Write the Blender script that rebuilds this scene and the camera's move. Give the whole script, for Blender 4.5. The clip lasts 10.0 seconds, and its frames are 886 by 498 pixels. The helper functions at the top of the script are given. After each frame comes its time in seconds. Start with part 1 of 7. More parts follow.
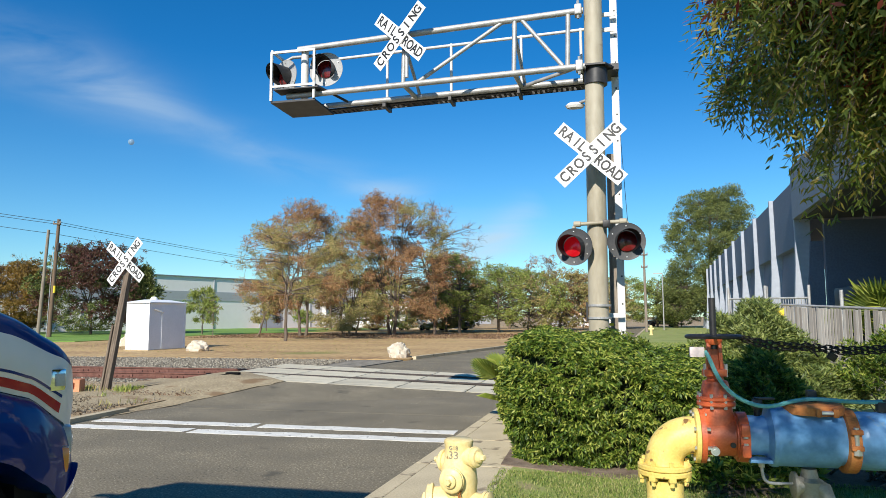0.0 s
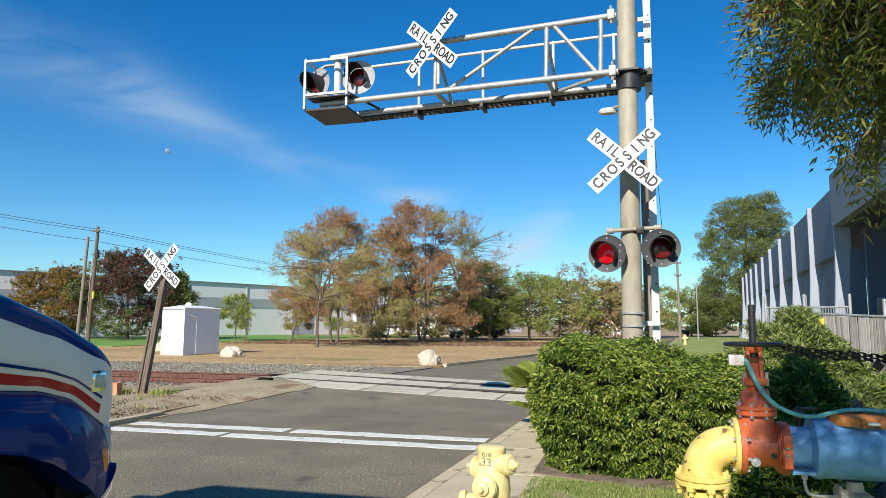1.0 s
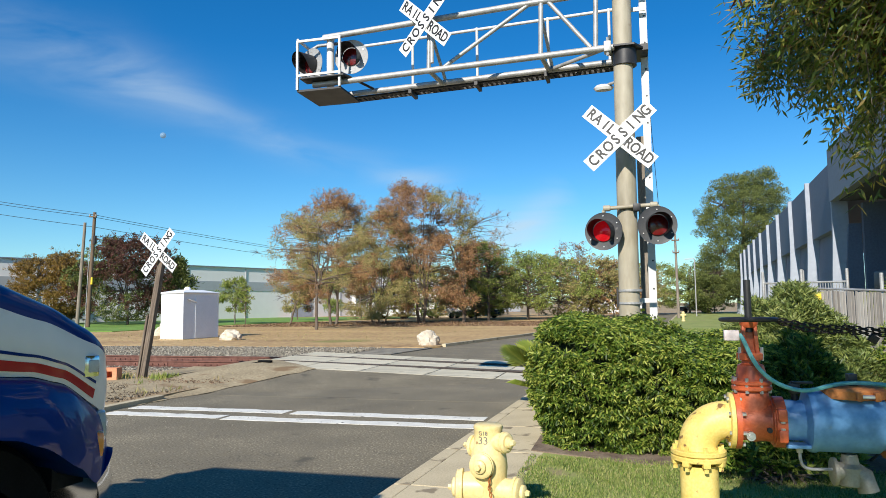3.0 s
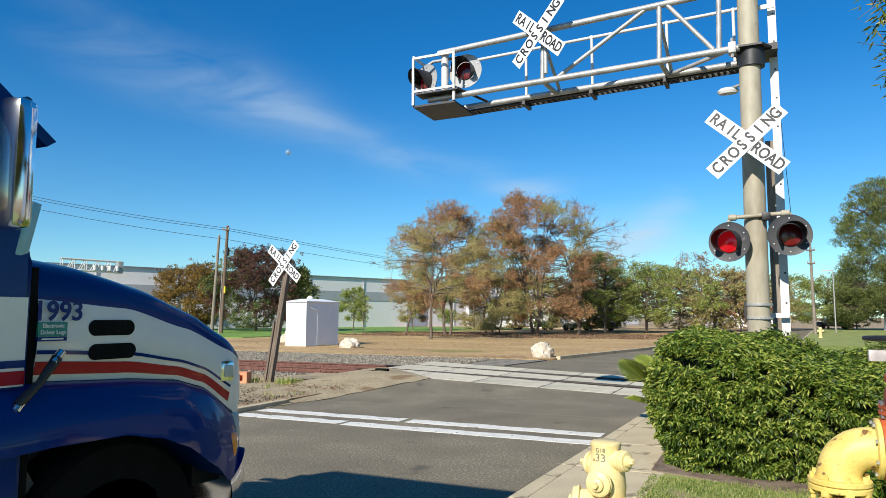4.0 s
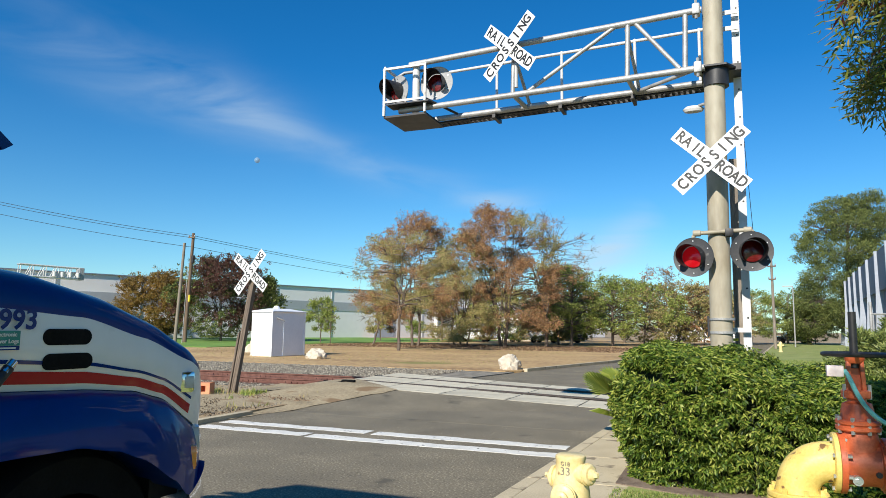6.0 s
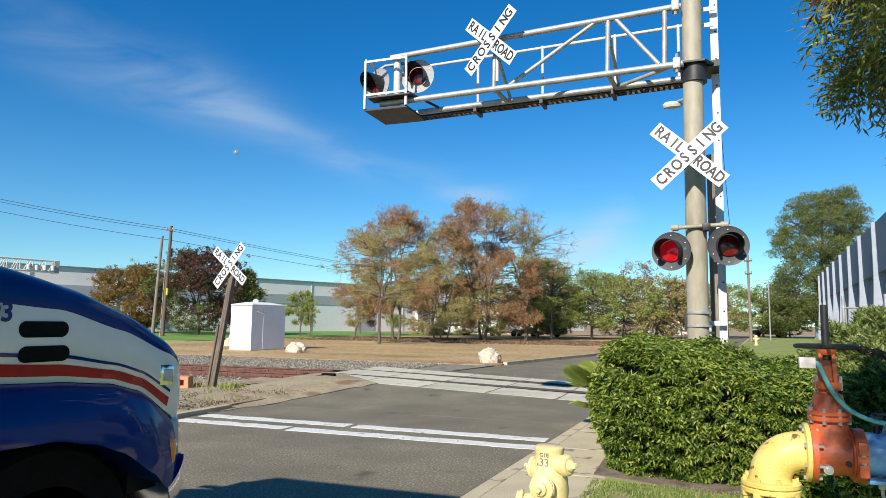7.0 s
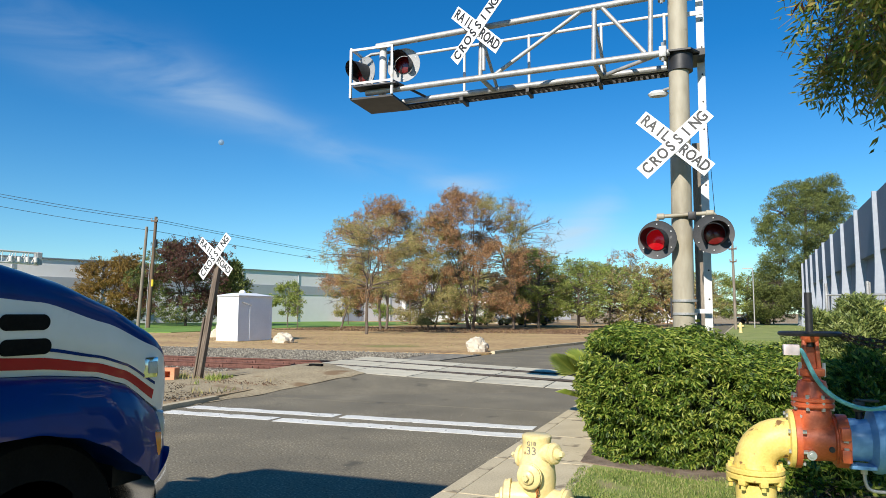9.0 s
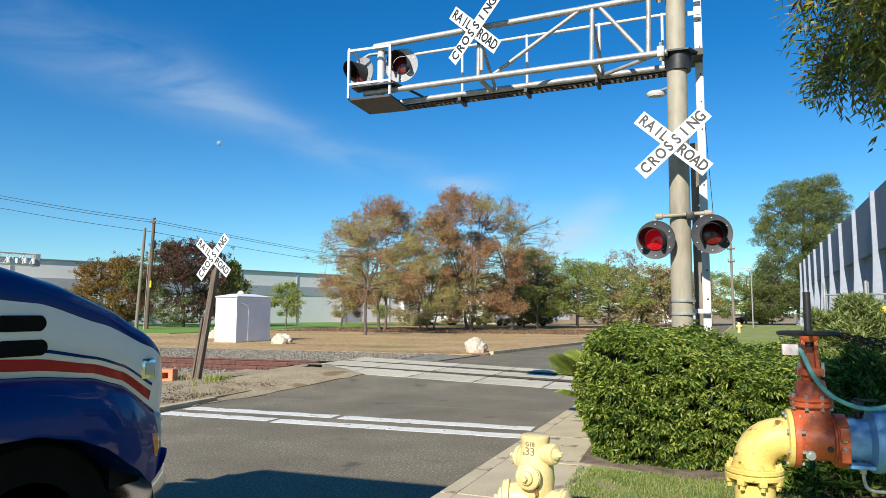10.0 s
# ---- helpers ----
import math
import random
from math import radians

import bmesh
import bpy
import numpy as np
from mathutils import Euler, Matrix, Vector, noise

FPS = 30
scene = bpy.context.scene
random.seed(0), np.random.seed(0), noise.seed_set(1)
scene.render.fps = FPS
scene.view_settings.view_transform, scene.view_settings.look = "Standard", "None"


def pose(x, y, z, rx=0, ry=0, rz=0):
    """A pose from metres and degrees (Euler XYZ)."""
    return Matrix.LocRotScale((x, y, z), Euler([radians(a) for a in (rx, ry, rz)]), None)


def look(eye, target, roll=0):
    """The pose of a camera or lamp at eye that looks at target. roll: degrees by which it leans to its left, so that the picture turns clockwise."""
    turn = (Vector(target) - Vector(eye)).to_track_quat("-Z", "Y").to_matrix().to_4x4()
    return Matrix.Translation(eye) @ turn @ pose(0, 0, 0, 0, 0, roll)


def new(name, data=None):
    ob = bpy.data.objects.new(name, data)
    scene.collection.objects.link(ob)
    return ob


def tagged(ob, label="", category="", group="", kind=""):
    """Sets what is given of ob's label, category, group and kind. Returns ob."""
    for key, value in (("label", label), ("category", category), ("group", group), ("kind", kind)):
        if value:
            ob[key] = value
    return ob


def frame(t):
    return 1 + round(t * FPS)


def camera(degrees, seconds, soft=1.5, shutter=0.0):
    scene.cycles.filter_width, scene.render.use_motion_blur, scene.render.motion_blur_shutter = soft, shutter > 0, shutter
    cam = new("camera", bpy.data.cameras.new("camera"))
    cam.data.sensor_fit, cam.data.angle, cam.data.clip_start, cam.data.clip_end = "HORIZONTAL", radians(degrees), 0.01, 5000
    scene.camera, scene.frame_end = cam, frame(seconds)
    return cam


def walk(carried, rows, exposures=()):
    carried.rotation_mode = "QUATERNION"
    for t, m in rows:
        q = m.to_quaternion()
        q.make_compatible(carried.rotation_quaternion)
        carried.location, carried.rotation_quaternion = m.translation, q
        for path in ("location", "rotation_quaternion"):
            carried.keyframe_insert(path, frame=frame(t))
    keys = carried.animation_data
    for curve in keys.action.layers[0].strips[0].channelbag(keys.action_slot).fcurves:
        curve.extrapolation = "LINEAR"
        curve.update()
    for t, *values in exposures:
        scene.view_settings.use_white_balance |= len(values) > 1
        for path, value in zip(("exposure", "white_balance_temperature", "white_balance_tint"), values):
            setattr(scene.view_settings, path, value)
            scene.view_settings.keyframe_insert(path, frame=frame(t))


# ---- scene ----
# ---- camera and its walk ----
FOV = 66.32
cam = camera(FOV, 10.0, soft=0.55)
ROWS = [
    (0, -0.001, -0.057, 1.605, 95.732, 0.190, 12.677),
    (0.5, -0.020, -0.056, 1.612, 96.840, -0.647, 13.939),
    (1, -0.023, -0.049, 1.590, 96.379, -0.194, 15.195),
    (1.5, -0.022, -0.059, 1.569, 95.618, 0.090, 14.431),
    (2, -0.014, -0.053, 1.573, 95.099, -0.280, 13.318),
    (2.5, -0.007, -0.045, 1.579, 94.918, 0.150, 13.242),
    (3, -0.001, -0.015, 1.585, 94.749, 0.653, 15.142),
    (3.2, -0.020, -0.055, 1.635, 94.445, 1.955, 17.983),
    (3.75, -0.015, -0.020, 1.594, 95.300, 0.700, 24.000),
    (4.3, 0.006, -0.050, 1.600, 96.041, -0.460, 24.579),
    (4.5, -0.005, -0.037, 1.618, 96.170, -0.611, 23.829),
    (5, 0.000, -0.022, 1.602, 97.323, -0.499, 23.127),
    (5.5, -0.003, -0.014, 1.602, 96.957, -0.560, 22.693),
    (7, 0.004, -0.032, 1.593, 96.158, -0.660, 20.342),
    (7.5, 0.001, -0.003, 1.593, 95.564, -0.512, 19.770),
    (8, -0.000, -0.015, 1.595, 95.451, -0.272, 19.468),
    (8.5, 0.000, -0.011, 1.593, 95.331, -0.225, 19.437),
    (9, 0.002, -0.017, 1.596, 95.288, -0.271, 19.293),
    (9.5, 0.004, -0.008, 1.593, 95.347, -0.215, 18.994),
    (10, 0.002, -0.006, 1.595, 95.333, -0.154, 19.182),
]
walk(cam, [(t, pose(x, y, z, rx, ry, rz)) for t, x, y, z, rx, ry, rz in ROWS])

# ---- world, sun, exposure ----
SUN_FROM = Vector((-0.15, -0.989, 0.0)).normalized()
SUN_ELEV = radians(32.5)
scene.view_settings.exposure = 0.40
world = bpy.data.worlds.new("sky")
scene.world = world
world.use_nodes = True
wn, wl = world.node_tree.nodes, world.node_tree.links
wn.clear()
w_out, w_bg = wn.new("ShaderNodeOutputWorld"), wn.new("ShaderNodeBackground")
sky = wn.new("ShaderNodeTexSky")
sky.sky_type, sky.sun_disc = "NISHITA", False
sky.sun_elevation = SUN_ELEV
sky.sun_rotation = math.atan2(SUN_FROM.x, SUN_FROM.y)
sky.air_density, sky.dust_density, sky.ozone_density, sky.altitude = 1.0, 0.1, 2.0, 50
w_bg.inputs["Strength"].default_value = 0.079
wl.new(w_bg.outputs[0], w_out.inputs[0])


def wmath(op, a, b=None, clamp=False):
    n = wn.new("ShaderNodeMath")
    n.operation, n.use_clamp = op, clamp
    for i, v in enumerate((a, b)):
        if v is None:
            continue
        if isinstance(v, (int, float)):
            n.inputs[i].default_value = v
        else:
            wl.new(v, n.inputs[i])
    return n.outputs[0]


def wdot(v):
    n = wn.new("ShaderNodeVectorMath")
    n.operation = "DOT_PRODUCT"
    wl.new(w_co.outputs["Generated"], n.inputs[0])
    n.inputs[1].default_value = v
    return n.outputs["Value"]


w_co = wn.new("ShaderNodeTexCoord")
hue = wn.new("ShaderNodeHueSaturation")
hue.inputs["Saturation"].default_value = 1.12
tone = wn.new("ShaderNodeMix")
tone.data_type, tone.blend_type = "RGBA", "MULTIPLY"
tone.inputs["Factor"].default_value = 1.0
rise = wn.new("ShaderNodeSeparateXYZ")
wl.new(w_co.outputs["Generated"], rise.inputs[0])
high = wn.new("ShaderNodeMapRange")
high.inputs["From Min"].default_value, high.inputs["From Max"].default_value = 0.02, 0.36
wl.new(rise.outputs["Z"], high.inputs["Value"])
tint = wn.new("ShaderNodeMix")
tint.data_type = "RGBA"
wl.new(high.outputs[0], tint.inputs["Factor"])
tint.inputs["A"].default_value = (0.80, 1.13, 1.30, 1)
tint.inputs["B"].default_value = (0.485, 0.92, 1.29, 1)
wl.new(tint.outputs["Result"], tone.inputs["B"])
wl.new(sky.outputs[0], tone.inputs["A"])
wl.new(tone.outputs["Result"], hue.inputs["Color"])
cloud_noise = wn.new("ShaderNodeTexNoise")
cloud_noise.inputs["Scale"].default_value = 5.0
cloud_noise.inputs["Detail"].default_value = 6.0
cloud_noise.inputs["Distortion"].default_value = 0.6
cloud_map = wn.new("ShaderNodeMapping")
cloud_map.inputs["Rotation"].default_value = (0.5, 0.25, 0.4)
cloud_map.inputs["Scale"].default_value = (1.0, 1.0, 3.5)
wl.new(w_co.outputs["Generated"], cloud_map.inputs[0])
wl.new(cloud_map.outputs[0], cloud_noise.inputs["Vector"])


def streak(a, b, width, gain, thin=0.36):
    """A thin cirrus band on the sky between the directions a and b."""
    a, b = Vector(a).normalized(), Vector(b).normalized()
    n = a.cross(b).normalized()
    mid = (a + b).normalized()
    half = math.cos(a.angle(b) / 2 * 1.35)
    across = wmath("POWER", wmath("DIVIDE", wdot(n), width), 2.0)
    band = wmath("POWER", 2.718, wmath("MULTIPLY", across, -1.0))
    along = wmath("MULTIPLY", wmath("SUBTRACT", wdot(mid), half), 1 / (1 - half), clamp=True)
    grain = wmath("MULTIPLY", wmath("SUBTRACT", cloud_noise.outputs["Fac"], thin), 3.4, clamp=True)
    return wmath("MULTIPLY", wmath("MULTIPLY", wmath("MULTIPLY", band, along), grain), gain)


cirrus = streak((-0.770, 0.530, 0.355), (-0.560, 0.780, 0.276), 0.046, 0.26)
cirrus = wmath("ADD", cirrus, streak((-0.660, 0.680, 0.322), (-0.431, 0.877, 0.218), 0.024, 0.26))
cirrus = wmath("ADD", cirrus, streak((-0.484, 0.838, 0.235), (-0.225, 0.955, 0.175), 0.026, 0.15))
cirrus = wmath("ADD", cirrus, streak((-0.19, 0.978, 0.075), (-0.085, 0.984, 0.155), 0.026, 0.50, 0.22))
cirrus = wmath("ADD", cirrus, streak((-0.30, 0.94, 0.145), (-0.05, 0.99, 0.10), 0.035, 0.26, 0.25))
cirrus = wmath("ADD", cirrus, streak((-0.357, 0.914, 0.192), (-0.24, 0.952, 0.178), 0.012, 0.28, 0.25), clamp=True)
w_mix = wn.new("ShaderNodeMix")
w_mix.data_type = "RGBA"
wl.new(cirrus, w_mix.inputs["Factor"])
wl.new(hue.outputs[0], w_mix.inputs["A"])
w_mix.inputs["B"].default_value = (5.6, 6.9, 8.0, 1)
wl.new(w_mix.outputs["Result"], w_bg.inputs["Color"])

sun = new("sun", bpy.data.lights.new("sun", "SUN"))
sun.data.energy, sun.data.angle, sun.data.color = 4.9, radians(0.53), (1.0, 0.935, 0.83)
sun.matrix_world = look(SUN_FROM * 50 * math.cos(SUN_ELEV) + Vector((0, 0, 50 * math.sin(SUN_ELEV))), (0, 0, 0))


# ---- building helpers ----
def link_parent(ob, parent):
    if parent:
        ob.parent = parent
    return ob


def to_object(name, bm, material, smooth=False, angle=40):
    me = bpy.data.meshes.new(name)
    bmesh.ops.recalc_face_normals(bm, faces=bm.faces)
    bm.to_mesh(me)
    bm.free()
    me.materials.append(material)
    if smooth:
        me.polygons.foreach_set("use_smooth", [True] * len(me.polygons))
        me.set_sharp_from_angle(angle=radians(angle))
    return new(name, me)


def part(name, bm, material, parent, label="", smooth=True):
    """One mesh of its own under a thing or a part."""
    ob = link_parent(to_object(name, bm, material, smooth), parent)
    return tagged(ob, label) if label else ob


def thing(name, place, label, category, group="", kind=""):
    ob = new(name)
    ob.empty_display_size = 0.1
    ob.matrix_basis = place if isinstance(place, Matrix) else Matrix.Translation(place)
    return tagged(ob, label, category, group, kind)


def struct(name, bm, material, label, category="", smooth=False):
    return tagged(to_object(name, bm, material, smooth), label, category or name.split("_")[0], "", "structure")


def raw(name, verts, faces, material, parent=None, smooth=False, normals=None):
    """A mesh straight from arrays, for what has very many faces."""
    me = bpy.data.meshes.new(name)
    me.from_pydata(verts, [], faces)
    me.materials.append(material)
    if smooth:
        me.polygons.foreach_set("use_smooth", [True] * len(me.polygons))
    me.update()
    return link_parent(new(name, me), parent)


def box(bm, c, s, rot=None, bevel=0.0):
    m = Matrix.Translation(c) @ (rot.to_4x4() if rot else Matrix()) @ Matrix.Diagonal((*s, 1))
    made = bmesh.ops.create_cube(bm, size=1, matrix=m)
    if bevel:
        edges = list({e for v in made["verts"] for e in v.link_edges})
        bmesh.ops.bevel(bm, geom=edges, offset=bevel, segments=2, affect="EDGES", profile=0.6)
    return bm


def bx(c, s, rot=None, bevel=0.0):
    return box(bmesh.new(), c, s, rot, bevel)


def rod(bm, a, b, r0, r1=None, seg=12, caps=True):
    a, b = Vector(a), Vector(b)
    d = b - a
    q = d.to_track_quat("Z", "Y").to_matrix().to_4x4()
    bmesh.ops.create_cone(bm, cap_ends=caps, segments=seg, radius1=r0, radius2=r0 if r1 is None else r1, depth=d.length,
                          matrix=Matrix.Translation((a + b) / 2) @ q)
    return bm


def rd(a, b, r0, r1=None, seg=12):
    return rod(bmesh.new(), a, b, r0, r1, seg)


def turned(bm, profile, m=None, seg=24):
    """A body turned about z from (radius, height) pairs."""
    m = m or Matrix()
    rings = []
    for r, h in profile:
        rings.append([bm.verts.new(m @ Vector((r * math.cos(2 * math.pi * i / seg), r * math.sin(2 * math.pi * i / seg), h))) for i in range(seg)])
    for a, b in zip(rings, rings[1:]):
        for i in range(seg):
            bm.faces.new((a[i], a[(i + 1) % seg], b[(i + 1) % seg], b[i]))
    bm.faces.new(rings[0][::-1])
    bm.faces.new(rings[-1])
    return bm


def td(profile, m=None, seg=24):
    return turned(bmesh.new(), profile, m, seg)


def hose(bm, pts, r, seg=8, closed=False):
    """A tube of one radius, or one radius a point, along points."""
    pts = [Vector(p) for p in pts]
    rs = r if isinstance(r, (list, tuple)) else [r] * len(pts)
    rings, side = [], None
    n = len(pts)
    for i, p in enumerate(pts):
        d = (pts[(i + 1) % n] - pts[i - 1]) if closed else (pts[min(i + 1, n - 1)] - pts[max(i - 1, 0)])
        d = d.normalized()
        if side is None:
            side = d.orthogonal().normalized()
        side = (side - d * side.dot(d)).normalized()
        up = d.cross(side)
        rings.append([bm.verts.new(p + rs[i] * (math.cos(2 * math.pi * k / seg) * side + math.sin(2 * math.pi * k / seg) * up)) for k in range(seg)])
    pairs = list(zip(rings, rings[1:])) + ([(rings[-1], rings[0])] if closed else [])
    for a, b in pairs:
        for k in range(seg):
            bm.faces.new((a[k], a[(k + 1) % seg], b[(k + 1) % seg], b[k]))
    if not closed:
        bm.faces.new(rings[0][::-1])
        bm.faces.new(rings[-1])
    return bm


def hs(pts, r, seg=8, closed=False):
    return hose(bmesh.new(), pts, r, seg, closed)


def bez(a, b, c, d, n=14):
    a, b, c, d = map(Vector, (a, b, c, d))
    out = []
    for i in range(n + 1):
        t = i / n
        out.append(a * (1 - t) ** 3 + b * 3 * t * (1 - t) ** 2 + c * 3 * t * t * (1 - t) + d * t ** 3)
    return out


def slab(bm, pts, z0, z1):
    """An upright prism over the outline pts."""
    lo = [bm.verts.new((x, y, z0)) for x, y in pts]
    hi = [bm.verts.new((x, y, z1)) for x, y in pts]
    bm.faces.new(hi)
    bm.faces.new(lo[::-1])
    for i in range(len(pts)):
        j = (i + 1) % len(pts)
        bm.faces.new((lo[i], lo[j], hi[j], hi[i]))
    return bm


def sb(pts, z0, z1):
    return slab(bmesh.new(), pts, z0, z1)


def lettering(name, text, size, material, parent, m, label="", bold=0.022):
    """Raised letters of the built-in font as a mesh; m puts them in their parent's space, reading along +x, facing +z."""
    cu = bpy.data.curves.new(name, "FONT")
    cu.body, cu.size, cu.extrude, cu.align_x, cu.align_y = text, size, 0.0012, "CENTER", "CENTER"
    cu.resolution_u, cu.offset = 3, size * bold
    tmp = bpy.data.objects.new(name, cu)
    scene.collection.objects.link(tmp)
    me = bpy.data.meshes.new_from_object(tmp.evaluated_get(bpy.context.evaluated_depsgraph_get()))
    bpy.data.objects.remove(tmp)
    me.transform(m)
    me.materials.clear()
    me.materials.append(material)
    ob = link_parent(new(name, me), parent)
    return tagged(ob, label) if label else ob


# ---- materials ----
def material(name, colours, scale=8.0, rough=0.6, metal=0.0, bump=0.2, detail=6.0, fine=None, rough_var=0.15, coat=0.0, spots=None, sub=None, island=0.0,
             stretch=(1, 1, 1), random_tint=0.0, translucent=0.0, bump_dist=0.01, spec=0.5, fine_share=0.4, cracks=False):
    """Two or three colours mixed by a coarse and a fine noise, with relief. spots: (colour, scale, threshold) for stains of a third colour."""
    mt = bpy.data.materials.new(name)
    mt.use_nodes = True
    nt = mt.node_tree
    nodes, links = nt.nodes, nt.links
    bs = nodes["Principled BSDF"]
    co = nodes.new("ShaderNodeTexCoord")
    mp = nodes.new("ShaderNodeMapping")
    mp.inputs["Scale"].default_value = stretch
    links.new(co.outputs["Object"], mp.inputs[0])
    n1, n2 = nodes.new("ShaderNodeTexNoise"), nodes.new("ShaderNodeTexNoise")
    n1.inputs["Scale"].default_value, n1.inputs["Detail"].default_value = scale, detail
    n2.inputs["Scale"].default_value, n2.inputs["Detail"].default_value = fine or scale * 9, 4.0
    links.new(mp.outputs[0], n1.inputs["Vector"])
    links.new(mp.outputs[0], n2.inputs["Vector"])
    ad = nodes.new("ShaderNodeMath")
    ad.operation = "MULTIPLY_ADD"
    ad.inputs[1].default_value = 1 - fine_share
    links.new(n1.outputs["Fac"], ad.inputs[0])
    m2 = nodes.new("ShaderNodeMath")
    m2.operation = "MULTIPLY"
    m2.inputs[1].default_value = fine_share
    links.new(n2.outputs["Fac"], m2.inputs[0])
    links.new(m2.outputs[0], ad.inputs[2])
    fac = ad.outputs[0]
    if island or random_tint:
        src = nodes.new("ShaderNodeNewGeometry").outputs["Random Per Island"] if island else nodes.new("ShaderNodeObjectInfo").outputs["Random"]
        mm = nodes.new("ShaderNodeMath")
        mm.operation = "MULTIPLY_ADD"
        mm.inputs[1].default_value = island or random_tint
        links.new(src, mm.inputs[0])
        off = nodes.new("ShaderNodeMath")
        off.operation = "SUBTRACT"
        off.inputs[1].default_value = (island or random_tint) / 2
        links.new(fac, off.inputs[0])
        links.new(off.outputs[0], mm.inputs[2])
        fac = mm.outputs[0]
    ramp = nodes.new("ShaderNodeValToRGB")
    el = ramp.color_ramp.elements
    lo, hi = (0.1, 0.9) if island else (0.34, 0.66)
    el[0].position, el[1].position = lo, hi
    el[0].color, el[1].color = (*colours[0], 1), (*colours[-1], 1)
    for i, c in enumerate(colours[1:-1]):
        e = el.new(lo + (hi - lo) * (i + 1) / (len(colours) - 1))
        e.color = (*c, 1)
    links.new(fac, ramp.inputs[0])
    colour = ramp.outputs[0]
    if spots:
        n3 = nodes.new("ShaderNodeTexNoise")
        n3.inputs["Scale"].default_value, n3.inputs["Detail"].default_value = spots[1], 8.0
        links.new(co.outputs["Object"], n3.inputs["Vector"])
        mr = nodes.new("ShaderNodeMapRange")
        mr.inputs["From Min"].default_value, mr.inputs["From Max"].default_value = spots[2], spots[2] + 0.06
        links.new(n3.outputs["Fac"], mr.inputs["Value"])
        mx = nodes.new("ShaderNodeMix")
        mx.data_type = "RGBA"
        links.new(mr.outputs[0], mx.inputs["Factor"])
        links.new(colour, mx.inputs["A"])
        mx.inputs["B"].default_value = (*spots[0], 1)
        colour = mx.outputs["Result"]
    if cracks:
        # thin wandering cracks and tarry specks
        wob = nodes.new("ShaderNodeTexNoise")
        wob.inputs["Scale"].default_value, wob.inputs["Detail"].default_value = 1.7, 5.0
        links.new(co.outputs["Object"], wob.inputs["Vector"])
        va = nodes.new("ShaderNodeVectorMath")
        va.operation = "MULTIPLY_ADD"
        va.inputs[1].default_value = (1.5, 1.5, 1.5)
        links.new(wob.outputs["Color"], va.inputs[0])
        links.new(co.outputs["Object"], va.inputs[2])
        vo = nodes.new("ShaderNodeTexVoronoi")
        vo.feature = "DISTANCE_TO_EDGE"
        vo.inputs["Scale"].default_value = 0.21
        links.new(va.outputs[0], vo.inputs["Vector"])
        sp = nodes.new("ShaderNodeTexVoronoi")
        sp.inputs["Scale"].default_value = 3.2
        links.new(co.outputs["Object"], sp.inputs["Vector"])
        for src, edge in ((vo.outputs["Distance"], 0.0030), (sp.outputs["Distance"], 0.06)):
            lim = nodes.new("ShaderNodeMapRange")
            lim.inputs["From Min"].default_value, lim.inputs["From Max"].default_value = edge * 0.6, edge
            lim.inputs["To Min"].default_value, lim.inputs["To Max"].default_value = 0.22, 0.0
            links.new(src, lim.inputs["Value"])
            mx = nodes.new("ShaderNodeMix")
            mx.data_type = "RGBA"
            links.new(lim.outputs[0], mx.inputs["Factor"])
            links.new(colour, mx.inputs["A"])
            mx.inputs["B"].default_value = (0.03, 0.028, 0.026, 1)
            colour = mx.outputs["Result"]
    links.new(colour, bs.inputs["Base Color"])
    rr = nodes.new("ShaderNodeMapRange")
    rr.inputs["To Min"].default_value, rr.inputs["To Max"].default_value = max(0.02, rough - rough_var), min(1, rough + rough_var)
    links.new(n1.outputs["Fac"], rr.inputs["Value"])
    links.new(rr.outputs[0], bs.inputs["Roughness"])
    bs.inputs["Metallic"].default_value = metal
    bs.inputs["Specular IOR Level"].default_value = spec
    if coat:
        bs.inputs["Coat Weight"].default_value, bs.inputs["Coat Roughness"].default_value = coat, 0.04
    if bump:
        bp = nodes.new("ShaderNodeBump")
        bp.inputs["Strength"].default_value, bp.inputs["Distance"].default_value = bump, bump_dist
        links.new(ad.outputs[0], bp.inputs["Height"])
        links.new(bp.outputs[0], bs.inputs["Normal"])
    if translucent:
        out = nodes["Material Output"]
        tr, ms = nodes.new("ShaderNodeBsdfTranslucent"), nodes.new("ShaderNodeMixShader")
        ms.inputs[0].default_value = translucent
        links.new(colour, tr.inputs["Color"])
        links.new(bs.outputs[0], ms.inputs[1])
        links.new(tr.outputs[0], ms.inputs[2])
        links.new(ms.outputs[0], out.inputs["Surface"])
    return mt


M_ASPHALT = material("asphalt", [(0.069, 0.059, 0.040), (0.177, 0.153, 0.105), (0.203, 0.175, 0.120), (0.433, 0.375, 0.256)], 0.9, 0.85, bump=1.0, fine=42, fine_share=0.72, bump_dist=0.006, spots=((0.106, 0.094, 0.068), 1.3, 0.66), cracks=True, spec=0.3)
M_LINE = material("road_paint", [(0.626, 0.610, 0.545), (0.808, 0.790, 0.714)], 5, 0.7, bump=0.3, fine=90, spots=((0.202, 0.190, 0.169), 9.0, 0.62), bump_dist=0.003)
M_CONCRETE = material("sidewalk_concrete", [(0.401, 0.335, 0.216), (0.528, 0.445, 0.288), (0.602, 0.515, 0.344)], 2.2, 0.85, bump=0.5, fine=60, fine_share=0.55, bump_dist=0.004, spots=((0.253, 0.205, 0.132), 4.5, 0.62), random_tint=0.12)
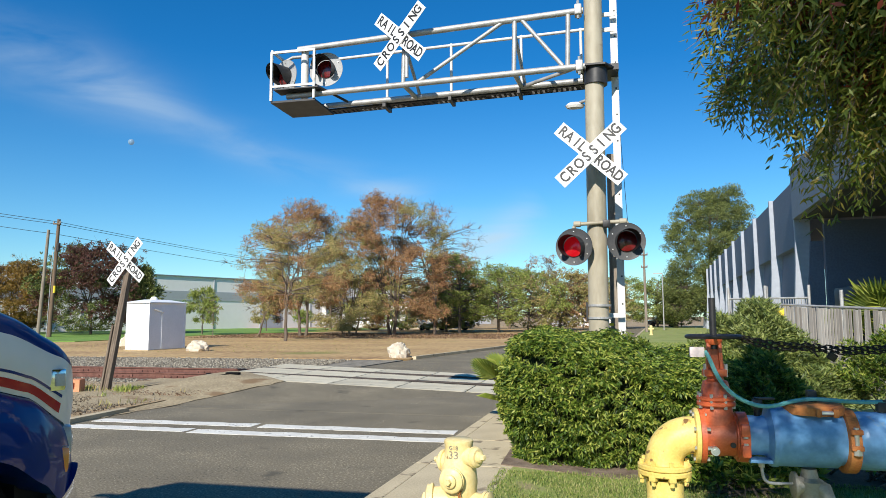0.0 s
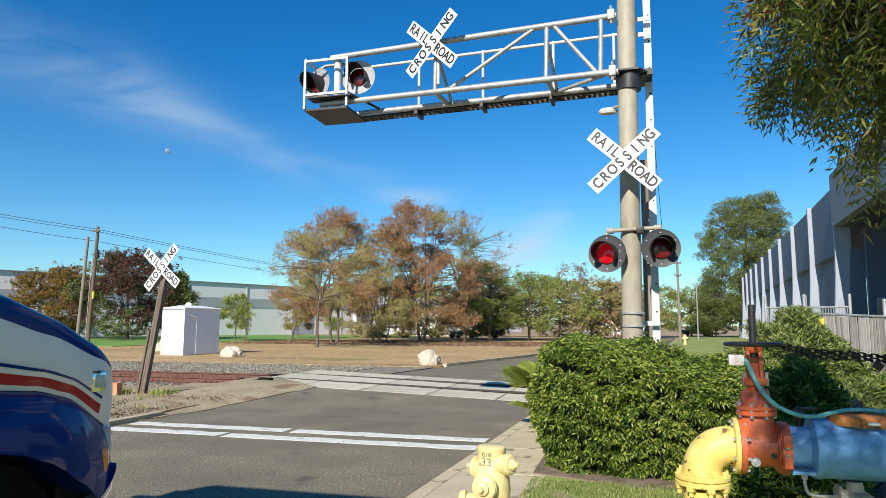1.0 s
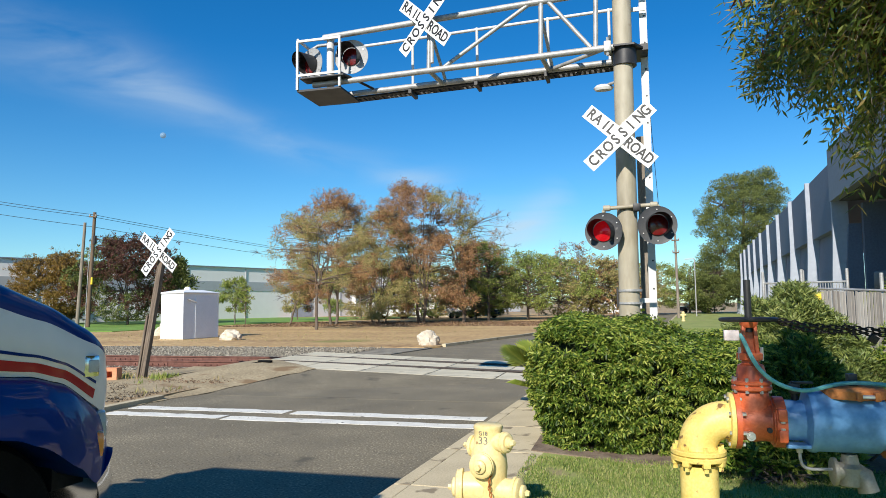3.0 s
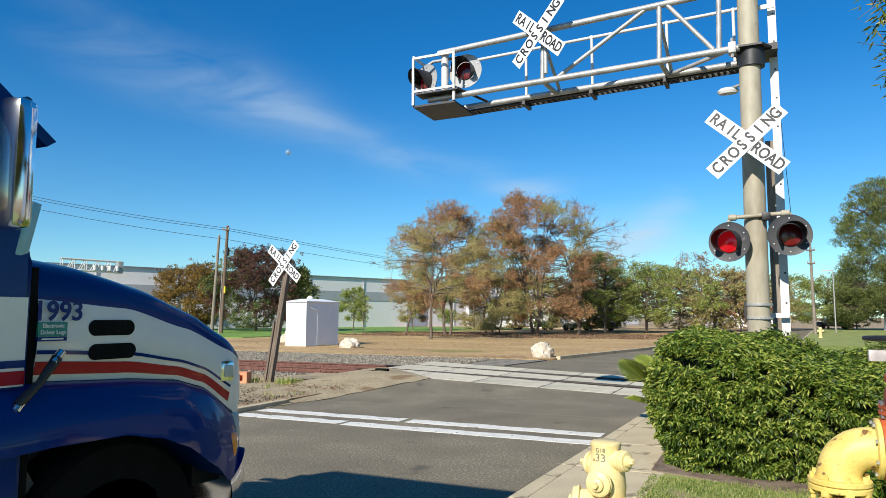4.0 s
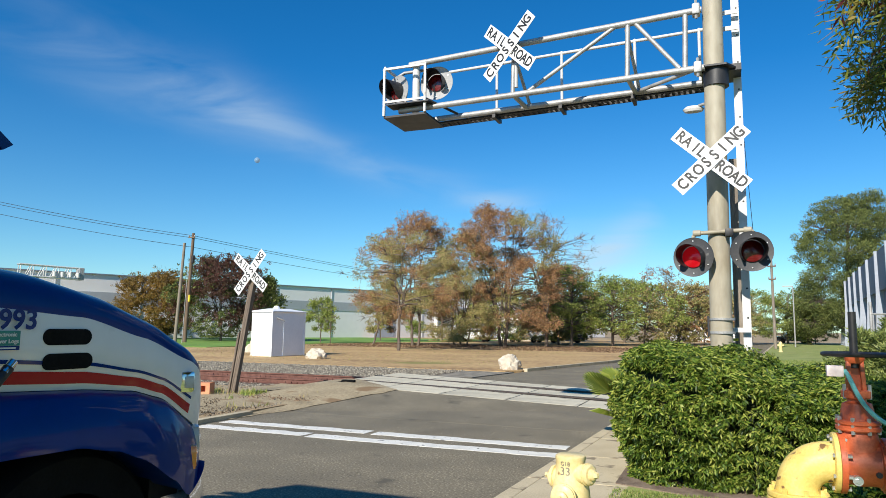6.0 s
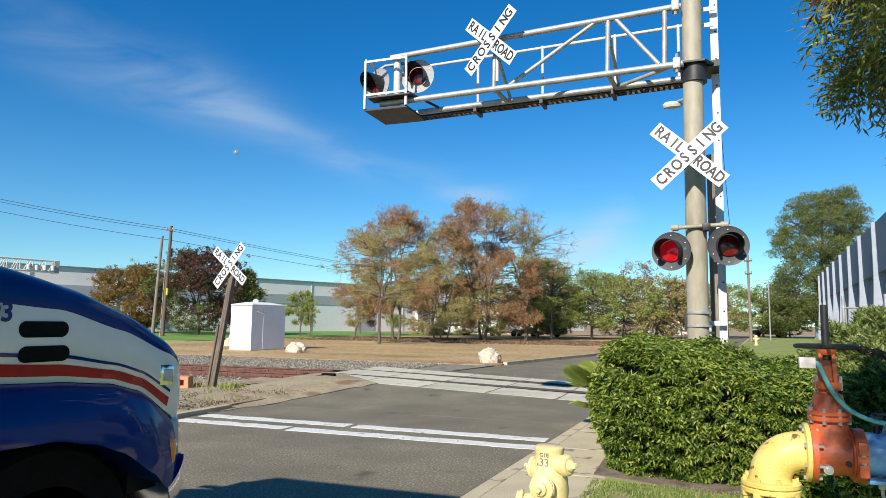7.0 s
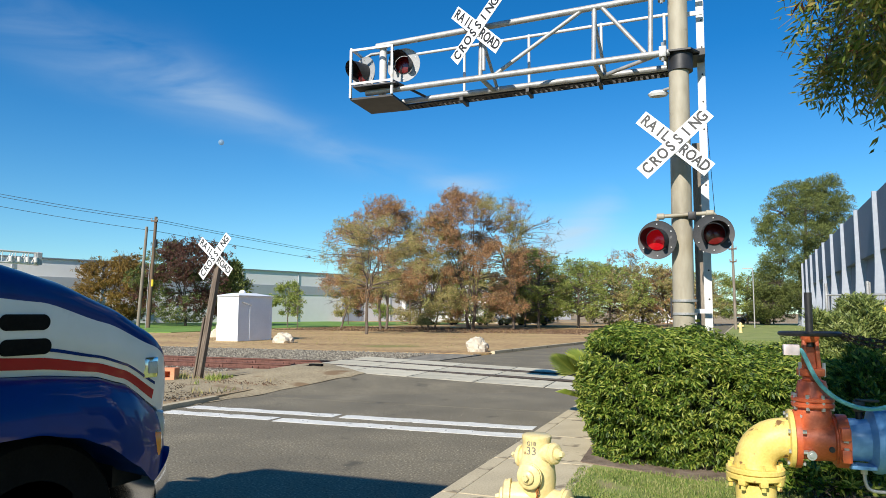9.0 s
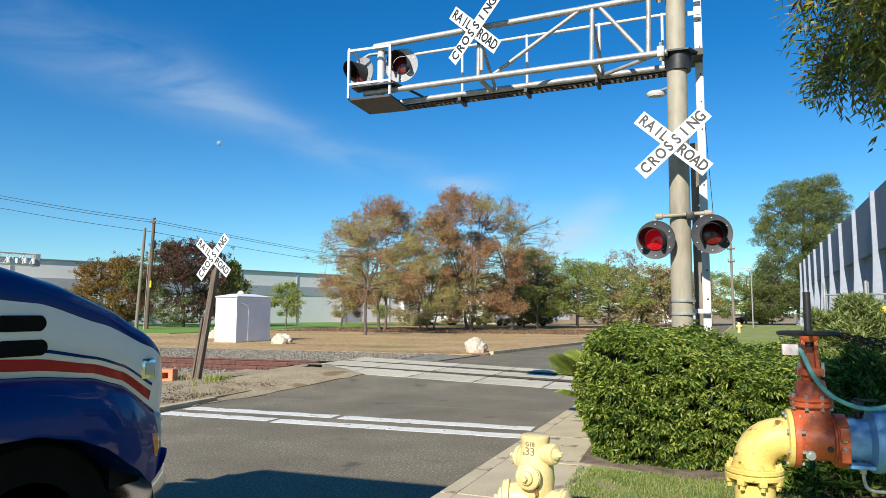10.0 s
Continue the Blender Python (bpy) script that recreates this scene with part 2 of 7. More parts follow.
M_PANEL = material("crossing_concrete", [(0.444, 0.405, 0.300), (0.581, 0.530, 0.392), (0.655, 0.600, 0.448)], 2.0, 0.85, bump=0.3, fine=110, bump_dist=0.003, random_tint=0.15, spots=((0.317, 0.285, 0.208), 1.6, 0.62))
M_DIRT = material("dry_dirt", [(0.211, 0.140, 0.068), (0.369, 0.265, 0.144), (0.486, 0.370, 0.212)], 0.35, 0.95, bump=0.9, fine=16, fine_share=0.55, bump_dist=0.02, spots=((0.211, 0.130, 0.060), 0.6, 0.58))
M_PARK = material("dry_park_grass", [(0.211, 0.120, 0.052), (0.444, 0.290, 0.128), (0.570, 0.410, 0.188)], 0.16, 0.95, bump=0.9, fine=3.5, fine_share=0.6, bump_dist=0.04, stretch=(1, 1.8, 1), spots=((0.253, 0.220, 0.064), 0.13, 0.60))
M_BALLAST = material("gravel_ballast", [(0.113, 0.098, 0.074), (0.242, 0.215, 0.163), (0.350, 0.315, 0.241)], 3.0, 0.9, bump=1.0, fine=30, bump_dist=0.03)
M_STONE = material("ballast_stone", [(0.103, 0.088, 0.067), (0.227, 0.200, 0.153), (0.381, 0.345, 0.267)], 3.0, 0.9, bump=0.4, island=0.9)
M_LAWN = material("lawn", [(0.09, 0.18, 0.025), (0.15, 0.28, 0.04), (0.23, 0.36, 0.07)], 0.5, 0.9, bump=0.7, fine=30, bump_dist=0.02)
M_LAWN_DRY = material("thin_lawn", [(0.16, 0.18, 0.05), (0.25, 0.30, 0.075), (0.35, 0.345, 0.135)], 0.9, 0.95, bump=0.7, fine=40, bump_dist=0.02, spots=((0.30, 0.235, 0.13), 1.1, 0.64))
M_RAIL = material("rusty_rail", [(0.085, 0.034, 0.024), (0.15, 0.064, 0.046), (0.21, 0.10, 0.076)], 6, 0.8, metal=0.1, bump=0.4)
M_POLE = material("khaki_painted_steel", [(0.27, 0.235, 0.165), (0.36, 0.32, 0.235), (0.43, 0.39, 0.295)], 1.6, 0.6, bump=0.1, stretch=(1, 1, 0.3), spots=((0.22, 0.175, 0.115), 2.2, 0.64))
M_GALV = material("galvanised_steel", [(0.27, 0.265, 0.25), (0.40, 0.395, 0.38), (0.50, 0.495, 0.48)], 5, 0.5, metal=0.35, bump=0.1, spots=((0.30, 0.22, 0.15), 5, 0.68))
M_WHITEPAINT = material("white_painted_steel", [(0.56, 0.55, 0.52), (0.68, 0.67, 0.645)], 3, 0.5, bump=0.08, spots=((0.40, 0.36, 0.30), 4, 0.66))
M_SIGN = material("white_sign_sheeting", [(0.68, 0.68, 0.665), (0.77, 0.77, 0.755)], 3, 0.5, bump=0.04, spots=((0.60, 0.595, 0.575), 2.5, 0.62))
M_SIGNBLACK = material("black_legend", [(0.012, 0.012, 0.013), (0.02, 0.02, 0.02)], 6, 0.5, bump=0.05)
M_BLACK = material("black_painted_metal", [(0.010, 0.010, 0.011), (0.028, 0.028, 0.03)], 7, 0.5, bump=0.12)
M_DISC = material("signal_disc_black", [(0.035, 0.037, 0.04), (0.06, 0.062, 0.066)], 5, 0.55, bump=0.1, spots=((0.13, 0.13, 0.13), 9, 0.66))
M_DISCGREY = material("signal_disc_weathered", [(0.28, 0.285, 0.29), (0.40, 0.405, 0.41)], 5, 0.6, bump=0.1)
M_WOODPOLE = material("weathered_grey_wood", [(0.13, 0.105, 0.08), (0.22, 0.185, 0.145), (0.33, 0.285, 0.23)], 5, 0.9, bump=0.7, stretch=(4, 4, 0.35), bump_dist=0.01)
M_UTILWOOD = material("brown_pole_wood", [(0.08, 0.05, 0.032), (0.14, 0.095, 0.062), (0.21, 0.15, 0.105)], 3, 0.9, bump=0.5, stretch=(3, 3, 0.3))
M_HYDRANT = material("yellow_hydrant_paint", [(0.66, 0.51, 0.21), (0.74, 0.60, 0.28), (0.80, 0.68, 0.37)], 4, 0.45, bump=0.3, fine=45, bump_dist=0.005, spots=((0.34, 0.21, 0.08), 16, 0.665), coat=0.1)
M_YELLOW = material("yellow_pipe_paint", [(0.60, 0.43, 0.10), (0.73, 0.55, 0.15), (0.80, 0.64, 0.23)], 5, 0.5, bump=0.25, fine=70, bump_dist=0.004, spots=((0.20, 0.11, 0.04), 15, 0.635))
M_RED = material("red_oxide_valve_paint", [(0.42, 0.075, 0.028), (0.52, 0.105, 0.035), (0.60, 0.15, 0.06)], 6, 0.42, bump=0.2, fine=80, bump_dist=0.004, spots=((0.20, 0.05, 0.03), 12, 0.66))
M_BLUE = material("blue_epoxy_paint", [(0.10, 0.26, 0.50), (0.14, 0.33, 0.60), (0.20, 0.40, 0.66)], 4, 0.4, bump=0.12, spots=((0.28, 0.38, 0.45), 6, 0.68))
M_RUST = material("rusted_coupling", [(0.26, 0.075, 0.02), (0.40, 0.14, 0.035), (0.48, 0.20, 0.06)], 8, 0.8, bump=0.3)
M_BOLT = material("zinc_bolt", [(0.5, 0.5, 0.48), (0.66, 0.66, 0.64)], 20, 0.4, metal=0.8, bump=0.05)
M_BRONZE = material("weathered_bronze", [(0.28, 0.25, 0.20), (0.40, 0.37, 0.30)], 9, 0.6, metal=0.4, bump=0.2)
M_TEAL = material("teal_conduit", [(0.10, 0.36, 0.36), (0.16, 0.46, 0.46)], 8, 0.5, bump=0.05)
M_CHAIN = material("dark_chain_steel", [(0.02, 0.017, 0.014), (0.055, 0.045, 0.038)], 12, 0.6, metal=0.5, bump=0.2)
M_ROCK = material("pale_boulder", [(0.42, 0.36, 0.27), (0.57, 0.50, 0.39), (0.66, 0.60, 0.49)], 2.6, 0.9, bump=0.7, bump_dist=0.03, spots=((0.30, 0.22, 0.14), 2.0, 0.63))
M_HUT = material("white_enclosure_paint", [(0.77, 0.79, 0.80), (0.86, 0.87, 0.88)], 1.2, 0.45, bump=0.05)
M_TILTUP = material("blue_grey_tiltup", [(0.105, 0.13, 0.19), (0.135, 0.165, 0.23), (0.16, 0.19, 0.26)], 0.3, 0.75, bump=0.1, fine=14)
M_FIN = material("pale_concrete_fin", [(0.29, 0.325, 0.385), (0.38, 0.415, 0.475)], 0.6, 0.8, bump=0.15)
M_CANOPY = material("grey_fascia", [(0.17, 0.19, 0.235), (0.21, 0.235, 0.285)], 0.6, 0.7, bump=0.1)
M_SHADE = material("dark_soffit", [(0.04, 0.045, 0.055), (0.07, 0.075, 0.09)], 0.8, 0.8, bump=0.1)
M_WAREHOUSE = material("pale_warehouse_wall", [(0.74, 0.715, 0.69), (0.80, 0.775, 0.75)], 0.15, 0.8, bump=0.1)
M_WAREBAND = material("grey_warehouse_band", [(0.34, 0.36, 0.38), (0.40, 0.42, 0.44)], 0.2, 0.8, bump=0.1)
M_FENCE = material("grey_fence_slat", [(0.24, 0.215, 0.185), (0.34, 0.31, 0.27), (0.42, 0.39, 0.34)], 4, 0.9, bump=0.4, stretch=(3, 3, 0.3), random_tint=0.5)
M_TRUCKBLUE = material("truck_blue_paint", [(0.0005, 0.022, 0.14), (0.001, 0.028, 0.18)], 1.2, 0.4, bump=0.0, coat=0.42, rough_var=0.04, spec=0.06)
M_TRUCKWHITE = material("truck_white_paint", [(0.70, 0.70, 0.69), (0.76, 0.76, 0.75)], 1.2, 0.3, bump=0.0, coat=0.5, rough_var=0.05, spots=((0.60, 0.60, 0.585), 3, 0.66))
M_TRUCKRED = material("truck_red_stripe", [(0.33, 0.004, 0.016), (0.39, 0.008, 0.022)], 2, 0.35, bump=0.0, coat=0.3, rough_var=0.05, spec=0.15)
M_CHROME = material("chrome", [(0.75, 0.75, 0.76), (0.85, 0.85, 0.86)], 2, 0.1, metal=1.0, bump=0.0, rough_var=0.04)
M_RUBBER = material("black_rubber", [(0.004, 0.004, 0.004), (0.010, 0.010, 0.010)], 9, 0.9, bump=0.3, spec=0.12)
M_AMBER = material("amber_lens", [(0.85, 0.22, 0.03), (0.9, 0.3, 0.05)], 9, 0.15, bump=0.0, coat=1.0)
M_CLEAR = material("headlight_lens", [(0.42, 0.40, 0.38), (0.55, 0.53, 0.5)], 9, 0.2, bump=0.0, coat=0.5)
M_GREENDECAL = material("green_decal", [(0.02, 0.20, 0.17), (0.03, 0.24, 0.20)], 9, 0.4, bump=0.0)
M_DARKREDLENS = material("unlit_red_lens", [(0.10, 0.004, 0.006), (0.17, 0.007, 0.01)], 30, 0.2, bump=0.25, coat=0.5)
M_WIRE = material("power_cable", [(0.012, 0.012, 0.014), (0.03, 0.03, 0.03)], 4, 0.6, bump=0.0)
M_BARK = material("grey_brown_bark", [(0.065, 0.048, 0.036), (0.13, 0.10, 0.074), (0.20, 0.16, 0.125)], 2.5, 0.95, bump=0.7, stretch=(3, 3, 0.6), bump_dist=0.02)
M_LEAF_BROWN = material("rusty_autumn_leaf", [(0.20, 0.09, 0.045), (0.40, 0.20, 0.085), (0.47, 0.27, 0.125), (0.27, 0.21, 0.09)], 0.25, 0.7, bump=0, island=0.85, translucent=0.2)
M_LEAF_OLIVE = material("olive_autumn_leaf", [(0.50, 0.36, 0.17), (0.45, 0.37, 0.145), (0.34, 0.33, 0.105), (0.18, 0.195, 0.052)], 0.25, 0.7, bump=0, island=0.85, translucent=0.28)
M_LEAF_GREEN = material("dull_green_leaf", [(0.11, 0.165, 0.028), (0.27, 0.33, 0.065), (0.47, 0.48, 0.13)], 0.25, 0.7, bump=0, island=0.8, translucent=0.3)
M_LEAF_RED = material("dark_red_leaf", [(0.08, 0.028, 0.024), (0.15, 0.055, 0.04), (0.08, 0.085, 0.03)], 0.25, 0.7, bump=0, island=0.7, translucent=0.2)
M_LEAF_ORANGE = material("golden_brown_leaf", [(0.19, 0.11, 0.02), (0.30, 0.17, 0.03), (0.15, 0.13, 0.03)], 0.25, 0.7, bump=0, island=0.7, translucent=0.25)
M_NEEDLE = material("pine_needles", [(0.035, 0.06, 0.016), (0.12, 0.15, 0.035), (0.27, 0.30, 0.08)], 0.3, 0.75, bump=0, island=0.75, translucent=0.15)
M_HEDGE = material("hedge_leaf", [(0.03, 0.065, 0.008), (0.08, 0.145, 0.016), (0.18, 0.25, 0.032), (0.36, 0.39, 0.075)], 1.5, 0.5, bump=0, island=0.9, translucent=0.2, spec=0.35)
M_HEDGECORE = material("hedge_inner_shade", [(0.012, 0.020, 0.006), (0.03, 0.04, 0.012)], 6, 0.95, bump=0.8)
M_OLEANDER = material("oleander_leaf", [(0.075, 0.115, 0.03), (0.18, 0.235, 0.055), (0.36, 0.39, 0.115)], 1.5, 0.5, bump=0, island=0.75, translucent=0.25)
M_PISTACHE = material("pistache_leaf", [(0.055, 0.10, 0.015), (0.13, 0.185, 0.028), (0.25, 0.265, 0.05), (0.44, 0.29, 0.075)], 1.2, 0.45, bump=0, island=0.65, translucent=0.38)
M_PISTRED = material("pistache_red_leaf", [(0.20, 0.028, 0.026), (0.30, 0.06, 0.034), (0.34, 0.16, 0.05)], 1.2, 0.5, bump=0, island=0.7, translucent=0.35)
M_PALM = material("palm_leaf", [(0.14, 0.20, 0.03), (0.26, 0.32, 0.05), (0.44, 0.44, 0.11)], 1.5, 0.45, bump=0, island=0.5, translucent=0.3)
M_GRASS = material("grass_blade", [(0.10, 0.18, 0.03), (0.20, 0.29, 0.05), (0.33, 0.37, 0.10), (0.45, 0.41, 0.19)], 2.0, 0.7, bump=0, island=0.8, translucent=0.3)
M_MULCH = material("bark_mulch", [(0.09, 0.06, 0.04), (0.19, 0.14, 0.10), (0.28, 0.22, 0.16)], 6, 0.95, bump=0.9, fine=60, bump_dist=0.02)
M_GLASS = material("dark_window", [(0.03, 0.04, 0.05), (0.05, 0.065, 0.08)], 1, 0.08, bump=0.0, coat=0.5)
M_CARWHITE = material("white_car_paint", [(0.7, 0.7, 0.7), (0.78, 0.78, 0.78)], 2, 0.25, bump=0, coat=0.8)
M_CARDARK = material("dark_car_paint", [(0.03, 0.035, 0.05), (0.05, 0.055, 0.07)], 2, 0.25, bump=0, coat=0.8)
M_SAFETY = material("safety_yellow", [(0.75, 0.52, 0.02), (0.85, 0.62, 0.05)], 6, 0.6, bump=0.05)
M_PINK = material("faded_pink_tag", [(0.62, 0.52, 0.52), (0.72, 0.62, 0.61)], 8, 0.6, bump=0.05)
M_SHOULDER = material("pale_dusty_gravel", [(0.190, 0.145, 0.080), (0.359, 0.285, 0.168), (0.518, 0.430, 0.268)], 0.9, 0.95, bump=1.0, fine=26, fine_share=0.6, bump_dist=0.018, spots=((0.233, 0.150, 0.072), 0.9, 0.57))
M_SOIL = material("dark_damp_soil", [(0.045, 0.034, 0.022), (0.10, 0.076, 0.05), (0.17, 0.13, 0.088)], 1.0, 0.95, bump=0, island=0.8)
M_STENCIL = material("faded_stencil_paint", [(0.15, 0.135, 0.12), (0.26, 0.235, 0.19)], 30, 0.6, bump=0.0)
M_LITTER = material("dark_leaf_litter", [(0.07, 0.04, 0.024), (0.16, 0.095, 0.055), (0.27, 0.17, 0.095)], 1.0, 0.9, bump=0, island=0.8)
M_OLDPOST = material("old_split_timber", [(0.055, 0.040, 0.030), (0.15, 0.115, 0.085), (0.26, 0.205, 0.155)], 5, 0.9, bump=0.9, stretch=(6, 6, 0.35), bump_dist=0.012)
M_FLUSH = material("dark_flangeway_steel", [(0.035, 0.026, 0.022), (0.07, 0.052, 0.044)], 6, 0.6, bump=0.2)
M_CYAN = material("sky_toned_cyan", [(0.20, 0.46, 0.58), (0.28, 0.56, 0.68)], 6, 0.15, bump=0.0, coat=0.6)
M_ORANGE = material("orange_plastic", [(0.60, 0.22, 0.10), (0.72, 0.32, 0.17)], 6, 0.7, bump=0.1)


def glowing(name, colour, strength):
    mt = bpy.data.materials.new(name)
    mt.use_nodes = True
    b = mt.node_tree.nodes["Principled BSDF"]
    b.inputs["Base Color"].default_value = (*colour, 1)
    b.inputs["Emission Color"].default_value = (*colour, 1)
    b.inputs["Emission Strength"].default_value = strength
    b.inputs["Roughness"].default_value = 0.15
    return mt


M_LIT = glowing("lit_red_lens", (0.34, 0.004, 0.008), 0.40)
M_MOON = glowing("pale_moon", (0.10, 0.17, 0.25), 0.9)


# ---- ground, road, tracks ----
KR, KL = -1.78, -7.85  # right and left edges of the roadway
RIGHT_EDGE = [(-16, -2.9), (5.6, -1.94), (11.7, -1.64), (16, -1.40), (20, -1.05), (24.6, -0.55), (30, 0.25), (37, 1.3), (50, 2.55), (80, 5.1), (112, 7.9)]
LEFT_EDGE = [(-16, -8.2), (13, -7.85), (17, -7.75), (20, -7.5), (24.6, -6.86), (35.2, -4.63), (50, -3.2), (80, -0.6), (112, 2.2)]


def edge_x(table, y):
    """The roadway's edge at y; it bends gently to the right beyond the crossing."""
    return float(np.interp(y, [p[0] for p in table], [p[1] for p in table]))


def strip(table, y0, y1, off0, off1):
    """The outline of a strip that follows an edge between two offsets."""
    st = [y0 + (y1 - y0) * i / 40 for i in range(41)]
    return [(edge_x(table, y) + off0, y) for y in st] + [(edge_x(table, y) + off1, y) for y in st[::-1]]


struct("ground", sb([(-2500, -2500), (2500, -2500), (2500, 2500), (-2500, 2500)], -0.6, -0.05), M_DIRT, "dry brown dirt ground reaching to the horizon", "ground")
st = [-16 + 3.2 * i for i in range(41)]
struct("road", sb([(edge_x(LEFT_EDGE, y) - 0.1, y) for y in st] + [(edge_x(RIGHT_EDGE, y), y) for y in st[::-1]], -0.1, 0.0), M_ASPHALT, "worn grey asphalt road with fine cracks", "road")
struct("verge_left", sb([(-60, -16), (KL - 0.15, -16), (KL - 0.15, 12.6), (-8.15, 13.3), (-8.6, 14.5), (-60, 14.6)], -0.2, 0.06), M_DIRT, "bare dirt verge with sparse weeds beside the road", "verge")
struct("trackbed", sb([(-120, 14.4), (-8.5, 14.4), (-8.7, 18.6), (-8.3, 19.9), (-7.45, 21.0), (-7.0, 24.3), (-30, 24.6), (-120, 27)], -0.2, 0.03), M_BALLAST, "grey gravel track bed", "gravel")
struct("trackbed_right", sb([(0.2, 14.4), (60, 14.4), (60, 19.7), (0.2, 19.7)], -0.2, 0.03), M_BALLAST, "grey gravel track bed", "gravel")
struct("park", sb([(-7.3, 24.2)] + [(edge_x(LEFT_EDGE, y) - 0.12, y) for y in range(25, 112, 3)] + [(-140, 111), (-140, 26.5), (-30, 24.4)], -0.2, 0.05), M_PARK, "dry brown park grass strewn with leaves", "park")
struct("lawn_far", sb([(-160, 30), (-50, 37.5), (-33.5, 38.5), (-33.5, 45), (-34, 55), (-31.5, 66), (-27, 76), (-27, 90), (-160, 90)], -0.1, 0.09), M_LAWN, "bright green mown lawn beyond the tracks", "lawn")
struct("lawn_right", sb([(edge_x(RIGHT_EDGE, y) + 0.15, y) for y in range(20, 111, 3)] + [(20, 110), (9.0, 19.7)], -0.2, 0.10), M_LAWN_DRY, "mown lawn along the road", "lawn")
struct("lawn_near", sb([(-0.98, -16), (30, -16), (30, 14.4), (-0.98, 14.4)], -0.2, 0.10), M_LAWN_DRY, "thin patchy lawn beside the pavement", "lawn")
struct("planting_bed", sb([(-0.99, 7.0), (0.1, 6.62), (2.0, 6.7), (6.5, 6.3), (9, 8), (9, 11.5), (-0.99, 11.5)], 0.0, 0.112), M_MULCH, "dark bare planting bed under the shrubs", "planting bed")
struct("kerb_left", sb([(KL - 0.15, -16), (KL, -16), (KL, 10.3), (KL - 0.15, 10.3)], -0.1, 0.075), M_CONCRETE, "low worn concrete kerb", "kerb")
struct("kerb_left_far", sb(strip(LEFT_EDGE, 25.2, 111, -0.16, 0.0), -0.1, 0.12), M_CONCRETE, "low concrete kerb beside the park", "kerb")
struct("kerb_right_far", sb(strip(RIGHT_EDGE, 19.9, 111, 0.0, 0.17), -0.1, 0.12), M_CONCRETE, "low concrete kerb beside the lawn", "kerb")

SKEW = math.atan2(0.30, 6.1)
pavement = thing("pavement", Matrix.Translation((-1.94, 5.6, 0)) @ Matrix.Rotation(-SKEW, 4, "Z"), "pale concrete pavement slabs with tooled joints", "pavement", kind="structure")
slab_mesh = kerb_mesh = None
for i in range(16):
    y = -14.4 + 0.62 + i * 1.44
    if slab_mesh is None:
        ob = part("pavement_slab", bx((0, 0, 0), (0.86, 1.426, 0.2), bevel=0.008), M_CONCRETE, pavement, smooth=False)
        slab_mesh = ob.data
    else:
        ob = link_parent(new("pavement_slab", slab_mesh), pavement)
    ob.location = (0.155 + 0.43, y, 0.002)
    if slab_mesh and kerb_mesh is None:
        ob = part("kerb_stone", bx((0, 0, 0), (0.15, 1.432, 0.2), bevel=0.014), M_CONCRETE, pavement, smooth=False)
        kerb_mesh = ob.data
    else:
        ob = link_parent(new("kerb_stone", kerb_mesh), pavement)
    ob.location = (0.075, y, 0.0)

# stop lines, worn
for nm, y0, x0, x1 in (("far", 9.43, -7.75, -5.02), ("far", 9.40, -4.90, -1.95), ("near", 8.78, -5.66, -1.95), ("near", 8.84, -7.75, -5.74)):
    bm = bmesh.new()
    n = 40
    rng = random.Random(int(-x0 * 100) + int(y0 * 10))
    top = [(x0 + (x1 - x0) * i / n, y0 + 0.15 + rng.uniform(-0.012, 0.012) + 0.02 * math.sin(i * 0.5)) for i in range(n + 1)]
    bot = [(x0 + (x1 - x0) * i / n, y0 - 0.14 + rng.uniform(-0.012, 0.012)) for i in range(n + 1)]
    slab(bm, bot + top[::-1], -0.01, 0.004)
    struct("stop_line", bm, M_LINE, "worn white painted stop line on asphalt", "road marking")

# crossing panels with the flangeways left open
CROSS = Matrix.Translation((-1.9, 14.2, 0.012)) @ Matrix.Rotation(radians(2.1), 4, "Y")
crossing = thing("crossing_surface", CROSS, "pale concrete level-crossing panels between the rails", "crossing", kind="structure")
me_cache = {}
RAIL_Y = (15.62, 17.13)
for y0, y1 in ((14.15, 15.50), (15.74, 17.02), (17.26, 18.4)):
    for i in range(5):
        w, d = 1.53, y1 - y0
        key = round(d, 3)
        if key not in me_cache:
            ob = part("crossing_panel", bx((0, 0, 0), (w - 0.025, d, 0.3), bevel=0.008), M_PANEL, crossing, smooth=False)
            me_cache[key] = ob.data
        else:
            ob = link_parent(new("crossing_panel", me_cache[key]), crossing)
        ob.location = (-8.85 + 0.765 + i * w + 1.9, (y0 + y1) / 2 - 14.2, -0.15)

for y0, y1 in ((11.0, 14.14), (20.6, 18.41)):
    bm = bmesh.new()
    xa, xb = -8.75, -1.35
    near_z = lambda x: 0.012 + (-1.9 - x) * math.tan(radians(2.1))
    xl, xt = (KL + 0.05, -6.85) if y0 < 14 else (xa + 0.9, xa)
    v = [bm.verts.new(p) for p in ((xl, y0, 0.002), (xb - 0.2, y0, 0.002), (xb, y1, near_z(xb) - 0.004), (xt, y1, near_z(xt) - 0.004), (xl, y0, -0.1), (xb - 0.2, y0, -0.1), (xb, y1, -0.1), (xt, y1, -0.1))]
    for f in ((0, 1, 2, 3), (7, 6, 5, 4), (0, 4, 5, 1), (3, 2, 6, 7), (0, 3, 7, 4), (1, 5, 6, 2)):
        bm.faces.new([v[k] for k in f])
    struct("road_ramp", bm, M_ASPHALT, "asphalt rising gently to the crossing", "road")
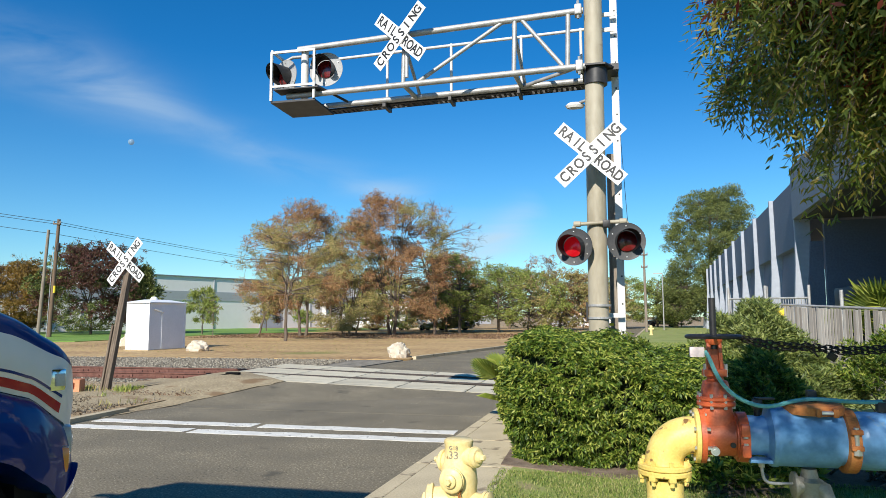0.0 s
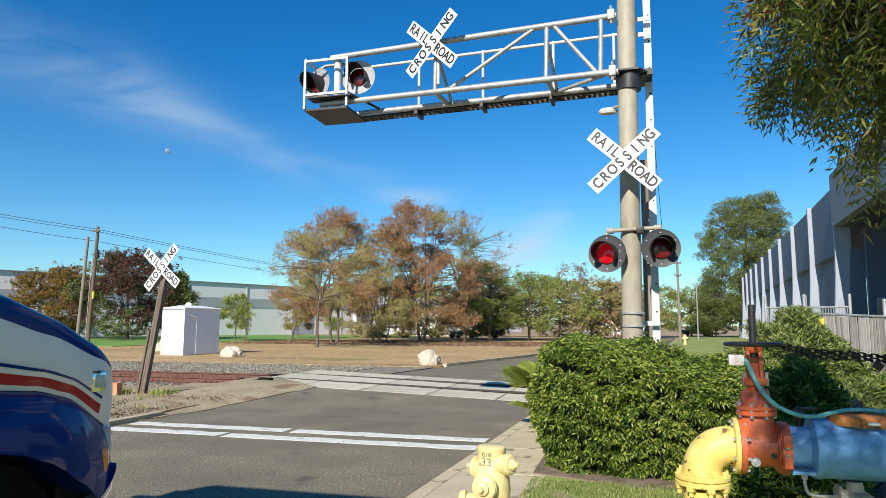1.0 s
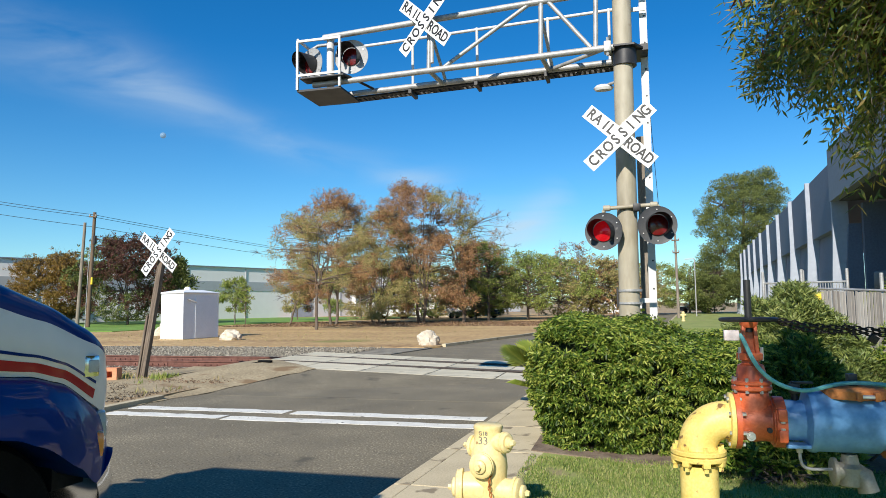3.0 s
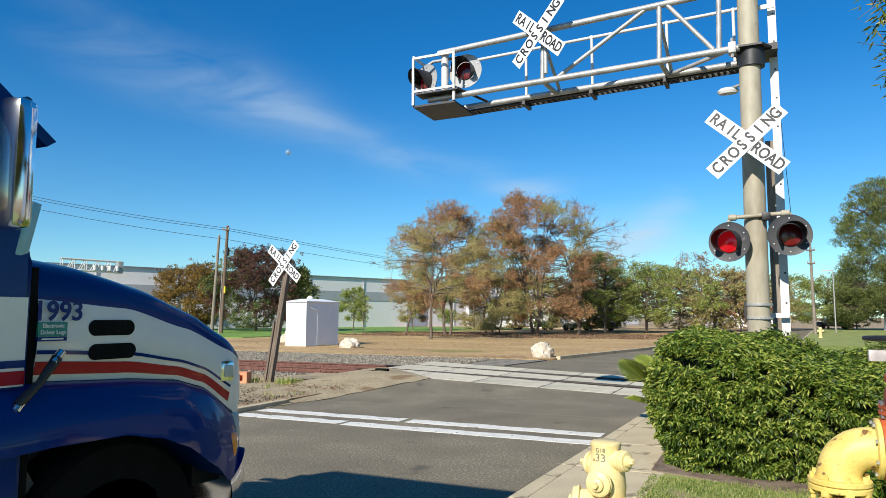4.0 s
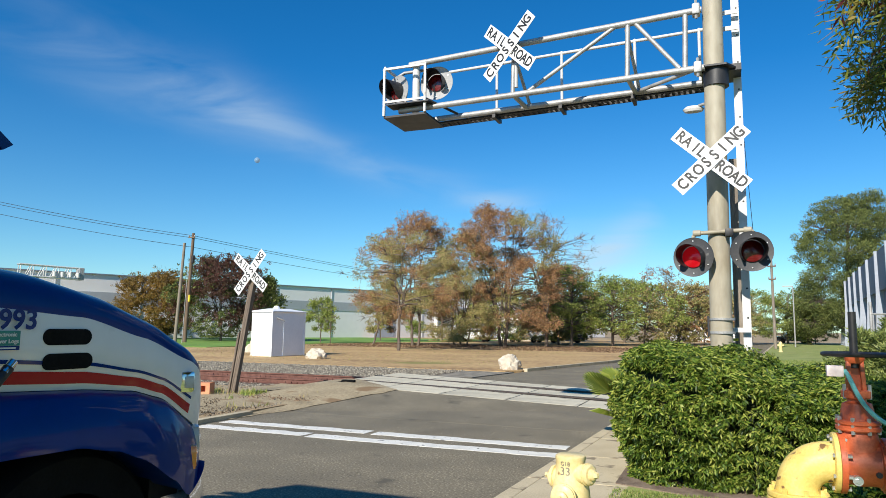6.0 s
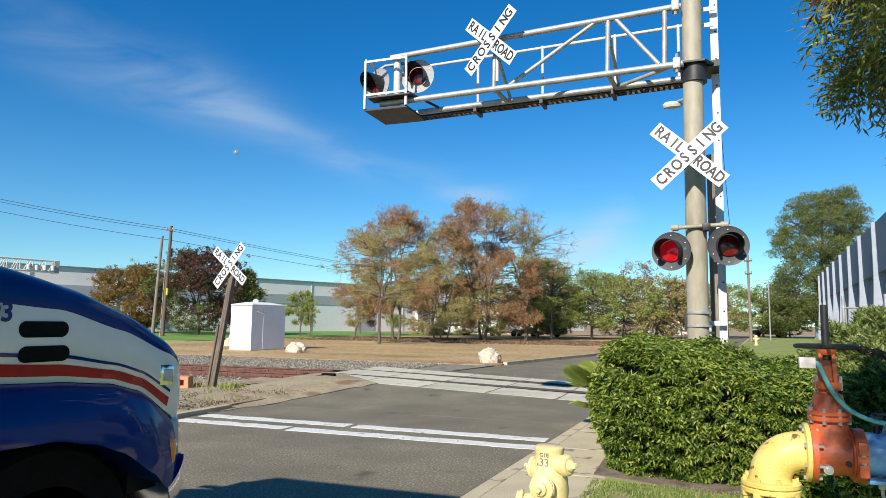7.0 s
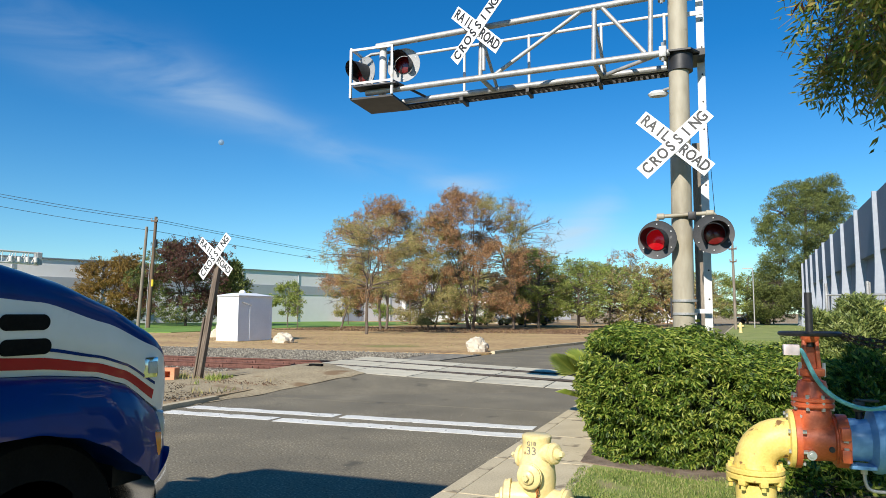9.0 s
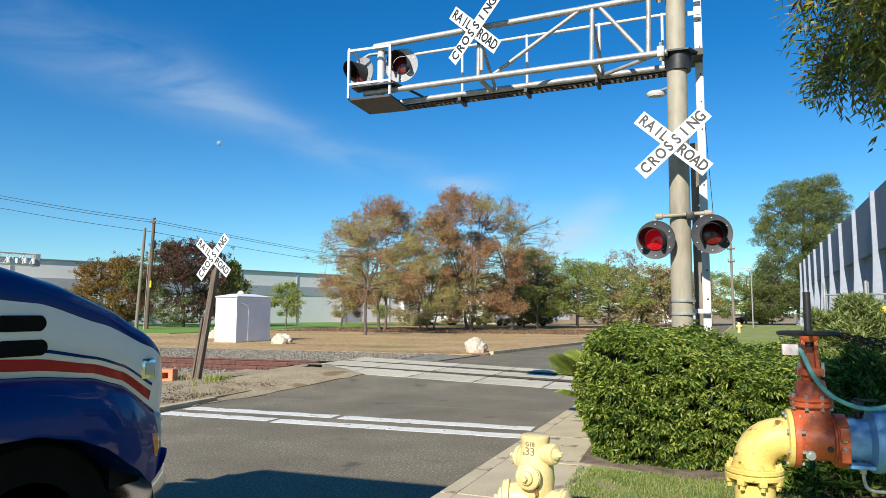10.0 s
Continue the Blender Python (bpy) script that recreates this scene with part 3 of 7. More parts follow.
# sandy shoulder that sweeps from the verge up over the panels' end
bm = bmesh.new()
rows_ = []
for i in range(23):
    y = 9.6 + (15.46 - 9.6) * i / 22
    rg_ = random.Random(i)
    x_in = (-7.80 + 1.0 * max(0.0, (y - 10.2) / 3.94) ** 1.1 if y < 14.14 else -6.8 - 1.2 * (y - 14.14)) + rg_.uniform(-0.05, 0.05)
    up_ = min(1.0, max(0.0, (y - 11.0) / 3.14)) ** 1.1
    row = []
    for j in range(13):
        m_ = j / 12
        x = x_in + (-10.9 - x_in) * m_
        full = near_z(x) if x > -8.95 else near_z(-8.95) * max(0.0, 1 - (-8.95 - x) / 1.6)
        lift_ = (0.006 + 0.018 * min(1, m_ * 5)) if x > -8.95 else 0.016
        z = max(full * up_, 0.062 * min(1, m_ * 3)) + lift_ + rg_.uniform(-0.003, 0.006)
        row.append(bm.verts.new((x, y, z)))
    rows_.append(row)
for a, b in zip(rows_, rows_[1:]):
    for j in range(12):
        bm.faces.new((a[j], b[j], b[j + 1], a[j + 1]))
struct("shoulder", bm, M_SHOULDER, "sandy dirt shoulder sweeping up to the crossing", "verge", smooth=True)


def rail(y):
    base = thing("rail", (0, y, 0), "rusty brown steel rail spiked to the track bed", "rail", "rails")
    prof = [(-0.07, 0), (0.07, 0), (0.07, 0.012), (0.012, 0.03), (0.012, 0.12), (0.036, 0.13), (0.036, 0.165), (-0.036, 0.165), (-0.036, 0.13), (-0.012, 0.12), (-0.012, 0.03), (-0.07, 0.012)]
    for nm, x0, x1, z in (("rail_length", -110, -8.95, 0.05), ("flush_rail", -8.95, 0.2, -0.15), ("rail_length", 0.2, 60, 0.03)):
        bm = bmesh.new()
        za_, zb_ = (z, z) if nm == "rail_length" else (0.105, -0.165)
        a = [bm.verts.new((x0, p, q + za_)) for p, q in prof]
        b = [bm.verts.new((x1, p, q + zb_)) for p, q in prof]
        bm.faces.new(a), bm.faces.new(b[::-1])
        for i in range(len(prof)):
            j = (i + 1) % len(prof)
            bm.faces.new((a[i], a[j], b[j], b[i]))
        part(nm, bm, M_FLUSH if nm == "flush_rail" else M_RAIL, base, smooth=False)
    bar = None
    for k in range(9):
        x = -10.4 - k * 1.95
        if bar is None:
            bm = bmesh.new()
            box(bm, (0, -0.024, 0.085), (1.1, 0.02, 0.075), bevel=0.004)
            for i in range(6):
                rod(bm, (-0.45 + i * 0.18, -0.03, 0.085), (-0.45 + i * 0.18, -0.062, 0.085), 0.022, seg=6)
            bar = part("joint_bar", bm, M_RAIL, base)
        else:
            bar = link_parent(new("joint_bar", bar.data), base)
        bar.location = (x, 0, 0.03)


for y in RAIL_Y:
    rail(y)
rng = random.Random(4)
tie_mesh = None
for i in range(46):
    x = -9.6 - i * 0.55
    if tie_mesh is None:
        tie = to_object("sleeper", bx((0, 0, 0), (0.22, 2.5, 0.12), bevel=0.012), M_UTILWOOD)
        tie_mesh = tie.data
    else:
        tie = new("sleeper", tie_mesh)
    tie.location = (x, sum(RAIL_Y) / 2 + rng.uniform(-0.05, 0.05), 0.0)
    tagged(tie, "rust-stained timber sleeper bedded in gravel", "sleeper", "sleepers under the rails")


# ---- cantilever crossing signal ----
def sign_blades(parent, tilt=0.0, scale=1.0):
    """The X of two crossed boards, facing -y, centred on the parent's origin, with its legend."""
    for nm, ang, dy, words in (("cross_board", 42.5, -0.012, (("CROSSING", 0.0),)), ("cross_board", -42.5, 0.0, (("RAIL", -0.335), ("ROAD", 0.335)))):
        turn = Matrix.Rotation(radians(-ang), 3, "Y")
        b = part(nm, bx((0, 0, 0), (1.2 * scale, 0.008, 0.215 * scale), bevel=0.002), M_SIGN, parent, "white reflective board with black legend", smooth=False)
        b.matrix_basis = Matrix.Translation((0, dy, 0)) @ turn.to_4x4()
        for w, off in words:
            m = Matrix.Translation((off * scale, -0.006, 0)) @ Matrix.Rotation(radians(90), 4, "X") @ Matrix.Diagonal((0.92, 1.12, 1, 1))
            if w == "CROSSING":
                for i, ch in enumerate(w):
                    lettering("letter", ch, 0.19 * scale, M_SIGNBLACK, b, Matrix.Translation(((i - 3.5) * 0.141 * scale + (0.02 if i == 6 else 0) * scale, 0, 0)) @ m)
            else:
                for i, ch in enumerate(w):
                    x = (i - 1.5) * 0.118 * scale + (0.02 * scale if ch == "I" else 0)
                    lettering("letter", ch, 0.185 * scale, M_SIGNBLACK, b, Matrix.Translation((x, 0, 0)) @ m)


def flasher(parent, place, lit, face=M_DISC, r=0.255, yaw=0.0):
    """One flashing light: round background, hood, lens, housing. It faces -y."""
    disc = part("background_disc", td([(0.0, 0), (r * 0.9, 0.0), (r, 0.012), (r, 0.02), (r * 0.9, 0.012), (0.14, 0.006)], Matrix.Rotation(radians(90), 4, "X"), 40), face, parent, "round dark signal background")
    disc.matrix_basis = place @ Matrix.Rotation(radians(yaw), 4, "Z")
    part("lens", td([(0.0, 0.0), (0.08, 0.0), (0.138, 0.01), (0.135, 0.03), (0.09, 0.045), (0.0, 0.05)], Matrix.Rotation(radians(90), 4, "X"), 32), M_LIT if lit else M_DARKREDLENS, disc,
         "lit red lens" if lit else "unlit dark red lens")
    bm = bmesh.new()
    n, rr = 26, 0.152
    rows_ = []
    for k in range(5):
        ring = []
        for i in range(n + 1):
            a = radians(-62 + (304) * i / n)
            ln = 0.30 * max(0.0, math.sin((a + radians(62)) / radians(304) * math.pi)) ** 0.6
            ring.append((rr * math.cos(a) * (1 + 0.03 * k / 4), -0.02 - ln * k / 4, rr * math.sin(a) * (1 + 0.03 * k / 4) - 0.10 * (ln * k / 4) ** 1.4))
        rows_.append(ring)
    for off in (1.0, 0.97):
        vs = [[bm.verts.new((p[0] * off, p[1], p[2] * off)) for p in r] for r in rows_]
        for a, b in zip(vs, vs[1:]):
            for i in range(n):
                bm.faces.new((a[i], a[i + 1], b[i + 1], b[i]))
    part("hood", bm, M_BLACK, disc, "black hooded visor")
    part("housing", td([(0.0, 0), (0.09, 0.0), (0.14, 0.06), (0.15, 0.12), (0.15, 0.13)], Matrix.Translation((0, 0.135, 0)) @ Matrix.Rotation(radians(90), 4, "X"), 28), M_BLACK, disc)
    for k in range(6):
        a = radians(30 + 60 * k)
        bolt = part("bolt", rd((0, -0.008, 0), (0, -0.022, 0), 0.009, seg=6), M_BOLT, disc)
        bolt.location = (r * 0.82 * math.cos(a), 0, r * 0.82 * math.sin(a))
    return disc


PX, PY = 0.045, 9.5
mast = thing("cantilever_signal", (PX, PY, 0), "khaki crossing signal mast with a trussed arm over the road", "crossing signal")
part("mast", td([(0.140, 0.0), (0.127, 6.15), (0.120, 6.21), (0.085, 6.22), (0.085, 6.33), (0.07, 6.35), (0.0, 6.36)], Matrix.Translation((-0.022, 0, 0)) @ Matrix.Rotation(radians(0.35), 4, "Y"), 40), M_POLE, mast, "khaki painted steel mast with a stepped cap")
part("foundation", td([(0.32, -0.1), (0.32, 0.16), (0.2, 0.18), (0.2, 0.24), (0.0, 0.24)], None, 24), M_CONCRETE, mast)
for z in (1.57, 1.74):
    part("band_clamp", td([(0.149, z), (0.158, z), (0.158, z + 0.03), (0.149, z + 0.03)], None, 32), M_GALV, mast)
part("clamp_bracket", bx((-0.165, -0.02, 1.67), (0.025, 0.05, 0.26)), M_BLACK, mast)
# flashers on their cross arm
part("cross_arm", hs([(-0.32, -0.16, 2.70), (-0.31, -0.16, 2.83), (-0.27, -0.16, 2.865), (0.0, -0.16, 2.875), (0.31, -0.16, 2.885), (0.38, -0.16, 2.875), (0.41, -0.16, 2.84), (0.41, -0.16, 2.72)], 0.027, 12), M_POLE, mast)
for x, z in ((-0.27, 2.865), (0.34, 2.885)):
    part("pipe_fitting", td([(0.033, -0.05), (0.042, -0.04), (0.042, 0.04), (0.033, 0.05)], Matrix.Translation((x, -0.16, z)) @ Matrix.Rotation(radians(90), 4, "Y"), 16), M_POLE, mast)
part("junction_box", bx((0.12, -0.15, 2.86), (0.10, 0.12, 0.10), bevel=0.012), M_BLACK, mast)
flasher(mast, Matrix.Translation((-0.315, -0.2, 2.55)), True, yaw=-14)
flasher(mast, Matrix.Translation((0.372, -0.2, 2.605)), False, yaw=6)
part("sign_bracket", bx((0, -0.30, 3.80), (0.06, 0.32, 0.10)), M_GALV, mast)
lower_sign = part("crossbuck", bx((0, 0, 0), (0.12, 0.01, 0.12)), M_GALV, mast, "white X-shaped crossbuck sign with black letters")
lower_sign.location = (-0.068, -0.45, 3.772)
sign_blades(lower_sign, scale=0.93)
# the trussed arm: two lower chords, one upper chord, walkway grating beneath
AY0, AY1 = -0.14, 0.46
for nm, yy, z in (("lower_chord", AY0, 4.985), ("lower_chord", AY1, 4.985)):
    part(nm, rd((-4.62, yy, z + 0.015), (-0.1, yy, z), 0.045, seg=18), M_GALV, mast)
part("upper_chord", rd((-4.45, AY0, 5.735), (-0.12, AY0, 5.80), 0.045, seg=18), M_GALV, mast)
part("handrail", rd((-4.4, AY1 + 0.08, 5.80), (0.05, AY1 + 0.08, 5.81), 0.024, seg=12), M_WHITEPAINT, mast)
for x in (-3.22, -2.17, -1.07, -0.17):
    part("rail_stanchion", rd((x, AY1 + 0.08, 4.98), (x, AY1 + 0.08, 5.83), 0.022, seg=10), M_WHITEPAINT, mast)
for x in (-2.76, -1.11, -0.35):
    part("truss_post", rd((x, AY0, 5.0), (x + 0.02, AY0, 5.76), 0.034, seg=14), M_GALV, mast)
for a, b in (((-2.54, 5.01), (-1.26, 5.77)), ((-1.0, 5.78), (-0.42, 5.02))):
    part("truss_diagonal", rd((a[0], AY0, a[1]), (b[0], AY0, b[1]), 0.03, seg=14), M_GALV, mast)
for x in (-2.76, -1.11):
    part("cross_strut", rd((x, AY0, 5.0), (x + 0.05, AY1, 4.98), 0.035, seg=12), M_GALV, mast)
    part("brace", rd((x, AY0, 5.7), (x + 0.1, AY1, 5.02), 0.025, seg=12), M_GALV, mast)
part("plan_diagonal", rd((-1.08, AY1, 4.98), (-0.2, AY0, 4.98), 0.028, seg=12), M_GALV, mast)
grating = part("walkway_grating", bx((-2.3, AY1 + 0.07, 4.955), (4.55, 0.02, 0.03)), M_BLACK, mast, "dark steel walkway grating")
for i in range(4):
    part("bearing_bar", bx((-2.3, AY1 + 0.10 + i * 0.055, 4.955), (4.55, 0.016, 0.03)), M_BLACK, grating, smooth=False)
rung = None
for i in range(58):
    if rung is None:
        rung = part("grating_rung", bx((0, 0, 0), (0.035, 0.20, 0.024)), M_BLACK, grating, smooth=False)
    else:
        rung = link_parent(new("grating_rung", rung.data), grating)
    rung.location = (-4.5 + i * 0.079, AY1 + 0.17, 4.955)
for x in (-3.23, -2.17, -1.10):
    part("walkway_bracket", bx((x, AY1 + 0.12, 4.91), (0.05, 0.36, 0.06)), M_BLACK, mast)
# basket at the tip with its two lights
bk = part("maintenance_basket", bx((-4.47, 0.12, 4.885), (0.72, 0.78, 0.03)), M_BLACK, mast, "steel maintenance basket at the arm's tip")
for x in (-4.82, -4.12):
    for yy, zz in ((-0.28, 5.66), (0.50, 5.72)):
        if x > -4.5 and yy > 0:
            continue
        part("basket_post", bx((x, yy, (4.9 + zz) / 2), (0.035, 0.035, zz - 4.9)), M_WHITEPAINT, bk, smooth=False)
part("basket_rail", bx((-4.47, -0.28, 5.66), (0.735, 0.03, 0.035)), M_WHITEPAINT, bk, smooth=False)
part("basket_rail", bx((-4.82, 0.11, 5.69), (0.03, 0.78, 0.035)), M_WHITEPAINT, bk, smooth=False)
part("toe_board", bx((-4.47, -0.28, 5.12), (0.72, 0.03, 0.035)), M_WHITEPAINT, bk, smooth=False)
part("basket_ledge", bx((-4.4, -0.20, 5.06), (0.72, 0.26, 0.02)), M_BLACK, bk, smooth=False)
part("basket_brace", rd((-4.1, -0.28, 5.1), (-3.72, 0.1, 4.93), 0.02), M_BLACK, bk)
part("light_post", rd((-4.37, -0.06, 4.95), (-4.37, -0.06, 5.74), 0.058, seg=18), M_WHITEPAINT, mast)
part("light_post_cap", td([(0.065, 0), (0.065, 0.04), (0.03, 0.06), (0.0, 0.06)], Matrix.Translation((-4.37, -0.06, 5.73)), 18), M_WHITEPAINT, mast)
part("light_bracket", hs([(-4.73, 0.03, 5.64), (-4.62, 0.03, 5.69), (-4.1, 0.03, 5.69), (-4.05, 0.03, 5.64)], 0.025, 10), M_GALV, mast)
flasher(mast, Matrix.Translation((-4.73, 0.02, 5.38)), False, M_DISCGREY, r=0.27, yaw=-24)
flasher(mast, Matrix.Translation((-4.05, 0.02, 5.44)), False, M_DISCGREY, r=0.27, yaw=4)
part("sign_strut", rd((-2.69, AY0 - 0.06, 5.08), (-2.69, AY0 - 0.06, 5.80), 0.03), M_GALV, mast)
upper_sign = part("crossbuck", bx((0, 0, 0), (0.12, 0.01, 0.12)), M_GALV, mast, "white X-shaped crossbuck sign high on the arm")
upper_sign.matrix_basis = Matrix.Translation((-2.77, AY0 - 0.16, 5.72)) @ Matrix.Rotation(radians(-22), 4, "Z")
sign_blades(upper_sign, scale=0.945)
# mast collar plates and clamps
for z in (5.09,):
    part("collar_plate", td([(0.14, z), (0.27, z), (0.27, z + 0.025), (0.14, z + 0.025)], Matrix.Translation((0.03, 0.03, 0)), 6), M_BLACK, mast)
for z in (4.985, 5.80):
    part("chord_clamp", bx((-0.19, AY0, z), (0.10, 0.16, 0.15), bevel=0.02), M_GALV, mast)
    for dz in (-0.1, 0.1):
        part("clamp_bolt", rd((-0.19, AY0 - 0.04, z + dz - 0.03), (-0.19, AY0 - 0.04, z + dz + 0.03), 0.02, seg=6), M_GALV, mast)
part("arm_bracket", bx((0.1, 0.25, 5.0), (0.5, 0.5, 0.09)), M_BLACK, mast)
part("collar_sleeve", rd((0.03, 0, 4.86), (0.035, 0, 5.09), 0.16, seg=32), M_BLACK, mast)
# the arm rises a little from its tip toward the mast
for ob in mast.children_recursive:
    if ob.name.split(".")[0] in ("lower_chord", "upper_chord", "handrail", "rail_stanchion", "truss_post", "truss_diagonal", "cross_strut", "brace", "plan_diagonal", "walkway_grating", "bearing_bar",
                                 "walkway_bracket", "sign_strut", "chord_clamp", "clamp_bolt", "arm_bracket"):
        for v in ob.data.vertices:
            v.co.z += 0.115 * min(1.0, max(0.0, (v.co.x + 4.5) / 4.3))
    elif ob.name.split(".")[0] == "grating_rung":
        ob.location.z += 0.115 * min(1.0, max(0.0, (ob.location.x + 4.5) / 4.3))
# crossing bell box lamp on the far side of the mast
part("small_lamp", td([(0.0, 0), (0.07, 0.005), (0.085, 0.04), (0.06, 0.08), (0.0, 0.09)], Matrix.Translation((-0.27, 0.25, 4.62)) @ Matrix.Diagonal((1.7, 1, 1, 1)), 18), M_WHITEPAINT, mast)
part("lamp_arm", rd((-0.2, 0.2, 4.69), (0.0, 0.05, 4.69), 0.02), M_GALV, mast)

# ladder post beside the mast
side_post = thing("punched_post", (0.32 + 0.03, 9.82, 0), "white perforated steel post bolted beside the signal mast", "post")
bm = bmesh.new()
box(bm, (0.0, 0, 3.9), (0.10, 0.012, 7.8))
box(bm, (0.048, 0.045, 3.9), (0.008, 0.09, 7.8))
part("channel", bm, M_WHITEPAINT, side_post, smooth=False)
hole = None
for i in range(18):
    if hole is None:
        hole = part("bolt_hole", rd((0.015, -0.0085, 0), (0.015, -0.0055, 0), 0.013, seg=10), M_BLACK, side_post)
    else:
        hole = link_parent(new("bolt_hole", hole.data), side_post)
    hole.location = (0, 0, 1.0 + i * 0.39)
for z in (1.62, 5.75, 5.98):
    part("stand_off", bx((-0.14, -0.1, z), (0.34, 0.02, 0.06)), M_WHITEPAINT, side_post, smooth=False)
part("chain_guard", rd((0.12, 0.02, 2.9), (0.02, 0.06, 4.9), 0.004, seg=5), M_WIRE, side_post)
timber_post = thing("timber_post", (0.27, 10.15, 0), "weathered grey timber post behind the signal mast", "post")
part("post_body", bx((0, 0, 2.0), (0.13, 0.13, 4.0), bevel=0.01), M_WOODPOLE, timber_post, smooth=False)
part("yellow_tag", bx((-0.07, -0.07, 1.49), (0.09, 0.006, 0.035)), M_SAFETY, timber_post)

# leaning crossbuck on the far side of the road
lean = thing("leaning_crossbuck", Matrix.Translation((-10.33, 12.82, 0.05)) @ Matrix.Rotation(radians(9.3), 4, "Y"), "old crossbuck on a leaning grey timber post", "crossing sign")
part("post", bx((0, 0, 1.45), (0.125, 0.12, 2.95), bevel=0.015), M_OLDPOST, lean, smooth=False)
part("splice", bx((-0.085, -0.03, 0.70), (0.05, 0.13, 1.4), bevel=0.012), M_OLDPOST, lean, smooth=False)
x_sign = part("crossbuck", bx((0, 0, 0), (0.16, 0.02, 0.16)), M_GALV, lean, "faded white crossbuck with black letters")
x_sign.matrix_basis = Matrix.Translation((-0.03, -0.13, 2.80)) @ Matrix.Rotation(radians(-14), 4, "Y") @ Matrix.Rotation(radians(-9), 4, "Z")
sign_blades(x_sign, scale=1.03)
part("sign_cap", td([(0.0, 0), (0.05, 0), (0.05, 0.06), (0.0, 0.09)], Matrix.Translation((0.0, 0, 2.93)), 12), M_GALV, lean)


# ---- foliage ----
def leaf_cloud(name, centres, normals, length, width, mat, parent, rng, droop=0.4, spread=1.0, fold=False):
    """One mesh of many small pointed leaves, one at each centre, turned roughly along its normal."""
    n = len(centres)
    d = normals + rng.normal(0, spread * 0.5, (n, 3))
    d[:, 2] -= droop
    d /= np.linalg.norm(d, axis=1, keepdims=True) + 1e-9
    u = rng.normal(0, 1, (n, 3))
    s = np.cross(d, u)
    s /= np.linalg.norm(s, axis=1, keepdims=True) + 1e-9
    ln = length * rng.uniform(0.65, 1.25, (n, 1))
    wd = width * rng.uniform(0.7, 1.2, (n, 1))
    a = centres
    b = centres + d * ln * 0.45 + s * wd * 0.5
    c = centres + d * ln + np.cross(s, d) * ln * 0.12
    e = centres + d * ln * 0.45 - s * wd * 0.5
    v = np.stack([a, b, c, e], 1).reshape(-1, 3)
    f = np.arange(4 * n).reshape(-1, 4)
    me = bpy.data.meshes.new(name)
    me.vertices.add(4 * n)
    me.vertices.foreach_set("co", v.astype(np.float32).ravel())
    me.loops.add(4 * n)
    me.loops.foreach_set("vertex_index", f.astype(np.int32).ravel())
    me.polygons.add(n)
    me.polygons.foreach_set("loop_start", np.arange(0, 4 * n, 4, dtype=np.int32))
    me.update(calc_edges=True)
    me.materials.append(mat)
    ob = link_parent(new(name, me), parent)
    return tagged(ob, "", "", "", "stuff") if parent else ob


def limbs_mesh(name, segs, mat, parent, sides=6):
    vs, fs = [], []
    for p0, p1, r0, r1 in segs:
        d = (p1 - p0)
        if d.length < 1e-5:
            continue
        s = d.orthogonal().normalized()
        u = d.normalized().cross(s)
        k = sides if r0 > 0.03 else 4
        base = len(vs)
        for p, r in ((p0, r0), (p1, r1)):
            for i in range(k):
                a = 2 * math.pi * i / k
                vs.append(p + r * (math.cos(a) * s + math.sin(a) * u))
        for i in range(k):
            j = (i + 1) % k
            fs.append((base + i, base + j, base + k + j, base + k + i))
    return raw(name, vs, fs, mat, parent, smooth=True)


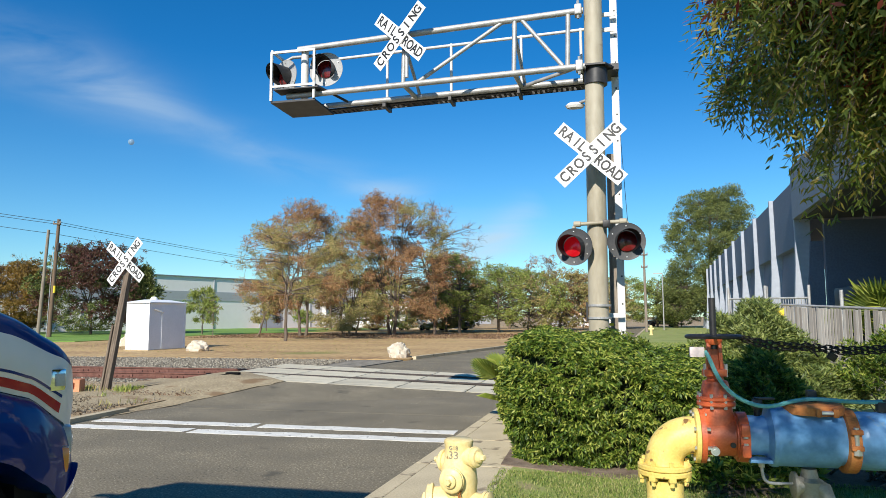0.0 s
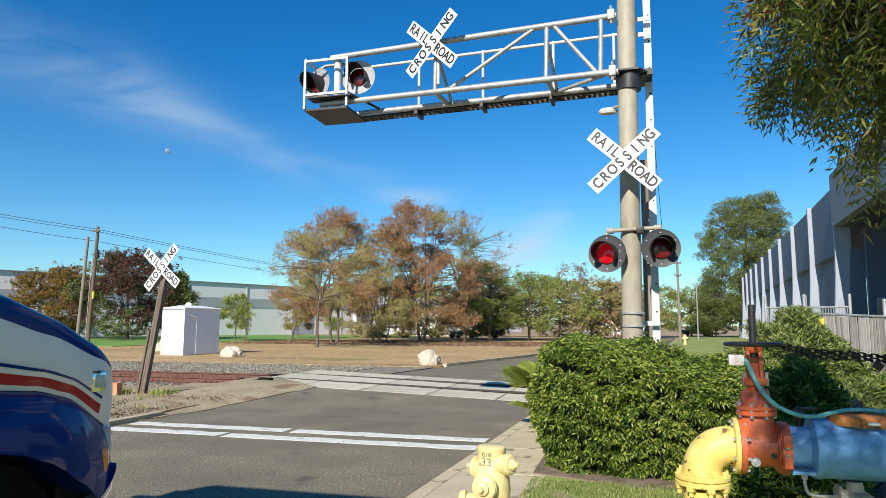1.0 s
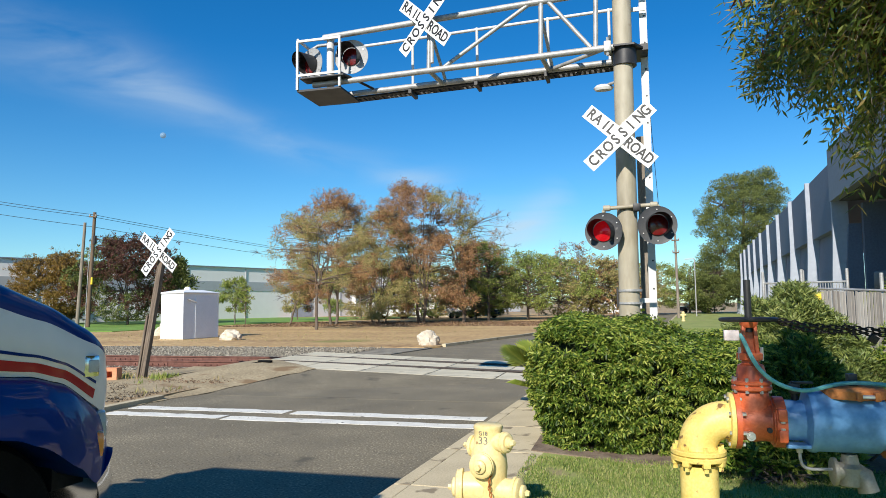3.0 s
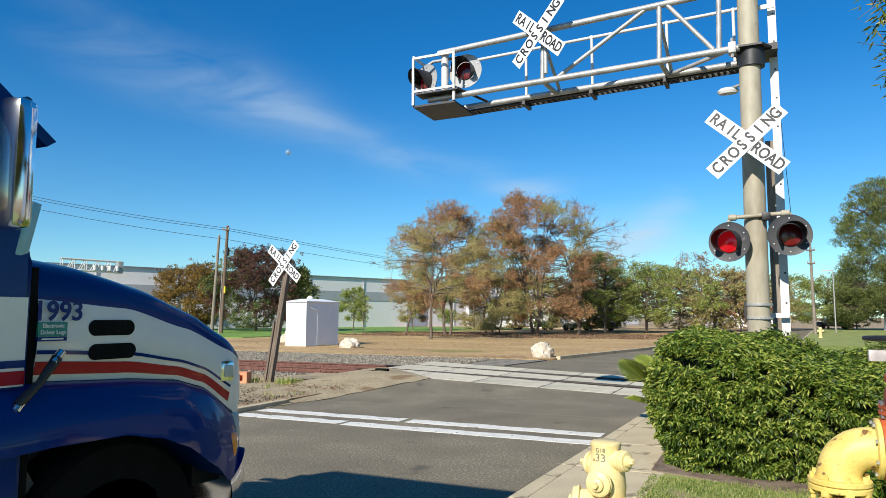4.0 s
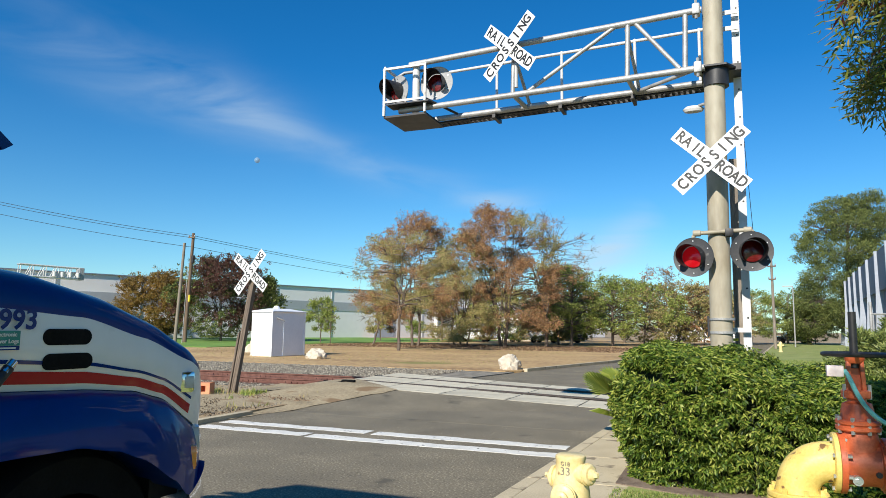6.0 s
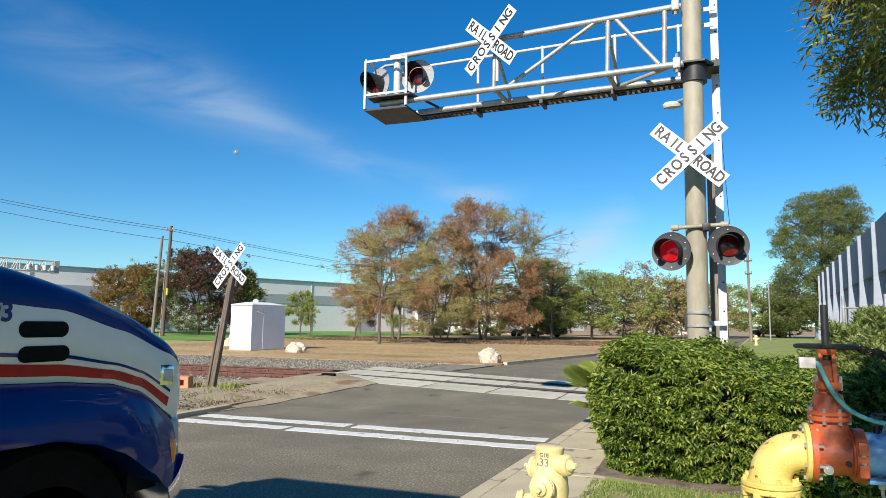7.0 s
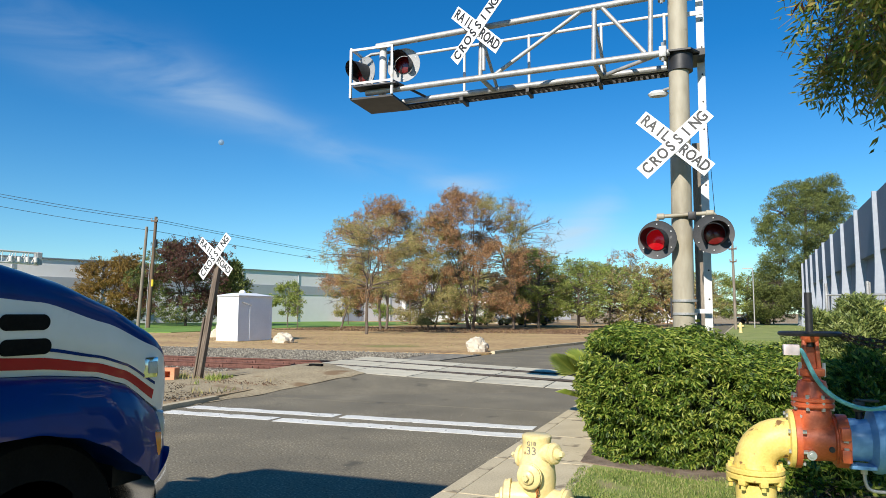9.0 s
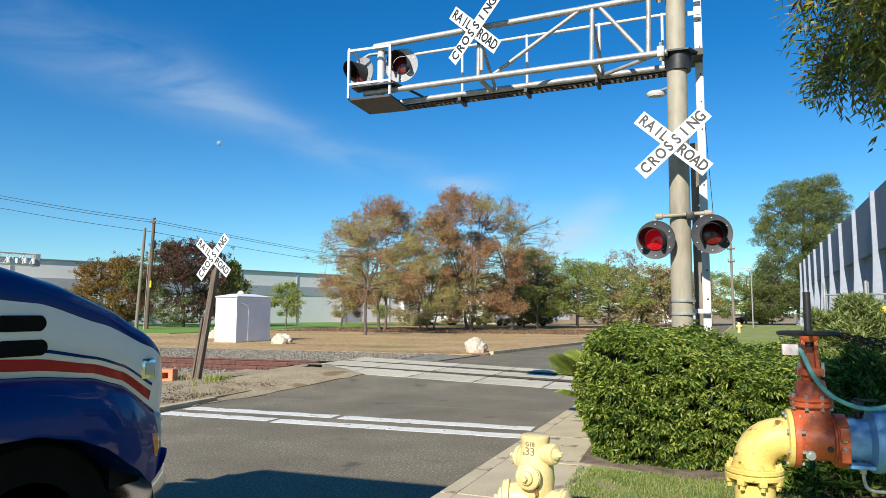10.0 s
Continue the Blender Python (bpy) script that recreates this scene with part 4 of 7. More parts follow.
def vase_tree(place, height, spread, label, mats, seed, stems=1, base=0.25, lumps=60, leaves=30000, leaf=0.11, lump=(0.5, 1.0), lean=(0.0, 0.0), group="", stem=0.016, bare=0, hang=0.5, fill=0.15):
    """A broadleaf tree: stems that fan into limbs, branches that carry clumps of small leaves, and twigs that stick out of them."""
    rng, nrg = random.Random(seed), np.random.default_rng(seed)
    t = thing("tree", place, label, "tree", group)
    segs, nodes = [], []
    top = Vector((lean[0], lean[1], height))

    def limb(p0, p1, p2, r0, r1, n):
        pts = []
        for i in range(n + 1):
            k = i / n
            q = p0 * (1 - k) ** 2 + p1 * 2 * k * (1 - k) + p2 * k * k
            if 0 < i < n:
                q = q + Vector((rng.gauss(0, 0.05), rng.gauss(0, 0.05), rng.gauss(0, 0.04))) * min(1.5, (p2 - p0).length * 0.3)
            pts.append(q)
        for i in range(n):
            ra, rb = r0 + (r1 - r0) * i / n, r0 + (r1 - r0) * (i + 1) / n
            segs.append((pts[i], pts[i + 1], ra, rb))
        return pts

    for k in range(stems):
        off = (k - (stems - 1) / 2)
        foot = Vector((off * 0.45, rng.gauss(0, 0.15) * (stems > 1), -0.1))
        r = stem * height / stems ** 0.4
        fork = foot + Vector((off * 0.35 + lean[0] * base, lean[1] * base, height * max(0.12, base * 0.8)))
        limb(foot, foot.lerp(fork, 0.5), fork, r, r * 0.8, 4)
        for m in range(6):
            a = rng.uniform(0, 6.283)
            out = spread * 0.5 * rng.uniform(0.15, 0.72)
            tip = Vector((off * spread * 0.16 + math.cos(a) * out + lean[0], math.sin(a) * out * 0.85 + lean[1], height * rng.uniform(0.62, 0.9)))
            mid = fork + Vector(((tip.x - fork.x) * 0.28, (tip.y - fork.y) * 0.28, (tip.z - fork.z) * 0.62))
            nodes += limb(fork, mid, tip, r * 0.46, r * 0.10, 9)[2:]
    cs, ds, own = [], [], []
    per = leaves / lumps
    for k in range(lumps + bare):
        f = base + (1 - base) * ((k * 0.618034 + rng.random() * 0.2) % 1.0) ** 0.85
        g = (f - base) / (1 - base)
        wide = spread / 2 * (math.sin(math.pi * min(1.0, 0.14 + 0.80 * g)) ** 0.55)
        a, q = rng.uniform(0, 6.283), rng.uniform(fill, 1.0) ** 0.5
        rr = rng.uniform(*lump)
        c = Vector((math.cos(a) * wide * q + lean[0] * f, math.sin(a) * wide * q * 0.85 + lean[1] * f, height * f - rr * 0.3))
        low = [n for n in nodes if n.z < c.z + 0.2] or nodes
        n0 = min(low, key=lambda n: (n - c).length)
        limb(n0, n0.lerp(c, 0.45) + Vector((0, 0, 0.12 * (n0 - c).length)), c, 0.035, 0.012, 4)
        for _ in range(9 if k >= lumps else 6):
            v = (Vector((rng.gauss(0, 1), rng.gauss(0, 1), rng.gauss(0.35, 0.8))).normalized() + (c - n0).normalized() * 0.9).normalized() * rr * rng.uniform(0.6, 1.35)
            limb(c, c + v * 0.5 + Vector((0, 0, 0.1)), c + v, 0.013, 0.005, 3)
        if k >= lumps:
            continue
        m = int(per * rng.uniform(0.55, 1.45) * (rr / sum(lump) * 2) ** 1.6)
        # leaves sit on short sprays within the clump
        hubs = nrg.normal(0, 0.46, (max(4, m // 16), 3)) * rr * np.array((1, 1, 0.72))
        idx = nrg.integers(0, len(hubs), m)
        pts = np.array(c) + hubs[idx] + nrg.normal(0, 0.10, (m, 3)) * np.array((1, 1, 0.8))
        pts[:, 2] = np.maximum(pts[:, 2], 0.5)
        cs.append(pts)
        ds.append(hubs[idx] * 0.8 / rr)
        own.append(np.full(m, min(len(mats) - 1, int((0.5 + 0.5 * math.sin(c.x * 0.55 + c.z * 0.4 + seed) + rng.gauss(0, 0.22)) * len(mats)) if len(mats) > 1 else 0)))
    limbs_mesh("trunk", segs, M_BARK, t)
    cs, ds, own = np.concatenate(cs), np.concatenate(ds), np.maximum(0, np.concatenate(own))
    for i, m in enumerate(mats):
        if (own == i).any():
            leaf_cloud("leaves", cs[own == i], ds[own == i], leaf, leaf * 0.58, m, t, nrg, droop=hang)
    return t


def conifer(place, height, width, label, seed, mat=None, leaves=12000, leaf=0.35, lift=0.08, group=""):
    rng = random.Random(seed)
    nrg = np.random.default_rng(seed)
    t = thing("tree", place, label, "tree", group)
    segs = [(Vector((0, 0, -0.1)), Vector((rng.gauss(0, 0.2), 0, height * 0.96)), height * 0.02, height * 0.004)]
    cs, ds = [], []
    n = int(leaves / 60)
    for k in range(n):
        f = lift + (1 - lift) * (k / n) ** 0.9
        z = height * f
        prof = (math.sin(min(1.0, (f - lift) / (1 - lift) * 1.05 + 0.18) * math.pi) ** 0.55)
        rad = width / 2 * prof * rng.uniform(0.6, 1.12)
        a = rng.uniform(0, 2 * math.pi)
        p0 = Vector((0, 0, z * 0.97))
        p1 = Vector((math.cos(a) * rad, math.sin(a) * rad, z + rad * rng.uniform(-0.05, 0.3)))
        segs.append((p0, p1, 0.05, 0.012))
        for tuft in range(3):
            g = rng.uniform(0.5, 1.0)
            c = p0.lerp(p1, g)
            r = width * 0.07 * rng.uniform(0.7, 1.3)
            q = nrg.normal(0, 1, (20, 3))
            cs.append(np.array(c) + q * r * np.array((1, 1, 0.6)))
            ds.append(q * 0.6 + np.array((math.cos(a), math.sin(a), 0.6)))
    limbs_mesh("trunk", segs, M_BARK, t)
    leaf_cloud("needles", np.concatenate(cs), np.concatenate(ds), leaf, leaf * 0.35, mat or M_NEEDLE, t, nrg, droop=-0.2)
    return t


def clump_tree(place, clumps, label, seed, mat, leaf=0.32, density=95.0, trunk=0.35, group="", name="needles", wide=0.3, sub_r=(0.4, 0.85), slim=0.12):
    """An evergreen whose foliage gathers in uneven clumps; each clump is (x, y, z, radius, height)."""
    rng = random.Random(seed)
    nrg = np.random.default_rng(seed)
    t = thing("tree", place, label, "tree", group)
    top = max(c[2] for c in clumps)
    segs = [(Vector((0, 0, -0.1)), Vector((0, 0, top * 0.5)), trunk, trunk * 0.7), (Vector((0, 0, top * 0.5)), Vector((0.3, 0, top)), trunk * 0.7, 0.06)]
    cs, ds = [], []
    for x, y, z, r, h in clumps:
        n_sub = max(10, int(r * r * 9))
        segs.append((Vector((0, 0, z * 0.8)), Vector((x, y, z)), slim, slim * 0.4))
        for _ in range(n_sub):
            v = nrg.normal(0, 1, 3)
            v /= np.linalg.norm(v)
            c = np.array((x, y, z)) + v * np.array((r, r, h)) * rng.uniform(0.55, 1.0)
            rr = rng.uniform(*sub_r)
            m = int(density * rr)
            q = nrg.normal(0, 1, (m, 3))
            q /= np.linalg.norm(q, axis=1, keepdims=True)
            cs.append(c + q * rr * nrg.uniform(0.5, 1.0, (m, 1)) * np.array((1, 1, 0.7)))
            ds.append(q + np.array((0, 0, 0.5)))
            segs.append((Vector((x, y, z)), Vector(c), 0.03, 0.012))
    limbs_mesh("trunk", segs, M_BARK, t)
    leaf_cloud(name, np.concatenate(cs), np.concatenate(ds), leaf, leaf * wide, mat, t, nrg, droop=-0.1)
    return t


# the park trees beyond the crossing
B_, O_, G_ = M_LEAF_BROWN, M_LEAF_OLIVE, M_LEAF_GREEN
vase_tree((-20.3, 42.2, 0.05), 8.1, 8.4, "slender half-bare autumn tree with olive and rusty leaves in dry grass", [O_, B_, O_], 3, base=0.34, lumps=64, leaves=30000, leaf=0.09, lump=(0.4, 0.85), bare=14, stem=0.015)
vase_tree((-24.3, 54.0, 0.05), 11.3, 8.6, "tall autumn tree with thin rust-brown crown behind others", [B_, O_, B_], 5, stems=2, base=0.22, lumps=84, leaves=50000, leaf=0.11, lump=(0.45, 1.0), bare=10)
vase_tree((-29.6, 56.0, 0.05), 5.8, 5.2, "small leaning autumn tree with olive brown leaves", [O_], 8, base=0.34, lumps=34, leaves=14000, leaf=0.11, lump=(0.4, 0.75), lean=(1.6, 0.0), bare=4)
vase_tree((-20.8, 55.6, 0.05), 9.6, 7.8, "multi-stemmed autumn tree with olive and rusty leaves", [O_, B_, O_], 11, stems=3, base=0.06, lumps=90, leaves=56000, leaf=0.11, lump=(0.5, 1.0), stem=0.014)
vase_tree((-17.5, 57.2, 0.05), 12.3, 11.4, "broad twin-stemmed autumn tree with rust-orange crown", [B_, B_, O_], 14, stems=2, base=0.10, lumps=140, leaves=84000, leaf=0.11, lump=(0.5, 1.05), bare=12, stem=0.019)
vase_tree((-14.4, 60.5, 0.05), 11.8, 10.0, "nearly bare autumn tree with a few orange leaves", [B_], 17, base=0.30, lumps=34, leaves=6000, leaf=0.10, lump=(0.5, 0.9), bare=70)
for i, (x, y, h, w, mats, sd, n) in enumerate((
        (-15.2, 69, 8.6, 7.5, [M_LEAF_OLIVE, M_LEAF_GREEN], 36, 8000), (-13.2, 66, 8.2, 7.0, [M_LEAF_GREEN, M_LEAF_OLIVE], 21, 8000), (-9.6, 68, 7.2, 6.0, [M_LEAF_GREEN], 22, 8000), (-7.2, 74, 7.0, 7.0, [M_LEAF_OLIVE, M_LEAF_GREEN], 23, 6000),
        (-6.0, 84, 9.5, 6.0, [M_LEAF_BROWN], 24, 1500), (-4.0, 78, 7.0, 7.0, [M_LEAF_OLIVE], 25, 6000), (-1.5, 80, 6.8, 6.5, [M_LEAF_OLIVE, M_LEAF_BROWN], 26, 6000),
        (0.6, 90, 7.2, 7.5, [M_LEAF_OLIVE, M_LEAF_GREEN], 27, 6000), (4.0, 100, 7.6, 8.0, [M_LEAF_GREEN], 28, 6000), (8.2, 98, 7.2, 7.5, [M_LEAF_GREEN], 29, 6000), (-11.0, 88, 8.6, 9, [M_LEAF_GREEN, M_LEAF_OLIVE], 30, 6000), (12.0, 104, 6.5, 6.5, [M_LEAF_OLIVE], 31, 4000),
        (-22, 72, 6.5, 8, [M_LEAF_OLIVE, M_LEAF_GREEN], 32, 6000), (-30, 74, 7.0, 9, [M_LEAF_GREEN, M_LEAF_OLIVE], 33, 6000), (-17, 86, 6.5, 9, [M_LEAF_GREEN], 34, 6000), (-16, 73, 5.5, 7, [M_LEAF_OLIVE], 35, 5000))):
    if mats[0] is M_LEAF_GREEN:
        rg_ = random.Random(sd)
        lumps = []
        for k in range(34):
            f = 0.2 + 0.8 * (k + 0.5) / 34
            wide_ = w / 2 * math.sin(min(1.0, f * 0.86 + 0.08) * math.pi) ** 0.5
            a, q = rg_.uniform(0, 6.283), rg_.uniform(0.35, 1.0) ** 0.6
            lumps.append((wide_ * q * math.cos(a), wide_ * q * math.sin(a), h * 0.90 * f, rg_.uniform(0.75, 1.25), rg_.uniform(0.4, 0.7)))
        clump_tree((x, y, 0.05), lumps, "rounded park tree with dull green layered leaves", sd, M_LEAF_GREEN, leaf=0.16, density=95.0, trunk=0.16, group="park trees along the road", name="leaves", wide=0.6, sub_r=(0.25, 0.5), slim=0.06)
        continue
    vase_tree((x, y, 0.05), h * 0.95, w * 1.2, "rounded park tree with browning olive leaves", mats, sd, base=0.07, lumps=84, leaves=int(n * 2.6), leaf=0.18, lump=(0.6, 1.1), group="park trees along the road", bare=6, fill=0.05)
clump_tree((14.6, 93, 0.1), [(1.8, 0, 17.0, 2.6, 1.5), (-1.0, 0.5, 16.2, 2.6, 1.6), (3.4, 0, 15.2, 2.3, 1.5), (-2.6, 0, 14.0, 2.6, 1.8), (1.0, -1, 14.0, 3.2, 2.0), (3.2, 0, 12.4, 2.4, 1.6), (-3.4, 0, 11.2, 2.6, 1.9),
            (0.2, -1, 11.0, 3.4, 2.0), (2.4, 0, 9.4, 2.8, 1.8), (-2.6, 0, 8.0, 3.0, 2.0), (0.8, -1, 7.4, 3.2, 2.0), (-3.4, 0, 5.2, 2.8, 1.9), (2.2, 0, 5.6, 2.8, 1.9), (0, -1, 3.6, 3.4, 2.0), (-4.6, 0, 12.9, 1.2, 0.7), (-4.0, 0, 2.6, 2.4, 1.6)],
           "tall uneven dark green pine beside the road", 41, M_NEEDLE, leaf=0.28, density=170.0, wide=0.22, sub_r=(0.35, 0.8), slim=0.07)
clump_tree((10.4, 96, 0.1), [(0, 0, 6.0, 1.9, 1.6), (-1.0, 0, 4.2, 2.2, 1.5), (1.0, 0, 3.0, 2.4, 1.6), (-0.4, 0, 1.8, 2.6, 1.4)], "lower dark green conifer beside the tall pine", 43, M_NEEDLE)
vase_tree((-47.0, 56.0, 0.05), 8.6, 10.0, "dark red-leaved tree on the lawn", [M_LEAF_RED, M_LEAF_RED, M_NEEDLE], 51, base=0.10, lumps=110, leaves=46000, leaf=0.18, lump=(0.7, 1.3), hang=0.2, fill=0.05)
conifer((-42.4, 57.5, 0.05), 6.3, 3.6, "narrow dark conifer on the lawn", 53, leaves=7000, leaf=0.34)
vase_tree((-57.2, 57.0, 0.05), 7.3, 9.6, "golden brown round tree on the lawn", [M_LEAF_ORANGE], 55, base=0.12, lumps=100, leaves=42000, leaf=0.18, lump=(0.7, 1.25), hang=0.2, fill=0.05)
vase_tree((-35.5, 56.5, 0.05), 4.3, 2.7, "young green tree on the lawn", [M_LEAF_GREEN], 61, base=0.30, lumps=30, leaves=6500, leaf=0.14, lump=(0.3, 0.55))
vase_tree((-33.5, 55.0, 0.05), 3.6, 1.5, "thin staked sapling with few leaves", [M_LEAF_GREEN], 63, base=0.30, lumps=14, leaves=900, leaf=0.14, lump=(0.2, 0.35), stem=0.01)
vase_tree((-36.0, 70.0, 0.05), 4.5, 4.0, "small reddish tree before the warehouse", [M_LEAF_RED, M_LEAF_OLIVE], 65, base=0.30, lumps=30, leaves=8000, leaf=0.16, lump=(0.4, 0.7))


def wpart(name, bm, material_, parent, label="", smooth=True):
    """A part given in world coordinates."""
    ob = part(name, bm, material_, parent, label, smooth)
    ob.matrix_parent_inverse = parent.matrix_basis.inverted()
    return ob


# ---- buildings ----
def frame_at(x, y, toward):
    """Local x runs along the facade, local -y points out of it."""
    return Matrix.Translation((x, y, 0)) @ Matrix.Rotation(math.atan2(toward[1], toward[0]), 4, "Z")


# long blue-grey building with pale fins beside the road
hall = thing("fin_building", frame_at(8.15, 30.3, (0.090, 0.996)), "long blue-grey concrete building with pale sloping fins", "building")
H = 7.35
FIN = 6.45
bm = bmesh.new()
ends = [[bm.verts.new((x, y, z)) for y, z in ((-0.08, 0.0), (-0.46, H * 0.63), (-0.9, H * 0.63), (-0.9, 0.0))] for x in (-0.3, 65.0)]
bm.faces.new(ends[0]), bm.faces.new(ends[1][::-1])
for k in range(4):
    bm.faces.new((ends[0][k], ends[1][k], ends[1][(k + 1) % 4], ends[0][(k + 1) % 4]))
part("wall", bm, M_TILTUP, hall, "blue-grey wall leaning back above its foot", smooth=False)
part("roof", bx((25, -6.5, H - 0.4), (72, 11.4, 0.3)), M_CANOPY, hall, smooth=False)
part("end_wall", bx((60.4, -6.5, H / 2), (0.3, 11.2, H - 0.9)), M_TILTUP, hall, smooth=False)
fin_mesh = None
for i in range(11):
    if fin_mesh is None:
        bm = bmesh.new()
        pts = [(0.32, 0.0), (-0.5, 0.0), (-0.5, H + 0.03), (0.07, H + 0.03), (0.07, H * 0.64), (0.10, H * 0.5)]
        a = [bm.verts.new((-0.11, p, q)) for p, q in pts]
        b = [bm.verts.new((0.11, p, q)) for p, q in pts]
        bm.faces.new(a), bm.faces.new(b[::-1])
        for k in range(len(pts)):
            j = (k + 1) % len(pts)
            bm.faces.new((a[k], a[j], b[j], b[k]))
        fin = part("fin", bm, M_FIN, hall, "pale concrete fin sloping outward at its foot", smooth=False)
        fin_mesh = fin.data
    else:
        fin = link_parent(new("fin", fin_mesh), hall)
        fin["label"] = "pale concrete fin sloping outward at its foot"
    fin.location = (i * FIN, 0, 0)
for i in range(10):
    bm = bmesh.new()
    x0, x1 = i * FIN + 0.2, (i + 1) * FIN - 0.2
    v = [bm.verts.new(p) for p in ((x0, -0.14, H * 0.62), (x1, -0.14, H * 0.62), (x1, -0.11, H - 0.02), (x0, -0.11, H - 0.02), (x0, -0.45, H * 0.62), (x1, -0.45, H * 0.62), (x1, -0.45, H - 0.02), (x0, -0.45, H - 0.02))]
    for f in ((0, 1, 2, 3), (7, 6, 5, 4), (0, 4, 5, 1), (3, 2, 6, 7), (0, 3, 7, 4), (1, 5, 6, 2)):
        bm.faces.new([v[k] for k in f])
    part("parapet_panel", bm, M_TILTUP, hall, smooth=False)
# covered dock at the near end
part("dock_fascia", bx((-7.2, 0.0, H - 0.75), (14.0, 0.3, 2.1)), M_CANOPY, hall, "grey fascia over the open dock", smooth=False)
part("dock_soffit", bx((-7.2, -5.0, H - 1.75), (14.0, 9.6, 0.1)), M_SHADE, hall, smooth=False)
part("dock_back_wall", bx((-7.2, -9.5, 2.7), (14.4, 0.3, 5.4)), M_TILTUP, hall, smooth=False)
part("dock_side_wall", bx((-0.5, -5.2, 2.7), (0.3, 8.6, 5.4)), M_TILTUP, hall, smooth=False)
part("dock_side_wall", bx((-14.3, -5.0, 2.7), (0.3, 9.6, 5.4)), M_TILTUP, hall, smooth=False)

# pale warehouse far beyond the lawn
wh = thing("warehouse", frame_at(-72.0, 37.0, (13.8, 32.5)), "long pale concrete warehouse with a grey band", "warehouse")
part("wall", bx((50, 8, 3.55), (150, 16, 7.1)), M_WAREHOUSE, wh, smooth=False)
part("colour_band", bx((50, -0.02, 4.55), (150, 0.1, 1.25)), M_WAREBAND, wh, "darker grey painted band", smooth=False)
for i in range(16):
    part("panel_joint", bx((-20 + i * 9, -0.05, 3.5), (0.10, 0.12, 7.0)), M_WAREBAND, wh, smooth=False)
part("parapet_cap", bx((50, 0, 7.15), (150.4, 0.4, 0.12)), M_CANOPY, wh, smooth=False)
for x in (62, 80):
    part("dock_door", bx((x, -0.06, 1.7), (4.0, 0.1, 3.2)), M_FIN, wh, smooth=False)
# houses glimpsed under the tree crowns
for i, (x, y, w, h) in enumerate(((-24, 96, 10, 3.6), (-3, 118, 12, 4.0), (-50, 108, 14, 4.5))):
    hb = thing("far_house", (x, y, 0), "pale low building glimpsed between the trees", "building", "buildings behind the park")
    part("wall", bx((0, 0, h / 2), (w, 8, h)), M_WAREHOUSE, hb, smooth=False)
    bm = bmesh.new()
    box(bm, (0, 0, h + 0.2), (w + 1, 9, 0.4))
    part("roof", bm, M_WAREBAND, hb, smooth=False)
    for k in range(4):
        part("window", bx((-w / 2 + w * (k + 0.5) / 4, -4.03, h * 0.55), (1.6, 0.08, 1.3)), M_GLASS, hb, smooth=False)


# ---- equipment hut, boulders, poles ----
hut = thing("signal_hut", frame_at(-21.05, 28.95, (0.16, 1.0)), "white steel railroad equipment hut on gravel", "equipment hut")
HW, HD, HH = 2.35, 1.5, 2.28
part("shell", bx((HW / 2, HD / 2, HH / 2 + 0.05), (HW, HD, HH), bevel=0.02), M_HUT, hut, smooth=False)
bm = bmesh.new()
lo = [bm.verts.new(p) for p in ((-0.08, -0.08, HH + 0.05), (HW + 0.08, -0.08, HH + 0.05), (HW + 0.08, HD + 0.08, HH + 0.05), (-0.08, HD + 0.08, HH + 0.05))]
md = [bm.verts.new((v.co.x, v.co.y, HH + 0.10)) for v in lo]
hi = [bm.verts.new(p) for p in ((0.6, 0.5, HH + 0.24), (HW - 0.6, 0.5, HH + 0.24), (HW - 0.6, HD - 0.5, HH + 0.24), (0.6, HD - 0.5, HH + 0.24))]
bm.faces.new(lo[::-1]), bm.faces.new(hi)
for a, b in ((lo, md), (md, hi)):
    for k in range(4):
        bm.faces.new((a[k], a[(k + 1) % 4], b[(k + 1) % 4], b[k]))
part("roof", bm, M_HUT, hut, "shallow hipped white steel roof", smooth=False)
part("door", bx((HW * 0.55, -0.015, 1.15), (1.05, 0.03, 2.05), bevel=0.006), M_HUT, hut, smooth=False)
part("corner_trim", bx((0.0, -0.012, 1.18), (0.09, 0.03, 2.25)), M_HUT, hut, smooth=False)
part("corner_trim", bx((HW, -0.012, 1.18), (0.09, 0.03, 2.25)), M_HUT, hut, smooth=False)
part("vent_hood", td([(0.0, 0), (0.17, 0), (0.17, 0.1), (0.10, 0.18), (0, 0.2)], Matrix.Translation((HW * 0.42, HD * 0.5, HH + 0.2)), 16), M_HUT, hut)
part("lamp_arm", rd((0.25, 0.0, 2.05), (0.62, -0.26, 1.86), 0.035), M_GALV, hut, "small grey wall lamp on an arm")
part("base", bx((HW / 2, HD / 2, 0.03), (HW + 0.1, HD + 0.1, 0.1)), M_CONCRETE, hut, smooth=False)


